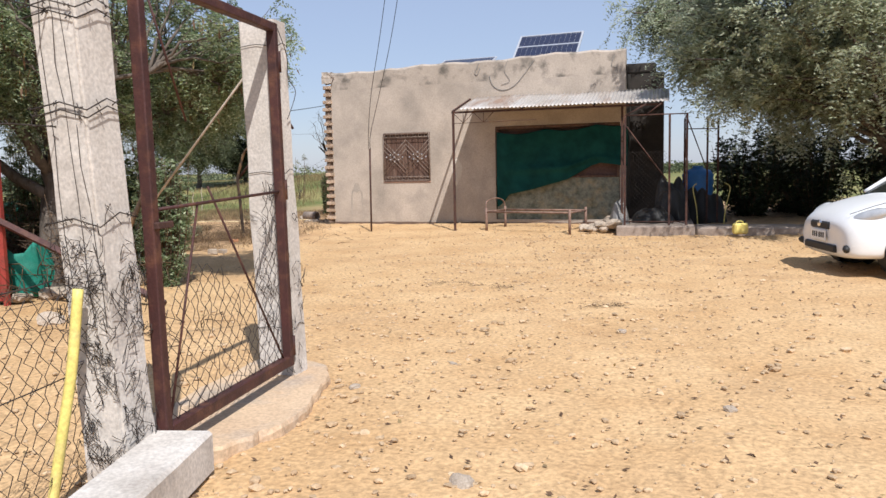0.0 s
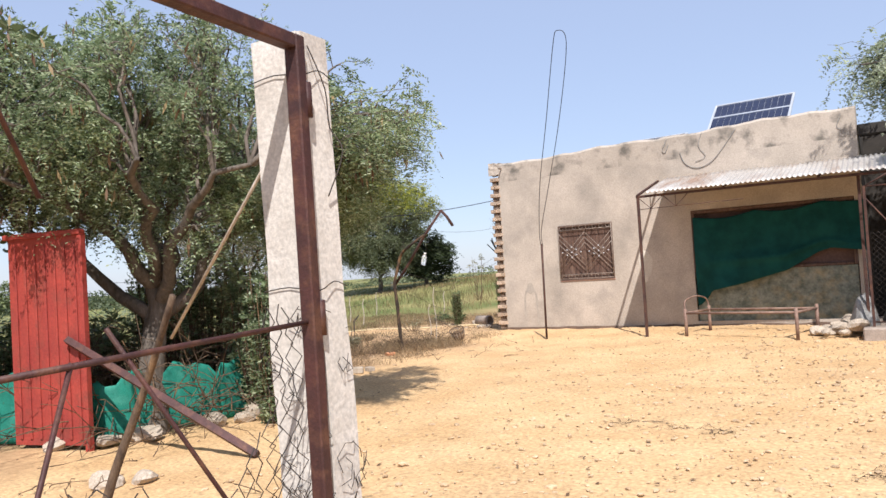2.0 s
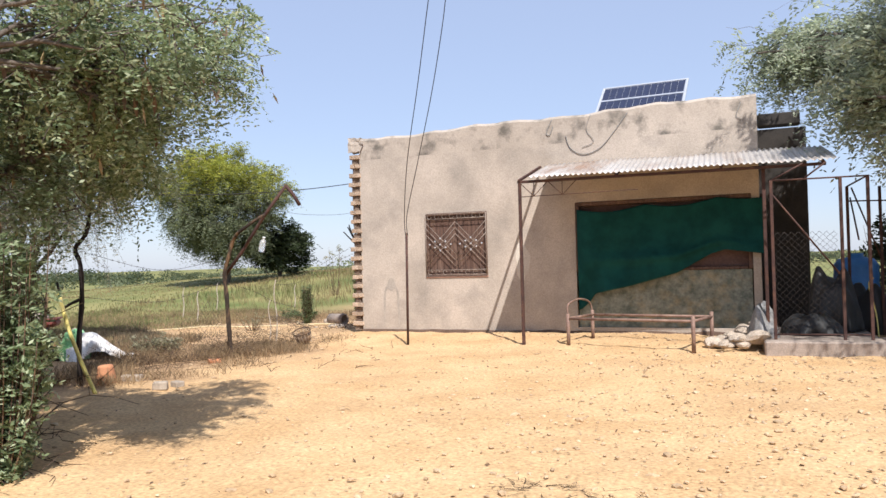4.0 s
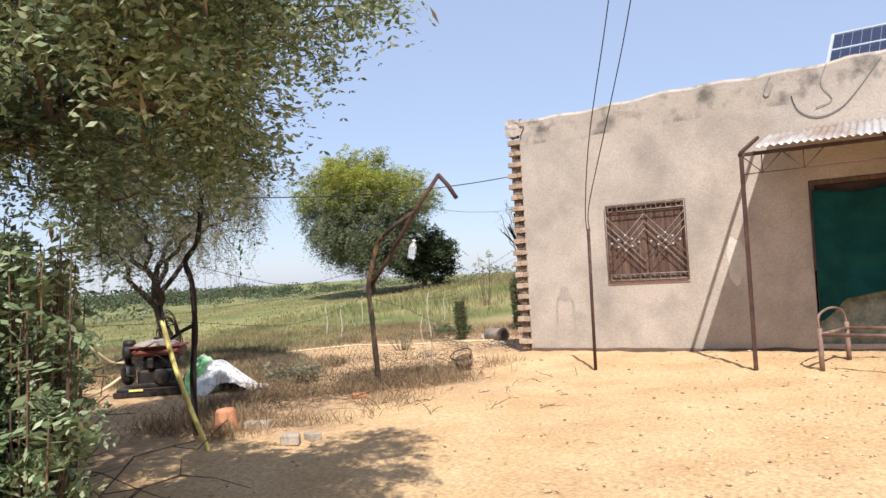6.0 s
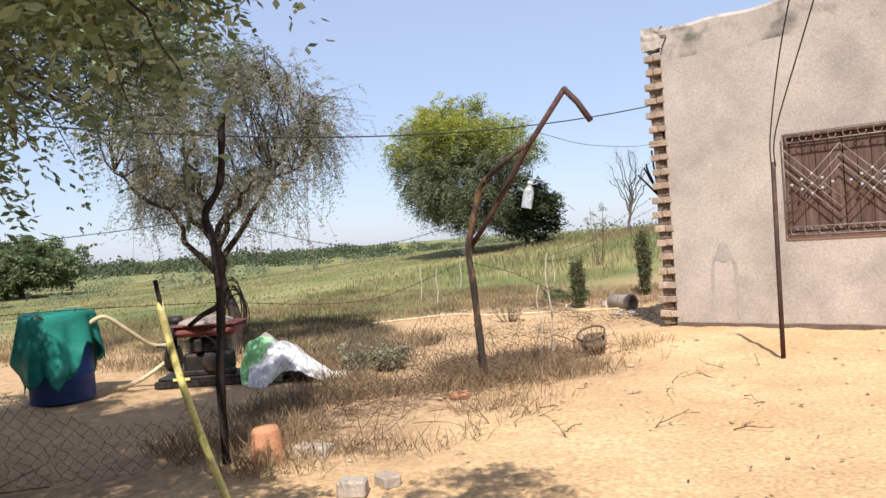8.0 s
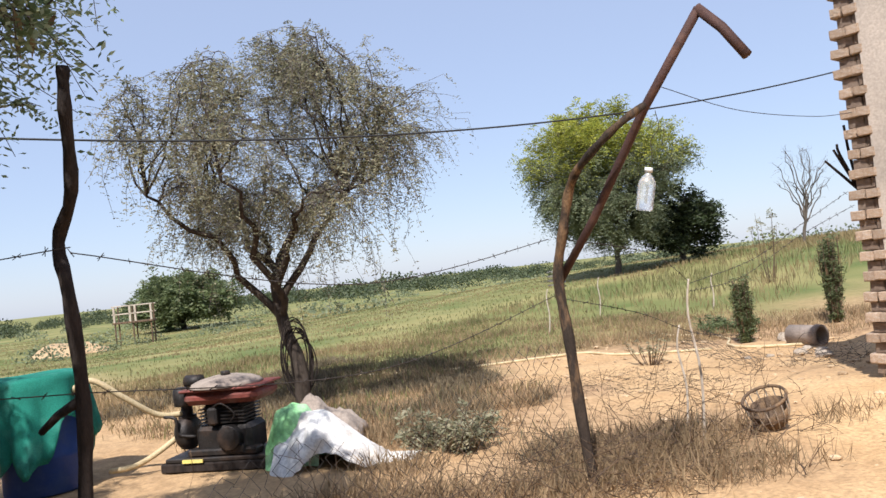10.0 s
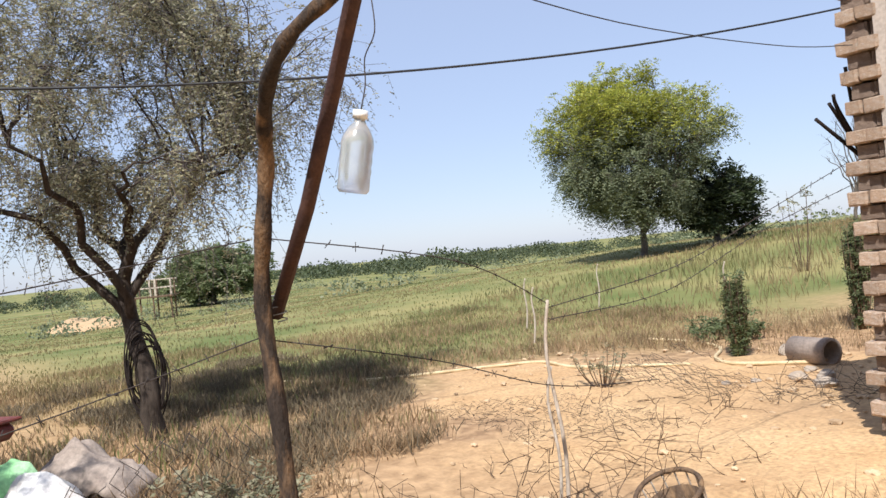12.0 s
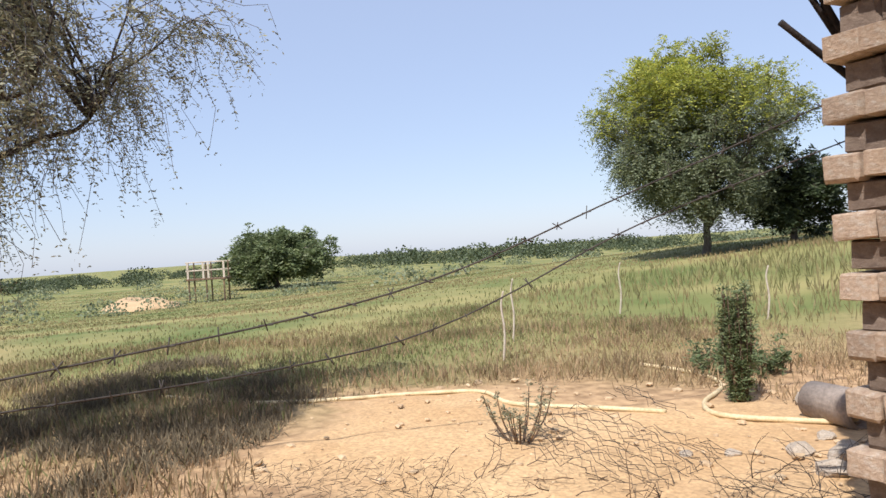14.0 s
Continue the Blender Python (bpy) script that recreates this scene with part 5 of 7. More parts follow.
def net_wall():
    vs, fs, nu, nv = [], [], 60, 10
    path = smooth_pts([(-8.6, 6.0, 0), (-7.4, 6.35, 0), (-6.7, 6.62, 0), (-6.55, 7.2, 0), (-6.4, 8.1, 0), (-7.2, 8.9, 0)], 12)
    for i, p in enumerate(path):
        h = 0.56 + 0.06 * math.sin(i * 0.7) + 0.04 * math.sin(i * 1.9)
        for j in range(nv + 1):
            v = j / nv
            o = 0.03 * math.sin(i * 1.3 + v * 4) + 0.04 * math.sin(i * 0.5) * v
            vs.append((p.x + o, p.y + o * 0.5, h * v + 0.005))
        if i:
            a = (i - 1) * (nv + 1)
            for j in range(nv):
                fs.append((a + j, a + nv + 1 + j, a + nv + 2 + j, a + j + 1))
    return mesh_data("green_net", vs, fs, True)


gn = part("green_net", net_wall(), M_TEAL)
gn.modifiers.new("thick", "SOLIDIFY").thickness = 0.004
tagged(gn, "teal shade net stretched as a low screen", "net")
for x, y, s in ((-6.42, 6.86, 0.16), (-6.55, 6.55, 0.13), (-6.25, 7.5, 0.15), (-6.2, 8.05, 0.17), (-6.1, 7.75, 0.12), (-6.9, 6.3, 0.14), (-5.3, 5.6, 0.12), (-5.1, 5.75, 0.1)):
    stone(x, y, -0.01, s, s * 0.8, s * 0.8, "pale stone holding down the net", "stones at the net")
lp_ = part("prop_rod", tubes("prop_rod", [([(-2.33, 4.47, 2.18), (-2.85, 4.55, 1.68), (-3.45, 4.64, 1.1)], 0.008)], 6), M_PALEWOOD)
tagged(lp_, "thin pale rod propped from the gate post", "rod")
st = part("leaning_pole", tubes("leaning_pole", [(smooth_pts([(-4.1, 4.62, -0.03), (-3.95, 4.66, 0.4), (-3.75, 4.72, 0.85), (-3.45, 4.66, 1.3)], 4), [0.028 - 0.001 * i for i in range(13)])], 7), M_STAKE)
tagged(st, "grey wooden pole propped against the gate post", "pole")


def brush(name, label, c, rx, ry, h, n, material, seed, r=0.005, group="", category="brushwood"):
    """A heap of dry thorny branches."""
    rr = random.Random(seed)
    lines = []
    for _ in range(n):
        x, y = rr.uniform(-rx, rx), rr.uniform(-ry, ry)
        k = max(0.1, 1 - (x / rx) ** 2 * 0.6 - (y / ry) ** 2 * 0.6)
        p = Vector((x, y, rr.uniform(0, h * k * 0.6)))
        d = Vector((rr.gauss(0, 1), rr.gauss(0, 1), abs(rr.gauss(0.3, 0.6)))).normalized()
        L = rr.uniform(0.25, 0.7) * (0.4 + h)
        pts = [p]
        for k in range(5):
            d = (d + Vector((rr.gauss(0, 0.25), rr.gauss(0, 0.25), rr.gauss(-0.1, 0.2)))).normalized()
            q = pts[-1] + d * L / 5
            q.z = max(0.005, q.z)
            pts.append(q)
            if rr.random() < 0.6:
                e = (d + Vector((rr.gauss(0, 0.8), rr.gauss(0, 0.8), rr.gauss(0, 0.6)))).normalized() * L * 0.2
                e2 = q + e
                e2.z = max(0.003, e2.z)
                lines.append(([q, e2], r * 0.5))
        lines.append((pts, [r * (1 - 0.14 * i) for i in range(6)]))
    ob = part(name, tubes(name, lines, 3), material)
    ob.matrix_world = pose(c[0], c[1], gz(c[0], c[1]))
    return tagged(ob, label, category, group, "stuff")


brush("brushwood_pile", "tangled grey thorn branches piled behind the net", (-7.1, 7.5), 1.0, 1.1, 1.35, 330, M_STAKE, 3, 0.007)
brush("fallen_branch_litter", "thin dry branches lying on the sand", (-4.6, 5.5), 1.2, 0.8, 0.05, 26, M_STAKE, 4, 0.006)


# ---- field fence and what stands along it ----
M_BARKSTAKE = mat("peeling_bark_stake", (0.06, 0.043, 0.032), (0.032, 0.024, 0.019), 9.0, 0.9, 0.8, 60.0, stain=(0.34, 0.20, 0.10), stain_scale=5.0, stain_amount=0.6, stretch=(2, 2, 0.7), spec=0.2)
lamp = thing("bent_lamp_pole", "rusty bent pipe arm tied to a forked tree stake", "pole", pose(-8.0, 13.6, 0))
part("stake", tubes("stake", [(smooth_pts([(0.0, 0.0, -0.1), (-0.03, -0.02, 0.4), (-0.05, -0.03, 0.85), (-0.07, -0.04, 1.2), (0.01, -0.05, 1.45), (0.08, -0.05, 1.66), (0.20, -0.10, 1.77), (0.38, -0.15, 1.86), (0.50, -0.13, 1.94), (0.62, -0.04, 2.03)], 4), [0.034 - 0.0004 * i + 0.003 * math.sin(i * 1.7) for i in range(37)])], 8), M_BARKSTAKE, lamp, "forked branch stake with peeling bark")
part("pipe_arm", tubes("pipe_arm", [([(-0.13, 0.03, 1.16), (0.17, 0.03, 1.50), (0.58, 0.01, 2.02), (0.945, 0.0, 2.42)], 0.024), ([(0.935, 0.0, 2.425), (1.04, 0.02, 2.3), (1.14, 0.03, 2.14)], 0.026)], 8), M_RUST, lamp, "rusty bent pipe")
part("binding_wire", tubes("binding_wire", [([(-0.13 + 0.05 * math.cos(t), 0.012 + 0.055 * math.sin(t), 1.14 + 0.004 * t) for t in np.linspace(0, 25, 90)], 0.0022)], 4), M_GREYWIRE, lamp)
bot = thing("plastic_bottle", "milky plastic bottle hanging on a wire", "bottle", pose(-7.47, 13.58, 1.50, -6, 11, 0) @ Matrix.Diagonal((1.05, 1.05, 0.8, 1)))
vs, fs = [], []
prof = [(0.001, 0.0), (0.035, 0.0), (0.042, 0.012), (0.041, 0.06), (0.043, 0.075), (0.041, 0.09), (0.043, 0.11), (0.041, 0.13), (0.043, 0.16), (0.040, 0.185), (0.028, 0.215), (0.015, 0.235), (0.014, 0.25), (0.018, 0.252), (0.018, 0.272), (0.001, 0.273)]
for r_, z_ in prof:
    for k in range(16):
        vs.append((r_ * math.cos(k * math.pi / 8), r_ * math.sin(k * math.pi / 8), z_))
for i in range(len(prof) - 1):
    for k in range(16):
        fs.append((i * 16 + k, i * 16 + (k + 1) % 16, i * 16 + 16 + (k + 1) % 16, i * 16 + 16 + k))
part("bottle_body", mesh_data("bottle_body", vs, fs, True), M_BOTTLE, bot)
part("cap", tubes("cap", [([(0, 0, 0.248), (0, 0, 0.276)], 0.0195)], 12), M_PLATE, bot)
part("hanging_wire", tubes("hanging_wire", [(smooth_pts([(0, 0, 0.27), (0.01, 0, 0.36), (-0.005, 0, 0.45), (0.03, 0, 0.53), (0.0, 0.0, 0.64)], 4), 0.002)], 4), M_WIRE, bot)

stake = thing("fence_stake", "crooked blackened branch stake of the field fence", "stake", pose(-8.2, 11.0, 0))
part("shaft", tubes("shaft", [(smooth_pts([(0, 0, -0.1), (-0.01, 0, 0.5), (0.02, 0.02, 0.95), (0.03, 0.0, 1.35), (-0.04, 0, 1.55), (0.10, 0.02, 1.72), (0.18, 0.0, 2.0), (0.20, 0.0, 2.14)], 4), [0.029 - 0.0003 * i + 0.003 * math.sin(i * 1.9) for i in range(29)])], 8), M_DARKSTAKE, stake)
part("side_twig", tubes("side_twig", [([(0.02, 0.02, 0.98), (-0.1, -0.04, 0.92), (-0.18, -0.08, 0.86)], [0.02, 0.016, 0.013])], 6), M_DARKSTAKE, stake)


def small_stake(x, y, h, lx, ly, material, label, r=0.018):
    s = part("fence_stake", tubes("fence_stake", [(smooth_pts([(0, 0, -0.08), (lx * 0.35 + 0.025, ly * 0.3 + 0.01, h * 0.4), (lx * 0.8 - 0.022, ly * 0.8 - 0.01, h * 0.78), (lx, ly, h)], 4), [r * (1.1 - 0.03 * i) for i in range(13)])], 7), material)
    s.matrix_world = pose(x, y, gz(x, y))
    return tagged(s, label, "stake", "stakes of the field fence")


small_stake(-8.03, 14.8, 1.08, 0.04, -0.02, M_PALEWOOD, "bleached white branch stake of the field fence", 0.009)
small_stake(-8.28, 15.0, 0.75, 0.03, 0.02, M_PALEWOOD, "short bleached stick beside the fence", 0.008)
for x, y, h in ((-13.2, 19.6, 0.75), (-14.4, 20.6, 0.8), (-15.4, 23.4, 0.8), (-12.9, 23.6, 0.7)):
    small_stake(x, y, h, 0.06, 0.02, M_PALEWOOD, "pale stake in the far field fence", 0.013)
small_stake(-10.3, 10.5, 1.0, -0.03, 0.02, M_DARKSTAKE, "thin dark stake by the water drum", 0.012)

wires = thing("barbed_wire_fence", "sagging rusty barbed wire strands between the stakes", "fence wire")
for k, (pts, seed) in enumerate((
        ([(-9.6, 8.9, 1.48), (-8.9, 10.0, 1.44), (-8.1, 11.0, 1.52)], 1),
        ([(-8.1, 11.0, 1.5), (-8.05, 12.2, 1.28), (-8.1, 13.55, 1.42)], 2),
        ([(-8.1, 13.62, 1.42), (-7.95, 14.3, 1.28), (-8.0, 14.8, 1.06)], 3),
        ([(-8.0, 14.8, 1.05), (-8.0, 15.7, 1.15), (-7.95, 16.4, 1.36), (-7.82, 17.15, 1.62)], 4),
        ([(-8.0, 14.8, 1.0), (-8.15, 15.8, 1.02), (-8.0, 16.5, 1.28), (-7.80, 17.2, 1.5)], 5),
        ([(-9.7, 9.0, 0.98), (-8.9, 10.1, 1.03), (-8.18, 11.0, 1.0)], 6),
        ([(-8.18, 11.0, 1.0), (-8.1, 12.3, 0.88), (-8.12, 13.6, 1.10)], 7),
        ([(-8.12, 13.6, 1.08), (-8.0, 14.2, 0.92), (-8.0, 14.8, 0.72), (-8.1, 15.6, 0.6)], 8))):
    part("strand", tubes("strand", barb_line(smooth_pts(pts, 9), seed, 0.0022, 0.10), 4), M_WIRE, wires)
fm = thing("field_chain_link", "torn chain-link mesh along the field fence", "fence mesh")
part("mesh_panel", tubes("mesh_panel", chain_link((-8.22, 11.05, 0.02), (0.05, 1, 0), (0, 0, 1), 2.5, 0.85, 0.085, 0.0018, 0.012, 21, lambda a, b: b > 0.35 + 0.3 * math.sin(a * 2.1) ** 2 + 0.2 * (a > 1.4)), 3), M_WIRE, fm)
part("mesh_panel", tubes("mesh_panel", chain_link((-9.4, 9.3, 0.02), (0.58, 0.82, 0), (0, 0, 1), 2.0, 0.8, 0.085, 0.0018, 0.012, 22, lambda a, b: b > 0.5 + 0.2 * math.sin(a * 3)), 3), M_WIRE, fm)
part("mesh_panel", tubes("mesh_panel", chain_link((-10.1, 15.2, 0.02), (0.62, 0.78, 0.0), (-0.78, 0.62, 0.05), 2.4, 1.2, 0.085, 0.0012, 0.03, 23, lambda a, b: math.sin(a * 3 + b * 2) > 0.3), 3), M_WIRE, fm, "fallen mesh lying on the sand")
part("mesh_panel", tubes("mesh_panel", chain_link((-8.9, 17.1, 0.02), (-0.3, 0.95, 0.0), (-0.8, -0.25, 0.35), 1.6, 0.8, 0.085, 0.002, 0.022, 24, lambda a, b: math.sin(a * 5 + b * 3) > 0.7), 3), M_WIRE, fm, "fallen mesh lying on the sand")

for panel in fm.children:
    panel["kind"] = "stuff"

cab = thing("power_cable", "black cable sagging from the house corner to the trees", "cable")
part("main_strand", tubes("main_strand", [(smooth_pts([(-9.345 - 0.342 * k, 17.6 - 0.94 * k, 2.801 - 0.123 * k + 0.015 * k * k) for k in (-4.25, -2.5, -0.5, 1.5, 3.5, 5.5, 7.5, 9.5)], 8), 0.009)], 6), M_CABLE, cab)
part("thin_wire", tubes("thin_wire", [(smooth_pts([(-7.3, 13.6, 2.1), (-7.5, 14.8, 2.1), (-7.62, 16.2, 2.17), (-7.66, 17.01, 2.26)], 6), 0.0025)], 4), M_CABLE, cab)

# ---- water drum with its net cover ----
drum = thing("water_drum", "blue plastic water drum under a teal net", "drum", pose(-11.62, 11.68, gz(-11.62, 11.68)))
vs, fs = [], []
prof = [(0.001, 0.0), (0.27, 0.0), (0.29, 0.02), (0.29, 0.25), (0.30, 0.27), (0.29, 0.29), (0.29, 0.55), (0.30, 0.57), (0.29, 0.59), (0.29, 0.78), (0.26, 0.82), (0.24, 0.80), (0.001, 0.80)]
for r_, z_ in prof:
    for k in range(24):
        vs.append((r_ * math.cos(k * math.pi / 12), r_ * math.sin(k * math.pi / 12), z_))
for i in range(len(prof) - 1):
    for k in range(24):
        fs.append((i * 24 + k, i * 24 + (k + 1) % 24, i * 24 + 24 + (k + 1) % 24, i * 24 + 24 + k))
part("drum_body", mesh_data("drum_body", vs, fs, True), M_BLUE, drum)


def net_cover():
    vs, fs, nu, nv = [], [], 72, 16
    for j in range(nv + 1):
        v = j / nv
        for i in range(nu):
            a = 2 * math.pi * i / nu
            if v < 0.35:
                r, z = 0.33 * v / 0.35, 0.87 - 0.03 * v + 0.02 * math.sin(a * 3 + 1) * v
            else:
                k = (v - 0.35) / 0.65
                hem = 0.34 + 0.18 * math.sin(a * 2 + 0.4) + 0.09 * math.sin(a * 5) + 0.05 * math.sin(a * 13)
                z = 0.86 - (0.86 - hem) * k
                r = 0.33 + 0.035 * k * math.sin(a * 9) + 0.02 * k * math.sin(a * 17 + 2) + 0.05 * k
            vs.append((r * math.cos(a), r * math.sin(a), z))
    for j in range(nv):
        for i in range(nu):
            b = (i + 1) % nu
            fs.append((j * nu + i, j * nu + nu + i, j * nu + nu + b, j * nu + b))
    return mesh_data("net_cover", vs, fs, True)


nc = part("net_cover", net_cover(), M_TEAL)
nc.matrix_world = pose(-11.62, 11.68, gz(-11.62, 11.68))
nc.modifiers.new("thick", "SOLIDIFY").thickness = 0.004
tagged(nc, "teal shade net draped over the water drum", "net")

# ---- pump engine ----
eng = thing("pump_engine", "oily old diesel pump engine with faded red tank", "engine", pose(-10.88, 12.82, gz(-10.88, 12.82), 0, 0, 36))


def lathe(prof, seg=20, m=None):
    vs, fs = [], []
    for r_, z_ in prof:
        for k in range(seg):
            p = Vector((r_ * math.cos(2 * math.pi * k / seg), r_ * math.sin(2 * math.pi * k / seg), z_))
            vs.append(m @ p if m is not None else p)
    for i in range(len(prof) - 1):
        for k in range(seg):
            fs.append((i * seg + k, i * seg + (k + 1) % seg, i * seg + seg + (k + 1) % seg, i * seg + seg + k))
    return mesh_data("lathe", vs, fs, True)


for y in (-0.17, 0.17):
    part("skid", boxes((-0.5, 0.62, y - 0.04, y + 0.04, 0.0, 0.07), bevel=0.01), M_DARKSTAKE, eng)
part("bed_plate", boxes((-0.46, 0.5, -0.2, 0.2, 0.071, 0.105), bevel=0.008), M_ENGINE, eng)
part("crankcase", boxes((-0.22, 0.24, -0.15, 0.15, 0.106, 0.33), bevel=0.035), M_ENGINE, eng)
part("sump_foot", boxes((-0.28, 0.3, -0.18, -0.06, 0.106, 0.16), bevel=0.012), M_ENGINE, eng)
part("cylinder_block", boxes((-0.15, 0.17, -0.12, 0.12, 0.332, 0.49), bevel=0.02), M_ENGINE, eng)
for k in range(5):
    part("cooling_fin", boxes((-0.18, 0.2, -0.14, 0.14, 0.345 + 0.026 * k, 0.352 + 0.026 * k)), M_ENGINE, eng)
part("fuel_tank", boxes((-0.27, 0.34, -0.21, 0.21, 0.495, 0.60), bevel=0.04), M_ENGRED, eng, "faded red fuel tank")
part("tank_rim", boxes((-0.285, 0.355, -0.225, 0.225, 0.598, 0.618), bevel=0.008), M_ENGRED, eng)
part("dust_sheet", lathe([(0.001, 0.69), (0.1, 0.69), (0.2, 0.67), (0.26, 0.645), (0.285, 0.622), (0.28, 0.6185)], 24), M_DUSTY, eng, "dusty sheet over the tank")
part("pulley", lathe([(0.001, -0.03), (0.085, -0.03), (0.095, -0.025), (0.075, 0.0), (0.095, 0.025), (0.085, 0.03), (0.001, 0.03)], 24, pose(0.09, -0.185, 0.24, 90)), M_ENGINE, eng)
part("air_filter", lathe([(0.001, -0.07), (0.06, -0.07), (0.065, -0.06), (0.065, 0.05), (0.045, 0.07), (0.001, 0.072)], 18, pose(-0.33, -0.1, 0.56)), M_ENGINE, eng)
part("injector_pump", boxes((-0.08, 0.0, -0.2, -0.125, 0.34, 0.47), bevel=0.015), M_ENGINE, eng)
part("governor_cover", boxes((0.08, 0.2, -0.19, -0.152, 0.12, 0.19), bevel=0.012), M_ENGINE, eng)
part("fuel_line", tubes("fuel_line", [(smooth_pts([(-0.04, -0.17, 0.47), (0.05, -0.2, 0.5), (0.14, -0.18, 0.42), (0.1, -0.17, 0.36)], 5), 0.007)], 5), M_ENGINE, eng)
part("crank_handle", tubes("crank_handle", [(smooth_pts([(-0.24, -0.1, 0.25), (-0.36, -0.14, 0.28), (-0.37, -0.15, 0.4), (-0.46, -0.16, 0.42)], 4), 0.013)], 6), M_ENGINE, eng)
part("pump_volute", lathe([(0.001, -0.06), (0.11, -0.06), (0.135, -0.03), (0.135, 0.03), (0.11, 0.06), (0.001, 0.06)], 24, pose(-0.36, 0.0, 0.27, 0, 90)), M_ENGINE, eng)
part("outlet_flange", lathe([(0.04, -0.05), (0.07, -0.05), (0.07, -0.03), (0.045, -0.03), (0.045, 0.12), (0.07, 0.12), (0.07, 0.14), (0.04, 0.14)], 16, pose(-0.36, 0.0, 0.43)), M_ENGINE, eng)
part("exhaust", tubes("exhaust", [(smooth_pts([(-0.1, 0.13, 0.44), (-0.2, 0.2, 0.5), (-0.34, 0.2, 0.54), (-0.42, 0.19, 0.66)], 5), 0.024), ([(-0.46, 0.19, 0.64), (-0.32, 0.19, 0.64)], 0.05)], 8), M_ENGINE, eng)
part("filler_cap", tubes("filler_cap", [([(0.0, 0.0, 0.688), (0.0, 0.0, 0.72)], 0.035)], 10), M_ENGINE, eng)
part("drain_tag", boxes((-0.3, -0.13, -0.226, -0.212, 0.075, 0.1)), M_YELLOW, eng, "yellow painted tag")
for nm, pts in (("suction_hose", [(-11.35, 11.83, 0.72), (-11.25, 11.95, 0.78), (-11.2, 12.15, 0.62), (-11.2, 12.4, 0.44), (-11.17, 12.62, 0.42)]), ("delivery_hose", [(-11.52, 12.1, 0.04), (-11.4, 12.25, 0.06), (-11.3, 12.4, 0.14), (-11.18, 12.62, 0.3)])):
    h_ = part("pump_hose", tubes("pump_hose", [(smooth_pts(pts, 6), 0.022)], 8), M_HOSE)
    tagged(h_, "cream hose joining the drum and the pump engine", "hose", "hoses of the pump")


def crumpled(name, label, category, c, turn, lx, ly, hs, material, seed, nu=64, nv=40):
    """A thrown sheet: heights hs along its length, sharp creases across it, a ragged outline."""
    vs, fs = [], []
    xs = np.linspace(-1, 1, len(hs))
    for j in range(nv + 1):
        v = j / nv * 2 - 1
        for i in range(nu + 1):
            u = i / nu * 2 - 1
            h = float(np.interp(u, xs, hs))
            p = Vector((u * 2.2 + seed, v * 1.6, seed * 0.7))
            ridge = noise.noise(p * 0.9)
            crease = 1 - abs(noise.noise(p * 1.5 + Vector((3, 1, 0)))) * 2.4
            body = max(0.0, 1 - abs(v + 0.25 * noise.noise(p * 0.6)) ** 2.4)
            z = h * body ** 0.7 * (0.85 + 0.3 * ridge) + 0.035 * body * crease + 0.008
            rag = 1 + 0.35 * noise.noise(Vector((u * 3, seed, 0))) * abs(v)
            vs.append((u * lx * (1 + 0.2 * noise.noise(Vector((v * 2.5, seed, 4)))), v * ly * rag + 0.05 * ridge * (1 - body), max(z, 0.004)))
    w = nu + 1
    for j in range(nv):
        for i in range(nu):
            a_ = j * w + i
            fs.append((a_, a_ + 1, a_ + w + 1, a_ + w))
    ob = part(name, mesh_data(name, vs, fs, True), material)
    ob.matrix_world = pose(*c, 0, 0, turn)
    ob.modifiers.new("thick", "SOLIDIFY").thickness = 0.004
    return tagged(ob, label, category)


def draped(name, label, category, c, turn, ridge, reach, material, seed, nu=70, nv=36):
    """A stiff sheet thrown over a hump: ridge gives (along, height), both sides fall away in sharp pleats, with a hollow left under it."""
    vs, fs = [], []
    us, hs_ = [p[0] for p in ridge], [p[1] for p in ridge]
    for j in range(nv + 1):
        v = j / nv * 2 - 1
        for i in range(nu + 1):
            u = i / nu
            x = us[0] + (us[-1] - us[0]) * u
            h = float(np.interp(x, us, hs_))
            n1 = noise.noise(Vector((x * 5.0 + seed, v * 1.3, 0)))
            pleat = abs(noise.noise(Vector((x * 9.0, v * 2.0 + seed, 3)))) - 0.25
            fall = abs(v) ** (1.5 if v < 0 else 1.1)
            lift = 0.45 * h * max(0.0, math.sin(math.pi * (u * 1.9 - 0.35))) if v < 0 else 0.0     # raised front hem
            z = h * (1 - fall) + lift * fall + 0.07 * pleat * (0.3 + abs(v)) + 0.02 * n1
            vs.append((x + 0.05 * n1 * abs(v), v * reach * (0.8 + 0.35 * n1) * (0.5 + 1.2 * h), max(z, 0.006)))
    w = nu + 1
    for j in range(nv):
        for i in range(nu):
            a_ = j * w + i
            fs.append((a_, a_ + 1, a_ + w + 1, a_ + w))
    ob = part(name, mesh_data(name, vs, fs), material)
    ob.matrix_world = pose(*c, 0, 0, turn)
    ob.modifiers.new("thick", "SOLIDIFY").thickness = 0.004
    return tagged(ob, label, category)


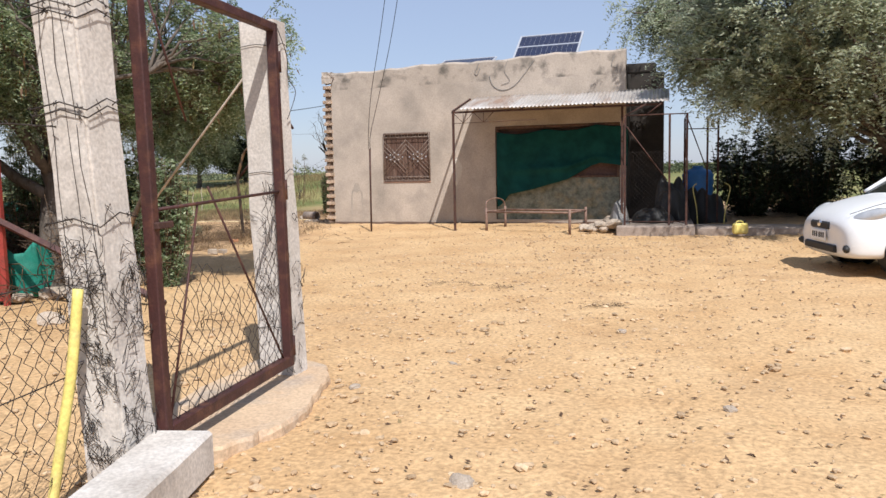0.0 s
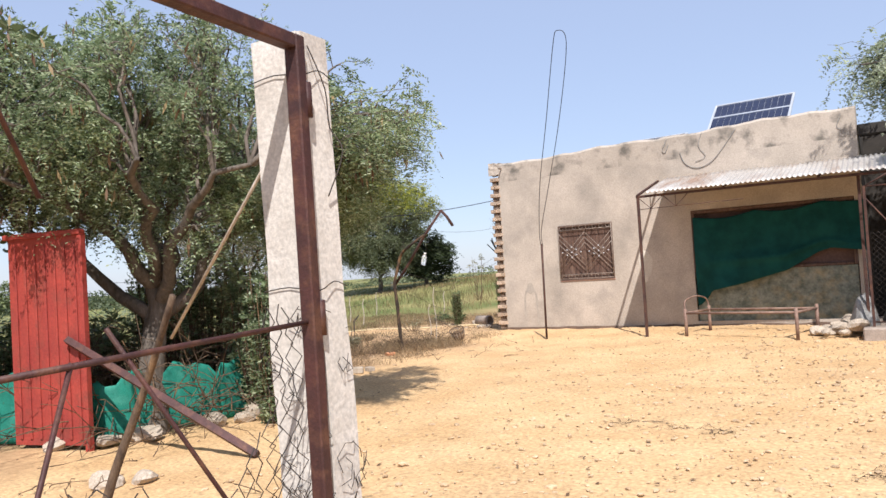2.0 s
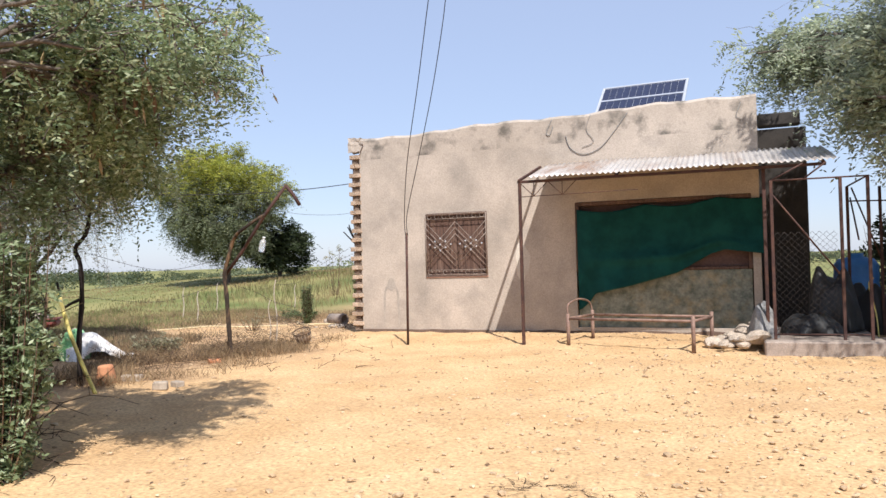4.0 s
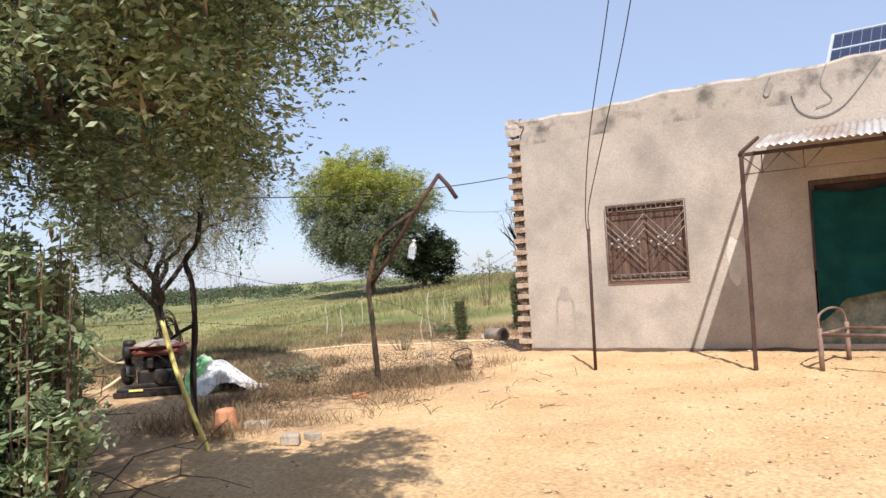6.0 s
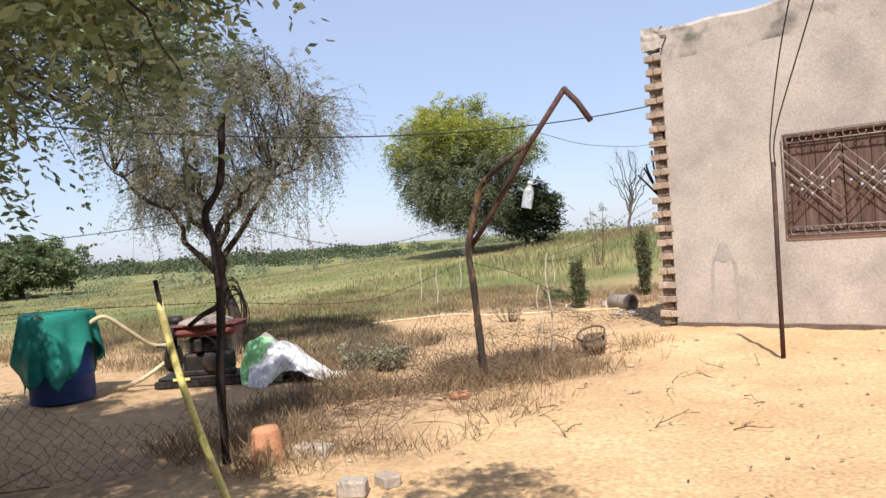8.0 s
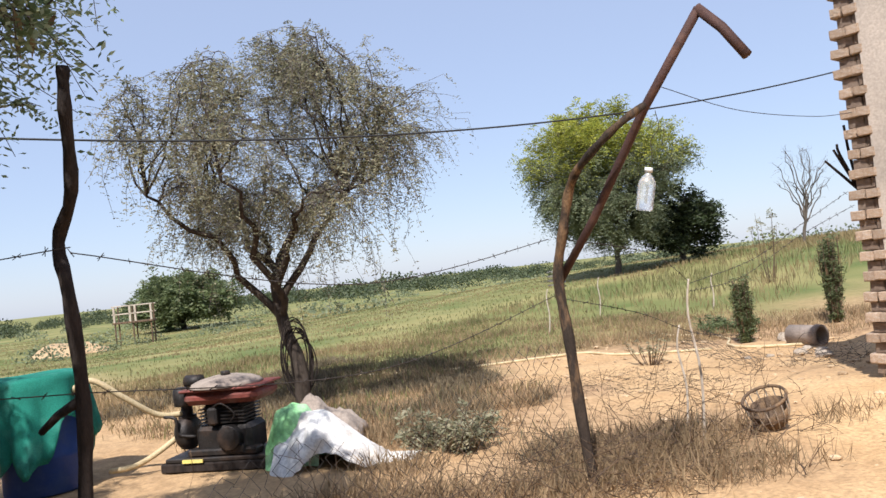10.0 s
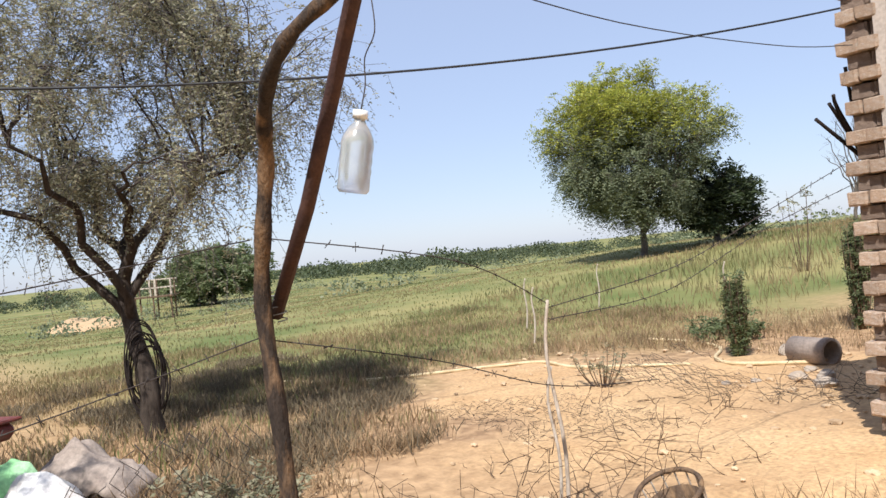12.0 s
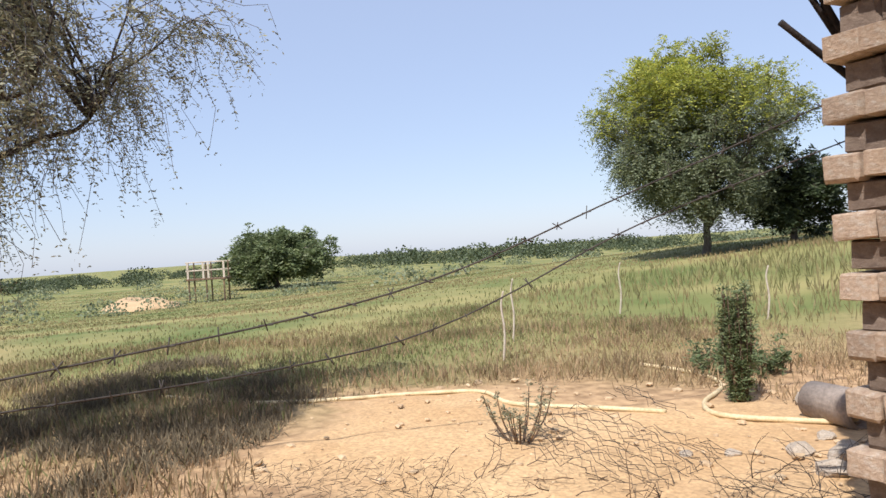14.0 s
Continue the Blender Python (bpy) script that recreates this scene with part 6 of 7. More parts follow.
draped("white_sack_sheet", "crumpled white plastic sheet thrown over rubble", "sheet", (-10.16, 13.22, gz(-10.1, 13.2)), 42, ((-0.36, 0.24), (-0.2, 0.40), (0.0, 0.40), (0.14, 0.30), (0.3, 0.16), (0.45, 0.05), (0.68, 0.02)), 0.42, M_TARP, 7)
draped("green_sack", "bright green plastic sack beside the pump engine", "sack", (-10.42, 13.06, gz(-10.3, 13.0)), 42, ((-0.16, 0.20), (-0.08, 0.40), (0.05, 0.45), (0.16, 0.43), (0.26, 0.30)), 0.26, M_GREENSACK, 9, 40, 30)
crumpled("dusty_sack", "dusty grey sack lying against the tree", "sack", (-10.72, 13.55, gz(-10.7, 13.5)), 45, 0.36, 0.26, (0.1, 0.34, 0.38, 0.36, 0.32, 0.26, 0.08), M_DUSTY, 11, 34, 26)

# leaning yellow pipe, bricks, basket
yp2 = part("yellow_pipe", tubes("yellow_pipe", [(smooth_pts([(-7.46, 10.46, 0.01), (-7.60, 10.44, 0.3), (-7.76, 10.42, 0.68), (-7.88, 10.41, 1.06)], 5), 0.02)], 8), M_YELLOW)
part("top_stick", tubes("top_stick", [([(-7.85, 10.41, 0.98), (-7.9, 10.41, 1.18)], 0.012)], 6), M_DARKSTAKE, yp2, "dark stick pushed into the pipe end")
tagged(yp2, "yellow plastic pipe leaning towards the field fence", "pipe")


def loose_brick(x, y, lx, ly, lz, turn, material, label):
    bm = bmesh.new()
    box(bm, -lx / 2, lx / 2, -ly / 2, ly / 2, 0, lz, bevel=0.012)
    for v in bm.verts:
        v.co += Vector((noise.noise(v.co * 20 + Vector((x, 0, 0))), noise.noise(v.co * 20 + Vector((0, y, 0))), 0)) * 0.012
    ob = part("loose_brick", bm, material)
    ob.matrix_world = pose(x, y, gz(x, y) - 0.006, 0, 0, turn)
    return tagged(ob, label, "brick", "loose bricks at the yard edge")


ob = part("clay_pot", lathe([(0.001, 0.0), (0.105, 0.0), (0.112, 0.02), (0.085, 0.19), (0.075, 0.215), (0.001, 0.225)], 22), M_ORANGE)
ob.matrix_world = pose(-7.92, 11.1, gz(-7.92, 11.1) - 0.004, 3, -2)
tagged(ob, "upturned orange clay pot on the dry ground", "pot")
loose_brick(-7.72, 11.28, 0.24, 0.12, 0.08, 20, M_STONE, "dusty grey brick beside the clay pot")
loose_brick(-8.0, 11.22, 0.22, 0.12, 0.07, -30, M_STONE, "dusty grey brick beside the clay pot")
loose_brick(-6.98, 10.86, 0.15, 0.11, 0.09, 30, M_STONE, "broken pale brick on the sand")
loose_brick(-6.92, 11.06, 0.13, 0.10, 0.07, -20, M_STONE, "broken pale brick on the sand")
loose_brick(-7.9, 13.05, 0.16, 0.1, 0.06, 50, M_ORANGE, "half-buried orange brick among weeds")

bk = thing("wire_basket", "old wire and cane basket standing tilted in the sand", "basket", pose(-7.74, 15.22, gz(-7.72, 15.2) + 0.035, 22, -12, 20) @ Matrix.Scale(0.9, 4))
part("rim", tubes("rim", [([(0.16 * math.cos(t), 0.16 * math.sin(t), 0.22) for t in np.linspace(0, 2 * math.pi, 30)], 0.012)], 6), M_STAKE, bk)
for k in range(16):
    a = k * math.pi / 8
    part("rib", tubes("rib", [(smooth_pts([(0.10 * math.cos(a), 0.10 * math.sin(a), 0.0), (0.145 * math.cos(a), 0.145 * math.sin(a), 0.1), (0.16 * math.cos(a), 0.16 * math.sin(a), 0.22)], 3), 0.005)], 4), M_PALEWOOD, bk)
part("weave", lathe([(0.001, 0.0), (0.10, 0.0), (0.135, 0.07), (0.15, 0.14), (0.146, 0.14), (0.13, 0.07), (0.095, 0.008), (0.001, 0.008)], 20), M_STAKE, bk)

# ---- sandy patch: hose, concrete pipe, planted bush, stones ----
hs = part("irrigation_hose", tubes("irrigation_hose", [(smooth_pts([(x, y, gz(x, y) + 0.014) for x, y in ((-14.2, 16.3), (-13.3, 16.75), (-12.75, 17.2), (-12.35, 18.0), (-11.9, 18.45), (-11.3, 18.35), (-10.75, 18.75), (-10.3, 18.95))], 6), 0.018)], 8), M_HOSE)
tagged(hs, "long cream irrigation hose snaking over the sand", "hose", "irrigation hoses")
hs = part("irrigation_hose", tubes("irrigation_hose", [(smooth_pts([(x, y, gz(x, y) + 0.014) for x, y in ((-11.9, 20.3), (-11.1, 20.25), (-10.6, 19.9), (-10.3, 19.35), (-9.95, 19.1), (-9.5, 19.35), (-9.2, 19.62))], 6), 0.019)], 8), M_HOSE)
tagged(hs, "long cream irrigation hose snaking over the sand", "hose", "irrigation hoses")
cp = part("concrete_pipe", lathe([(0.105, 0.0), (0.13, 0.0), (0.135, 0.06), (0.125, 0.08), (0.125, 0.42), (0.10, 0.42), (0.105, 0.0)], 24), M_DUSTY)
cp.matrix_world = pose(-9.17, 19.46, gz(-9.3, 19.45) + 0.11, 0, -90, -14)
tagged(cp, "short concrete pipe lying open towards the yard", "pipe")
for x, y, s in ((-9.75, 19.85, 0.12), (-9.2, 19.1, 0.06), (-9.0, 19.0, 0.06), (-8.9, 18.8, 0.08), (-9.1, 18.7, 0.07), (-8.75, 18.5, 0.1), (-9.3, 18.4, 0.05), (-9.45, 18.2, 0.04)):
    stone(x, y, gz(x, y) - 0.01, s, s, s * 0.85, "rubble stone beside the concrete pipe", "stones at the pipe")


def bush(name, label, x, y, rx, h, n, material, seed, leaf=0.03, group="", twig=M_STAKE, low=0.0):
    """A bush of upright stems and small leaves."""
    nr, rr = np.random.default_rng(seed), random.Random(seed)
    t_ = thing(name, label, "bush", pose(x, y, gz(x, y)), group)
    lines = []
    P, D = [], []
    for _ in range(max(5, n // 14)):
        a = rr.uniform(0, 2 * math.pi)
        e = Vector((math.cos(a) * rx * rr.uniform(0.2, 1), math.sin(a) * rx * rr.uniform(0.2, 1), h * rr.uniform(0.55, 1)))
        pts = smooth_pts([(e.x * 0.3, e.y * 0.3, -0.02), (e.x * 0.8, e.y * 0.8, e.z * 0.5), e], 4)
        lines.append((pts, [0.008 - 0.0006 * i for i in range(9)]))
        for _ in range(14):
            p = rr.choice(pts[1:])
            if p.z > low * h:
                P.append(tuple(p))
                D.append((rr.gauss(0, 1), rr.gauss(0, 1), rr.gauss(0.2, 0.7)))
    part("stem", tubes("stem", lines, 4), twig, t_)
    if P:
        part("foliage", quads("foliage", *sprays(nr, np.array(P), np.array(D), leaf, 4, leaf * 4, 0.3)), material, t_)
    return t_


bush("planted_bush", "upright green bush planted in the sand", -10.18, 19.6, 0.13, 0.84, 1300, M_LEAF_BUSH, 31, 0.017)
bush("climbing_bush", "leafy green bush near the house side", -9.85, 21.6, 0.16, 1.25, 900, M_LEAF_BUSH, 32, 0.022)
bush("tuft_bush", "small dry tuft in its hollow of sand", -10.40, 17.75, 0.28, 0.34, 200, M_LEAF_GREY, 33, 0.014, low=0.3)
bush("low_green_bush", "low grey-green weed on the sand edge", -9.6, 13.9, 0.5, 0.26, 420, M_LEAF_GREY, 34, 0.022)
bush("low_green_bush", "low grey-green weed on the sand edge", -11.0, 20.6, 0.5, 0.25, 300, M_LEAF_BUSH, 35, 0.03)
for x, y, r_, h_, sd in ((-6.2, 8.15, 0.36, 1.6, 36), (-5.62, 7.75, 0.34, 1.55, 66), (-7.35, 8.6, 0.4, 1.8, 67), (-8.3, 8.7, 0.5, 1.9, 68)):
    bush("yard_bush", "leafy bush under the pod tree at the yard edge", x, y, r_, h_, 1500, M_LEAF_POD, sd, 0.03, "bushes under the pod tree")
bush("stub_sapling", "young tree with dry leafy top in the field", -13.6, 27.5, 0.45, 1.75, 160, M_LEAF_GREY, 37, 0.04, low=0.7)
brush("thorn_heap", "low heap of dry thorn twigs by the fence", (-8.7, 15.9), 0.7, 0.6, 0.12, 45, M_STAKE, 5, 0.0035)
brush("thorn_heap", "low heap of dry thorn twigs by the fence", (-9.4, 17.0), 0.6, 0.6, 0.10, 30, M_STAKE, 6, 0.0035)
brush("wire_tangle", "dark heap of crumpled fence wire by the house corner", (-8.55, 18.1), 0.35, 0.4, 0.26, 70, M_WIRE, 12, 0.0025, category="wire")
brush("twig_litter", "thin dry twigs scattered on the sand", (-6.6, 13.6), 1.1, 1.4, 0.03, 26, M_STAKE, 7, 0.005)
brush("dead_weeds", "brittle dead weeds standing along the fence", (-8.1, 12.9), 0.6, 1.6, 0.42, 240, M_STAKE, 8, 0.003)
brush("dead_weeds", "brittle dead weeds standing along the fence", (-7.95, 14.4), 0.5, 0.9, 0.36, 150, M_STAKE, 9, 0.003)

stub = thing("pruned_tree", "pruned dark tree with cut stubs behind the house corner", "tree", pose(-7.83, 17.62, 0.05))
part("trunk", tubes("trunk", [(smooth_pts([(0.03, 0, -0.1), (0.02, 0, 0.6), (0.0, -0.04, 1.2), (-0.02, -0.12, 1.62)], 4), [0.034 - 0.0008 * i for i in range(13)])], 8), M_DARKSTAKE, stub)
for tip, midp in (((-0.15, -0.46, 1.86), (-0.09, -0.3, 1.73)), ((-0.10, -0.38, 1.95), (-0.07, -0.27, 1.80)), ((-0.06, -0.40, 1.99), (-0.07, -0.33, 1.9)), ((-0.03, -0.28, 2.16), (-0.04, -0.2, 1.9)), ((0.02, -0.1, 2.02), (0.0, -0.08, 1.8))):
    part("branch_stub", tubes("branch_stub", [(smooth_pts([(-0.02, -0.12, 1.58), midp, tip], 4), [0.0155 - 0.0007 * i + 0.0015 * (i == 8) for i in range(9)])], 7), M_DARKSTAKE, stub)

# ---- far stand in the field ----
fs_ = thing("wooden_platform", "small wooden watch platform on legs in the field", "platform", pose(-47.8, 25.1, gz(-47.8, 25.1), 0, 0, 60) @ Matrix.Scale(1.22, 4))
for x in (-0.75, 0, 0.75):
    for y in (-0.4, 0.4):
        part("leg", boxes((x - 0.03, x + 0.03, y - 0.03, y + 0.03, -0.1, 1.75), bevel=0.01), M_STAKE, fs_)
part("deck", boxes((-0.85, 0.85, -0.48, 0.48, 0.95, 1.03), bevel=0.01), M_STAKE, fs_)
for y in (-0.44, 0.44):
    for z in (1.35, 1.7):
        part("rail", boxes((-0.85, 0.85, y - 0.03, y + 0.03, z, z + 0.05), bevel=0.008), M_PALEWOOD, fs_)
for i in (0, 3, 4, 7):
    part("slat", boxes((-0.8 + i * 0.22, -0.72 + i * 0.22, -0.47, -0.45, 1.03, 1.72)), M_PALEWOOD, fs_)
heap("sand_mound", "low mound of dug pale sand in the field", "mound", (-47.5, 21.6, gz(-47.5, 21.6) - 0.02), 2.4, 1.8, 0.6, mat("dug_sand", (0.50, 0.34, 0.19), (0.42, 0.28, 0.15), 2.0), 13, 20, 0.3, 2.0)


# ---- white hatchback ----
def loft(stations, sect):
    """Skin a row of cross-sections; each station gives the section its numbers."""
    vs, fs = [], []
    for st_ in stations:
        ring = sect(*st_)
        vs += ring
    n = len(ring)
    for i in range(len(stations) - 1):
        for k in range(n):
            fs.append((i * n + k, i * n + (k + 1) % n, i * n + n + (k + 1) % n, i * n + n + k))
    fs.append(tuple(range(n - 1, -1, -1)))
    fs.append(tuple(range(len(vs) - n, len(vs))))
    return mesh_data("loft", vs, fs, True)


def body_section(x, w, zb, zs, zt):
    half = [(0.0, zt), (w * 0.45, zt - 0.006), (w * 0.78, zt - 0.035), (w * 0.93, zs), (w * 0.985, zs - 0.10), (w, (zb + zs) / 2), (w * 0.98, zb + 0.08), (w * 0.92, zb)]
    return [(x - 0.10 * (y / 0.85) ** 4 * (1 if x > -0.5 else 0), y, z) for y, z in half] + [(x - 0.10 * (y / 0.85) ** 4 * (1 if x > -0.5 else 0), -y, z) for y, z in reversed(half[1:])]


car = thing("hatchback_car", "white dusty hatchback car parked beside the trees", "car", pose(1.80, 10.08, gz(1.7, 10), 0, 0, 191.5) @ Matrix.Diagonal((0.95, 0.97, 0.95, 1)))
body = [(0.0, 0.62, 0.26, 0.50, 0.60), (-0.03, 0.70, 0.21, 0.56, 0.66), (-0.10, 0.77, 0.19, 0.62, 0.74), (-0.25, 0.81, 0.19, 0.70, 0.82), (-0.45, 0.83, 0.19, 0.77, 0.885), (-0.75, 0.84, 0.19, 0.83, 0.95), (-1.1, 0.845, 0.19, 0.88, 1.0), (-2.0, 0.845, 0.19, 0.92, 1.01), (-3.2, 0.84, 0.19, 0.95, 1.01), (-3.6, 0.80, 0.25, 0.92, 1.0), (-3.75, 0.70, 0.32, 0.8, 0.9)]
cb = part("body", loft(body, body_section), M_CARPAINT, car)
sb = cb.modifiers.new("smooth", "SUBSURF")
sb.levels = sb.render_levels = 2


def cabin_section(x, w, z0, z1, wt):
    return [(x, y, z) for y, z in ((w, z0), (w * 0.97, z0 + (z1 - z0) * 0.4), (wt, z1 - 0.02), (wt * 0.8, z1), (-wt * 0.8, z1), (-wt, z1 - 0.02), (-w * 0.97, z0 + (z1 - z0) * 0.4), (-w, z0))]


part("glasshouse", loft([(-0.86, 0.72, 0.93, 0.955, 0.70), (-1.25, 0.775, 0.94, 1.19, 0.66), (-1.72, 0.78, 0.94, 1.455, 0.59), (-2.5, 0.78, 0.94, 1.49, 0.585), (-3.2, 0.76, 0.94, 1.46, 0.57), (-3.62, 0.72, 0.94, 1.02, 0.6)], cabin_section), M_GLASS, car, "tinted windows")
part("roof_panel", loft([(-1.70, 0.0, 1.455, 1.468, 0.60), (-2.1, 0.0, 1.47, 1.505, 0.60), (-2.8, 0.0, 1.47, 1.505, 0.59), (-3.3, 0.0, 1.43, 1.46, 0.57)], lambda x, w, z0, z1, wt: [(x, wt, z0), (x, wt * 0.8, z1), (x, -wt * 0.8, z1), (x, -wt, z0)]), M_CARPAINT, car)
for s in (-1, 1):
    part("pillar", tubes("pillar", [(smooth_pts([(-0.88, s * 0.735, 0.95), (-1.3, s * 0.70, 1.22), (-1.74, s * 0.615, 1.46)], 5), 0.032)], 6), M_CARPAINT, car)
    part("pillar", tubes("pillar", [([(-2.1, s * 0.79, 0.95), (-2.2, s * 0.6, 1.48)], 0.035)], 6), M_BLACKPL, car)
    hl = bmesh.new()
    bmesh.ops.create_uvsphere(hl, u_segments=20, v_segments=12, radius=1.0, matrix=Matrix.Translation((-0.30, s * 0.655, 0.715)) @ Euler((radians(s * -32), radians(20), radians(s * -38))).to_matrix().to_4x4() @ Matrix.Diagonal((0.235, 0.085, 0.075, 1)))
    lampo = part("headlight", hl, M_LAMPGLASS, car, "clear swept-back headlight", True)
    part("mirror", boxes((-1.22, -1.08, s * 0.92 - 0.08, s * 0.92 + 0.08, 0.95, 1.06), bevel=0.03), M_CARPAINT, car)
    fg = bmesh.new()
    bmesh.ops.create_uvsphere(fg, u_segments=16, v_segments=8, radius=1.0, matrix=Matrix.Translation((-0.085, s * 0.60, 0.335)) @ Euler((0, 0, radians(s * -30))).to_matrix().to_4x4() @ Matrix.Diagonal((0.05, 0.125, 0.055, 1)))
    part("fog_recess", fg, M_BLACKPL, car, "", True)
    for x in (-0.76, -3.2):
        w = lathe([(0.20, -0.095), (0.275, -0.095), (0.292, -0.07), (0.292, 0.07), (0.275, 0.095), (0.2, 0.095), (0.19, 0.06), (0.19, -0.06), (0.20, -0.095)], 36, pose(x, s * 0.765, 0.292, -90 * s))
        ar = part("wheel_arch", lathe([(0.001, 0.0), (0.335, 0.0), (0.345, -0.012), (0.345, -0.25)], 30, pose(x, s * 0.842, 0.31, -90 * s)), M_BLACKPL, car)
        ty = part("wheel", w, M_TYRE, car, "dusty black tyre", False)
        part("rim", lathe([(0.001, 0.02), (0.19, 0.02), (0.2, 0.085), (0.193, 0.088), (0.175, 0.04), (0.001, 0.035)], 30, pose(x, s * 0.765, 0.292, -90 * s)), M_BLACKPL, ty)
        for k in range(7):
            a = k * 2 * math.pi / 7
            sp = boxes((0.03, 0.186, -0.021, 0.021, 0.05, 0.085), bevel=0.006)
            bmesh.ops.transform(sp, matrix=pose(x, s * 0.765, 0.292, -90 * s) @ pose(0, 0, 0, 0, 0, math.degrees(a)), verts=sp.verts)
            part("spoke", sp, M_ALLOY, ty)
        part("hub", lathe([(0.001, 0.095), (0.04, 0.092), (0.05, 0.08), (0.05, 0.05)], 16, pose(x, s * 0.765, 0.292, -90 * s)), M_ALLOY, ty)
part("grille", boxes((-0.06, 0.006, -0.27, 0.27, 0.535, 0.63), bevel=0.02), M_BLACKPL, car, "dark upper grille slot")
part("lower_intake", boxes((-0.06, 0.006, -0.44, 0.44, 0.27, 0.36), bevel=0.015), M_BLACKPL, car, "dark lower air intake")
em = bmesh.new()
bmesh.ops.create_uvsphere(em, u_segments=18, v_segments=10, radius=1.0, matrix=Matrix.Translation((-0.002, 0, 0.60)) @ Matrix.Diagonal((0.015, 0.068, 0.045, 1)))
part("emblem", em, M_CHROME, car, "plain chrome oval emblem", True)
pl = part("number_plate", boxes((0.0, 0.014, -0.21, 0.21, 0.395, 0.525), bevel=0.004), M_PLATE, car, "white number plate with dark bars")
for k in range(6):
    y0 = -0.17 + 0.058 * k + (0.02 if k > 2 else 0)
    part("plate_bar", boxes((0.0142, 0.0165, y0, y0 + 0.036, 0.43, 0.495)), M_INK, pl)
part("bonnet_seam", tubes("bonnet_seam", [(smooth_pts([(-0.12, 0.56, 0.742), (-0.45, 0.66, 0.867), (-0.82, 0.70, 0.938)], 5), 0.004)], 4), M_BLACKPL, car)
part("door_seam", tubes("door_seam", [(smooth_pts([(-1.15, 0.838, 0.86), (-1.2, 0.848, 0.55), (-1.22, 0.845, 0.28)], 5), 0.004)], 4), M_BLACKPL, car)

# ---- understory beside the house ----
# leaf colour taken near black, with the acacia's shade in it
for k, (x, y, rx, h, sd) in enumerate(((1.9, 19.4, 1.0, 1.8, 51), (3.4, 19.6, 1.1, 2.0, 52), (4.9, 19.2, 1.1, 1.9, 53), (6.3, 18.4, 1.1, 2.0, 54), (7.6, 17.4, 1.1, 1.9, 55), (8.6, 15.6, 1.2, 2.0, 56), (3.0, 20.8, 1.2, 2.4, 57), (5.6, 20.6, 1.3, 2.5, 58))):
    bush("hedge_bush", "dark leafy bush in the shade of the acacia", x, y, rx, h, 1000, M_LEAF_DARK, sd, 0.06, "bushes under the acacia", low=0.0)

for x, y, rx, h, sd in ((-9.0, 8.6, 0.9, 1.9, 71), (-9.9, 7.5, 1.0, 2.1, 72), (-9.3, 6.3, 0.9, 1.7, 73), (-10.5, 8.9, 0.9, 1.9, 74)):
    bush("thicket_bush", "low dark green thicket behind the green net", x, y, rx, 0.5 * h, 900, M_LEAF_BUSH, sd, 0.05, "bushes behind the net")

# ---- grass, weeds, far greenery ----
def blades(name, label, P, H, W, material, seed, lean=0.35, category="grass"):
    """Upright blades at the points P with heights H and half-widths W, joined as stuff."""
    nr = np.random.default_rng(seed)
    n = len(P)
    up = unit(np.stack([nr.normal(0, lean, n), nr.normal(0, lean, n), np.ones(n)], 1))
    side = unit(np.cross(up, np.stack([nr.normal(0, 1, n), nr.normal(0, 1, n), nr.normal(0, 0.2, n)], 1)))
    H, W = H[:, None], W[:, None]
    ob = part(name, quads(name, P + up * H * 0.46, up * H * 0.5, side * W), material)
    return tagged(ob, label, category, kind="stuff")


def outside(x, y):
    return yard_edge(y) - x


def tufts(seed, x, y, per, spread):
    nr = np.random.default_rng(seed)
    x = np.repeat(x, per) + nr.normal(0, 1, len(x) * per) * np.repeat(spread, per)
    y = np.repeat(y, per) + nr.normal(0, 1, len(y) * per) * np.repeat(spread, per)
    return x, y


nr = np.random.default_rng(40)
# dry weeds by the fence
x, y = nr.uniform(-10.5, -6.9, 9000), nr.uniform(10.8, 17.2, 9000)
d = outside(x, y) + nr.normal(0, 0.25, 9000)
lump = np.sin(x * 2.3 + 1.1) * np.sin(y * 1.9) + 0.5 * np.sin(x * 5.1 - y * 4.3)
keep = (d > 0.05) & (sandy_patch(x, y) < 0.25) & (lump > 0.0) & ~((x < -9.3) & (y < 13.2)) & (np.hypot(x + 8.2, y - 11) > 0.2)
x, y = x[keep], y[keep]
tx, ty_ = tufts(41, x, y, 7, np.full(len(x), 0.05))
P = np.stack([tx, ty_, ground_z(tx, ty_)], 1)
blades("dry_weeds", "brittle straw-brown weeds along the yard edge", P, nr.uniform(0.05, 0.27, len(P)) * (0.7 + 0.3 * nr.random(len(P))), np.full(len(P), 0.0035), M_DRYGRASS, 42, 0.5, "weeds")
# brown and olive grass beyond the fence
x, y = nr.uniform(-19, -9.2, 12000), nr.uniform(12.8, 23, 12000)
keep = (sandy_patch(x, y) < 0.12 + 0.2 * nr.random(len(x))) & ~((x > -11.6) & (y < 13.9))
x, y = x[keep], y[keep]
tx, ty_ = tufts(43, x, y, 6, np.full(len(x), 0.07))
P = np.stack([tx, ty_, ground_z(tx, ty_)], 1)
patchy = np.sin(P[:, 0] * 1.3 + 0.7) * np.sin(P[:, 1] * 1.1 + 2) + 0.6 * np.sin(P[:, 0] * 2.9 - P[:, 1] * 2.3)
thick = nr.random(len(P)) < 0.35 + 0.5 * (patchy > 0)
P, patchy = P[thick], patchy[thick]
hh = nr.uniform(0.04, 0.12, len(P)) + 0.09 * nr.random(len(P)) * (patchy > 0.1)
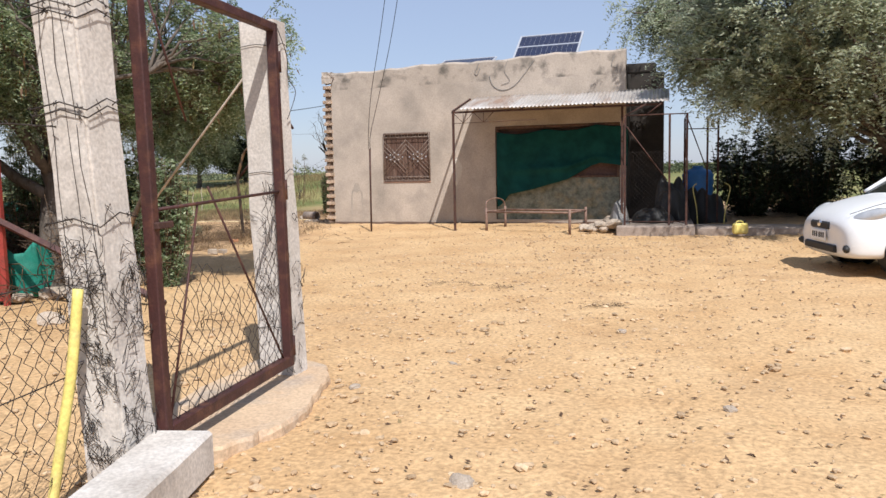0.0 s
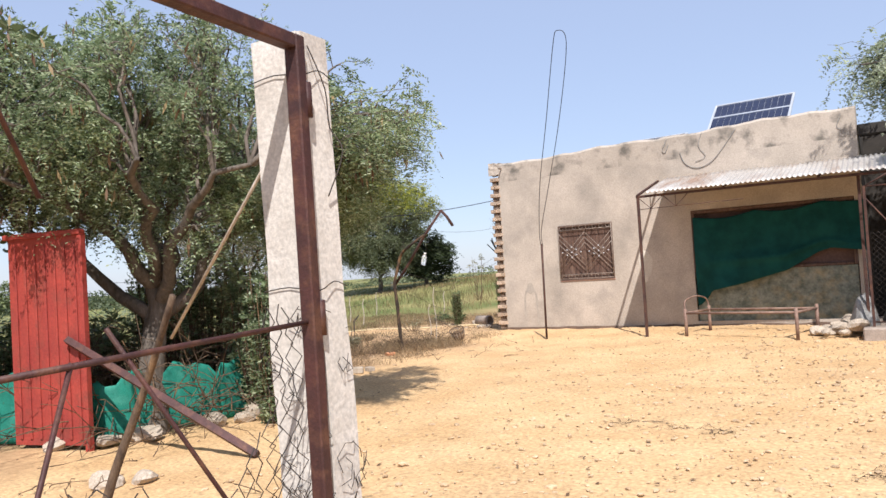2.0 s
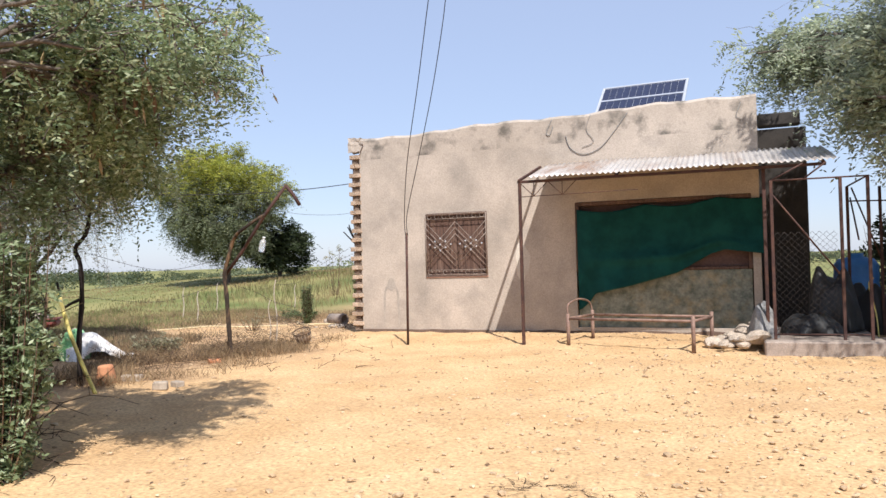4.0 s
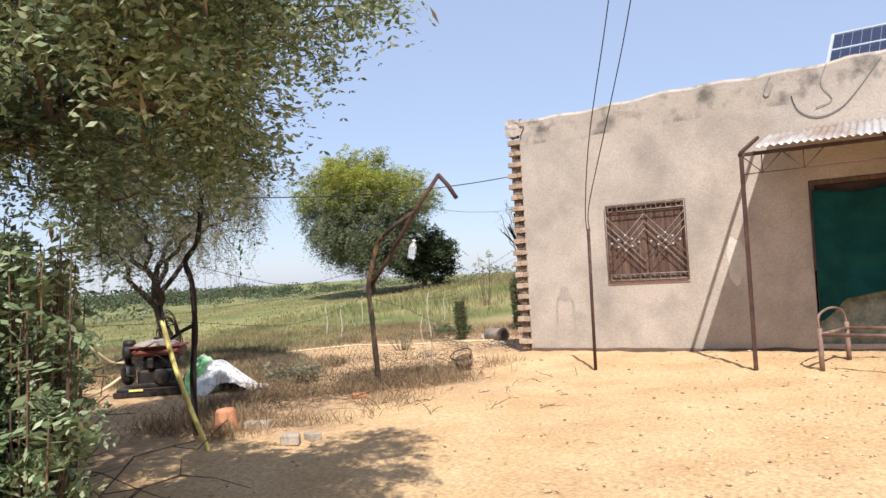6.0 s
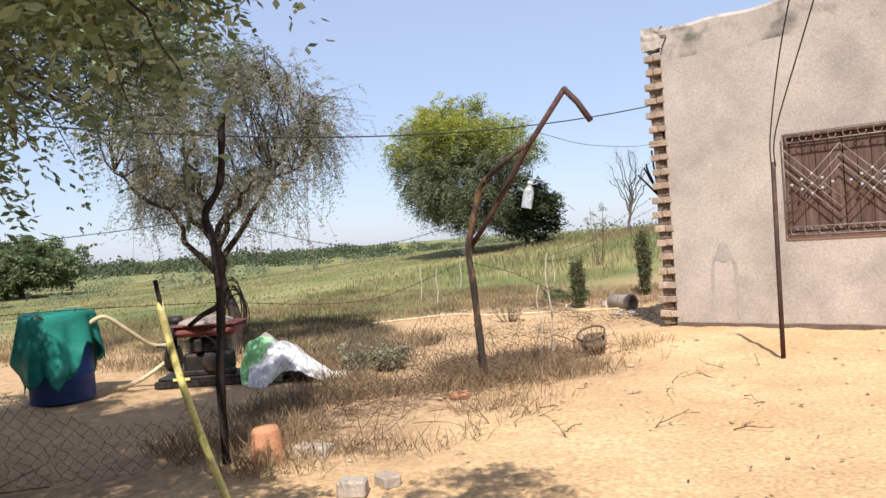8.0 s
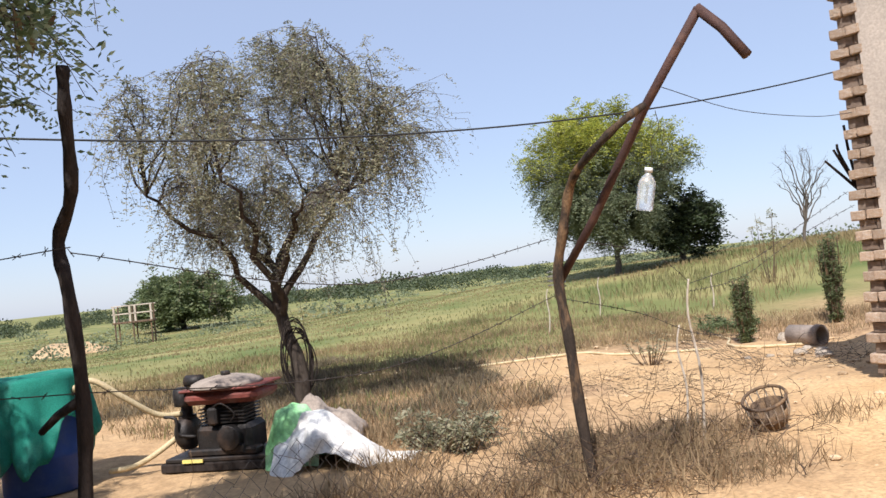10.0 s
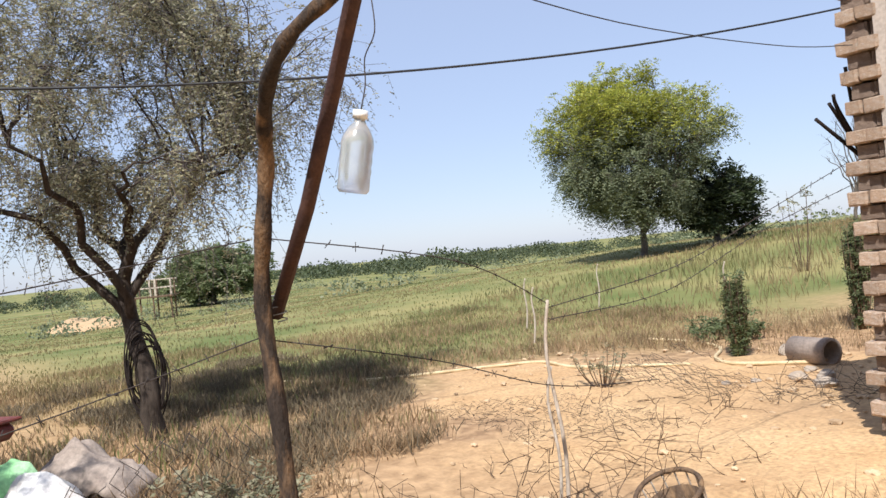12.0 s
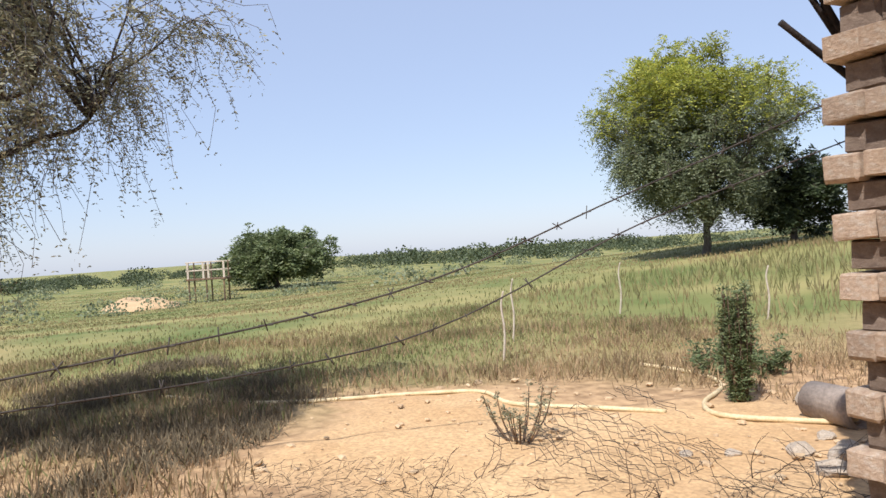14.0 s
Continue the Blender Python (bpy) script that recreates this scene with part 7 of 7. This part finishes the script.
mixed = nr.random(len(P)) < np.clip(0.95 - 0.075 * (-9.5 - P[:, 0]), 0.2, 0.92)
blades("brown_field_grass", "dry brown grass between the fence and the field", P[mixed], hh[mixed], np.full(mixed.sum(), 0.0055), M_DRYGRASS, 44, 0.35)
blades("green_field_grass", "green field grass thinning towards the yard", P[~mixed], hh[~mixed], np.full((~mixed).sum(), 0.006), M_FIELD, 45, 0.3)
# dark weeds beyond the fence
x, y = nr.uniform(-16.5, -8.2, 11000), nr.uniform(13.0, 17.4, 11000)
keep = (sandy_patch(x, y) < 0.12) & ~((x > -11.6) & (y < 13.8)) & (np.sin(x * 2.2) * np.sin(y * 2.6 + 1) + 0.5 * np.sin(x * 4.7 + y * 3.9) > -0.1 + 0.5 * (y < 14.2))
x, y = x[keep], y[keep]
tx, ty_ = tufts(48, x, y, 7, np.full(len(x), 0.06))
P = np.stack([tx, ty_, ground_z(tx, ty_)], 1)
blades("dark_weeds", "dark brown withered weeds beyond the fence", P, nr.uniform(0.04, 0.16, len(P)), np.full(len(P), 0.005), M_DARKWEED, 49, 0.55, "weeds")
# wide field
r = 9 + 66 * nr.random(34000) ** 1.25
a = np.radians(nr.uniform(8, 118, 34000))
x, y = -6 - r * np.sin(a), 13 + r * np.cos(a)
lumps = np.sin(x * 0.9 + 1.2 * np.sin(y * 0.5)) * np.sin(y * 0.8 + 1) + 0.6 * np.sin(x * 2.1 - y * 1.7)
keep = ((r > 24) | (nr.random(len(r)) < 0.25 + 0.35 * (lumps > 0))) & (outside(x, y) > 3.2) & (sandy_patch(x, y) < 0.05) & (y > 9.5) & ~((x > -9) & (y < 24))
x, y, r = x[keep], y[keep], r[keep]
tx, ty_ = tufts(46, x, y, 4, r * 0.012)
rr_ = np.repeat(r, 4)
tall = np.clip(0.08 * np.sin(tx * 0.16 + 2.2) * np.sin(ty_ * 0.21 + 0.4) + smoothstep(21, 28, ty_) * smoothstep(-24, -15, tx), 0, 1)
P = np.stack([tx, ty_, ground_z(tx, ty_)], 1)
blades("wide_field_grass", "tall olive-green grass covering the field", P, (0.055 + 0.32 * tall * (rr_ < 40)) * nr.uniform(0.5, 1.2, len(P)), 0.003 + rr_ * 0.0006, M_FIELD, 47, 0.25)


def far_bushes(name, label, xs, ys, size, per, material, seed):
    nr = np.random.default_rng(seed)
    n = len(xs)
    d = unit(nr.normal(0, 1, (n * per, 3)))
    d[:, 2] = np.abs(d[:, 2])
    s = np.repeat(size, per)[:, None]
    P = np.repeat(np.stack([xs, ys, ground_z(xs, ys)], 1), per, axis=0) + d * s * np.array([[1.25, 1.25, 0.8]]) * nr.uniform(0.55, 1.05, (n * per, 1))
    u = unit(nr.normal(0, 1, P.shape)) * s * 0.085
    v = unit(np.cross(u, nr.normal(0, 1, P.shape))) * s * 0.06
    return tagged(part(name, quads(name, P, u, v), material), label, "bushes", kind="stuff")


a = np.radians(nr.uniform(-75, 125, 900))
r = nr.uniform(95, 190, 900)
ridge = 1.0 + 0.6 * smoothstep(34, 44, np.degrees(a)) * smoothstep(74, 60, np.degrees(a))
far_bushes("distant_treeline", "dark green line of bushes and trees on the horizon", -6 - r * np.sin(a), 13 + r * np.cos(a), ridge * nr.uniform(0.7, 1.4, 900) * (0.7 + r / 260) * (1 + 0.6 * (nr.random(900) < 0.08)), 240, M_LEAF_FAR, 61)
a = np.radians(nr.uniform(5, 105, 150))
r = nr.uniform(36, 95, 150)
far_bushes("field_bushes", "scattered low green bushes in the field", -6 - r * np.sin(a), 13 + r * np.cos(a), nr.uniform(0.35, 1.3, 150), 130, M_LEAF_BLUE, 62)

# ---- gravel and litter on the yard ----
tmpl = []
for i in range(6):
    bm = bmesh.new()
    bmesh.ops.create_icosphere(bm, subdivisions=1, radius=1.0)
    for v in bm.verts:
        v.co *= 1 + 0.5 * noise.noise(v.co * 1.1 + Vector((i * 5.0, 0, 0)))
        v.co.z *= 0.55
    bm.verts.ensure_lookup_table()
    tmpl.append((np.array([tuple(v.co) for v in bm.verts]), np.array([[v.index for v in f.verts] for f in bm.faces])))
    bm.free()
N = 22000
x, y = nr.uniform(-7, 4.5, N), 1.2 + 15.5 * nr.random(N) ** 1.15
band = np.exp(-((x + 1.2 - 0.1 * (y - 8)) / 2.6) ** 2)
keep = nr.random(N) < 0.07 + 0.93 * band
x, y = x[keep], y[keep]
size = 0.005 + 0.016 * nr.random(len(x)) ** 3 + (nr.random(len(x)) < 0.035) * nr.uniform(0.008, 0.024, len(x))
vs, fs, base = [], [], 0
for px, py, s in zip(x, y, size):
    tv, tf = tmpl[int(nr.integers(6))]
    c, s_ = math.cos(px * 50), math.sin(px * 50)
    q = tv * s * np.array([1.3, 0.9, 1.0])
    q = np.stack([q[:, 0] * c - q[:, 1] * s_ + px, q[:, 0] * s_ + q[:, 1] * c + py, q[:, 2] + gz(px, py) + s * 0.15 + 0.004], 1)
    vs.append(q)
    fs.append(tf + base)
    base += len(tv)
tagged(part("gravel", mesh_data("gravel", np.concatenate(vs).tolist(), np.concatenate(fs).tolist()), M_GRAVEL), "loose pale gravel scattered over the sandy yard", "gravel", kind="stuff")
# clods and small stones on the sand patch and along the yard edge
N = 1500
x, y = nr.uniform(-13, -6.8, N), nr.uniform(11, 20.5, N)
keep = (sandy_patch(x, y) > 0.05) | (np.abs(outside(x, y)) < 0.7)
keep &= (nr.random(N) < 0.35) | (np.hypot((x + 11.9) / 1.4, (y - 18.3) / 0.8) < 1) | (np.hypot((x + 8.9) / 0.8, (y - 18.6) / 0.9) < 1)
x, y = x[keep], y[keep]
vs, fs, base = [], [], 0
for px, py in zip(x, y):
    s = 0.008 + 0.035 * nr.random() ** 3
    tv, tf = tmpl[int(nr.integers(6))]
    q = tv * s * np.array([1.2, 0.9, 1.0])
    vs.append(q + np.array([px, py, gz(px, py) + s * 0.2 + 0.004]))
    fs.append(tf + base)
    base += len(tv)
tagged(part("soil_clods", mesh_data("soil_clods", np.concatenate(vs).tolist(), np.concatenate(fs).tolist()), M_GRAVEL), "dry clods and pebbles on the sandy patch", "clods", kind="stuff")
N = 4200
x, y = nr.uniform(-8, 4.5, N), nr.uniform(1.2, 16.5, N)
keep = nr.random(N) < 0.22 + 0.78 * np.exp(-((x + 0.8) / 2.4) ** 2)
x, y, N = x[keep], y[keep], int(keep.sum())
P = np.stack([x, y, ground_z(x, y) + 0.013], 1)
a = nr.uniform(0, 6.28, N)
L = nr.uniform(0.006, 0.024, N)[:, None]
u = np.stack([np.cos(a), np.sin(a), nr.normal(0, 0.3, N)], 1) * L
v = np.stack([-np.sin(a), np.cos(a), nr.normal(0, 0.4, N)], 1) * L * 0.45
tagged(part("leaf_litter", quads("leaf_litter", P, u, v), M_POD), "dry brown leaf scraps lying on the sand", "litter", kind="stuff")
for x, y, s in ((-1.77, 4.18, 0.05), (-0.79, 2.95, 0.06), (0.35, 4.2, 0.04), (-0.3, 6.2, 0.05), (1.3, 5.0, 0.04), (-1.35, 4.9, 0.035)):
    stone(x, y, gz(x, y) - 0.005, s, s * 0.75, s * 0.6, "flat pale stone lying in the yard", "stones in the yard")
for x, y in ((-2.3, 8.4), (-1.75, 8.2), (-0.55, 7.4)):
    scrap = brush("leaf_scrap_patch", "small patch of dry trampled stalks on the sand", (x, y), 0.16, 0.07, 0.008, 30, M_DARKSTAKE, int(y * 10), 0.003, category="litter")
    scrap.matrix_world = scrap.matrix_world @ Matrix.Diagonal((1.3, 1.0, 0.12, 1))
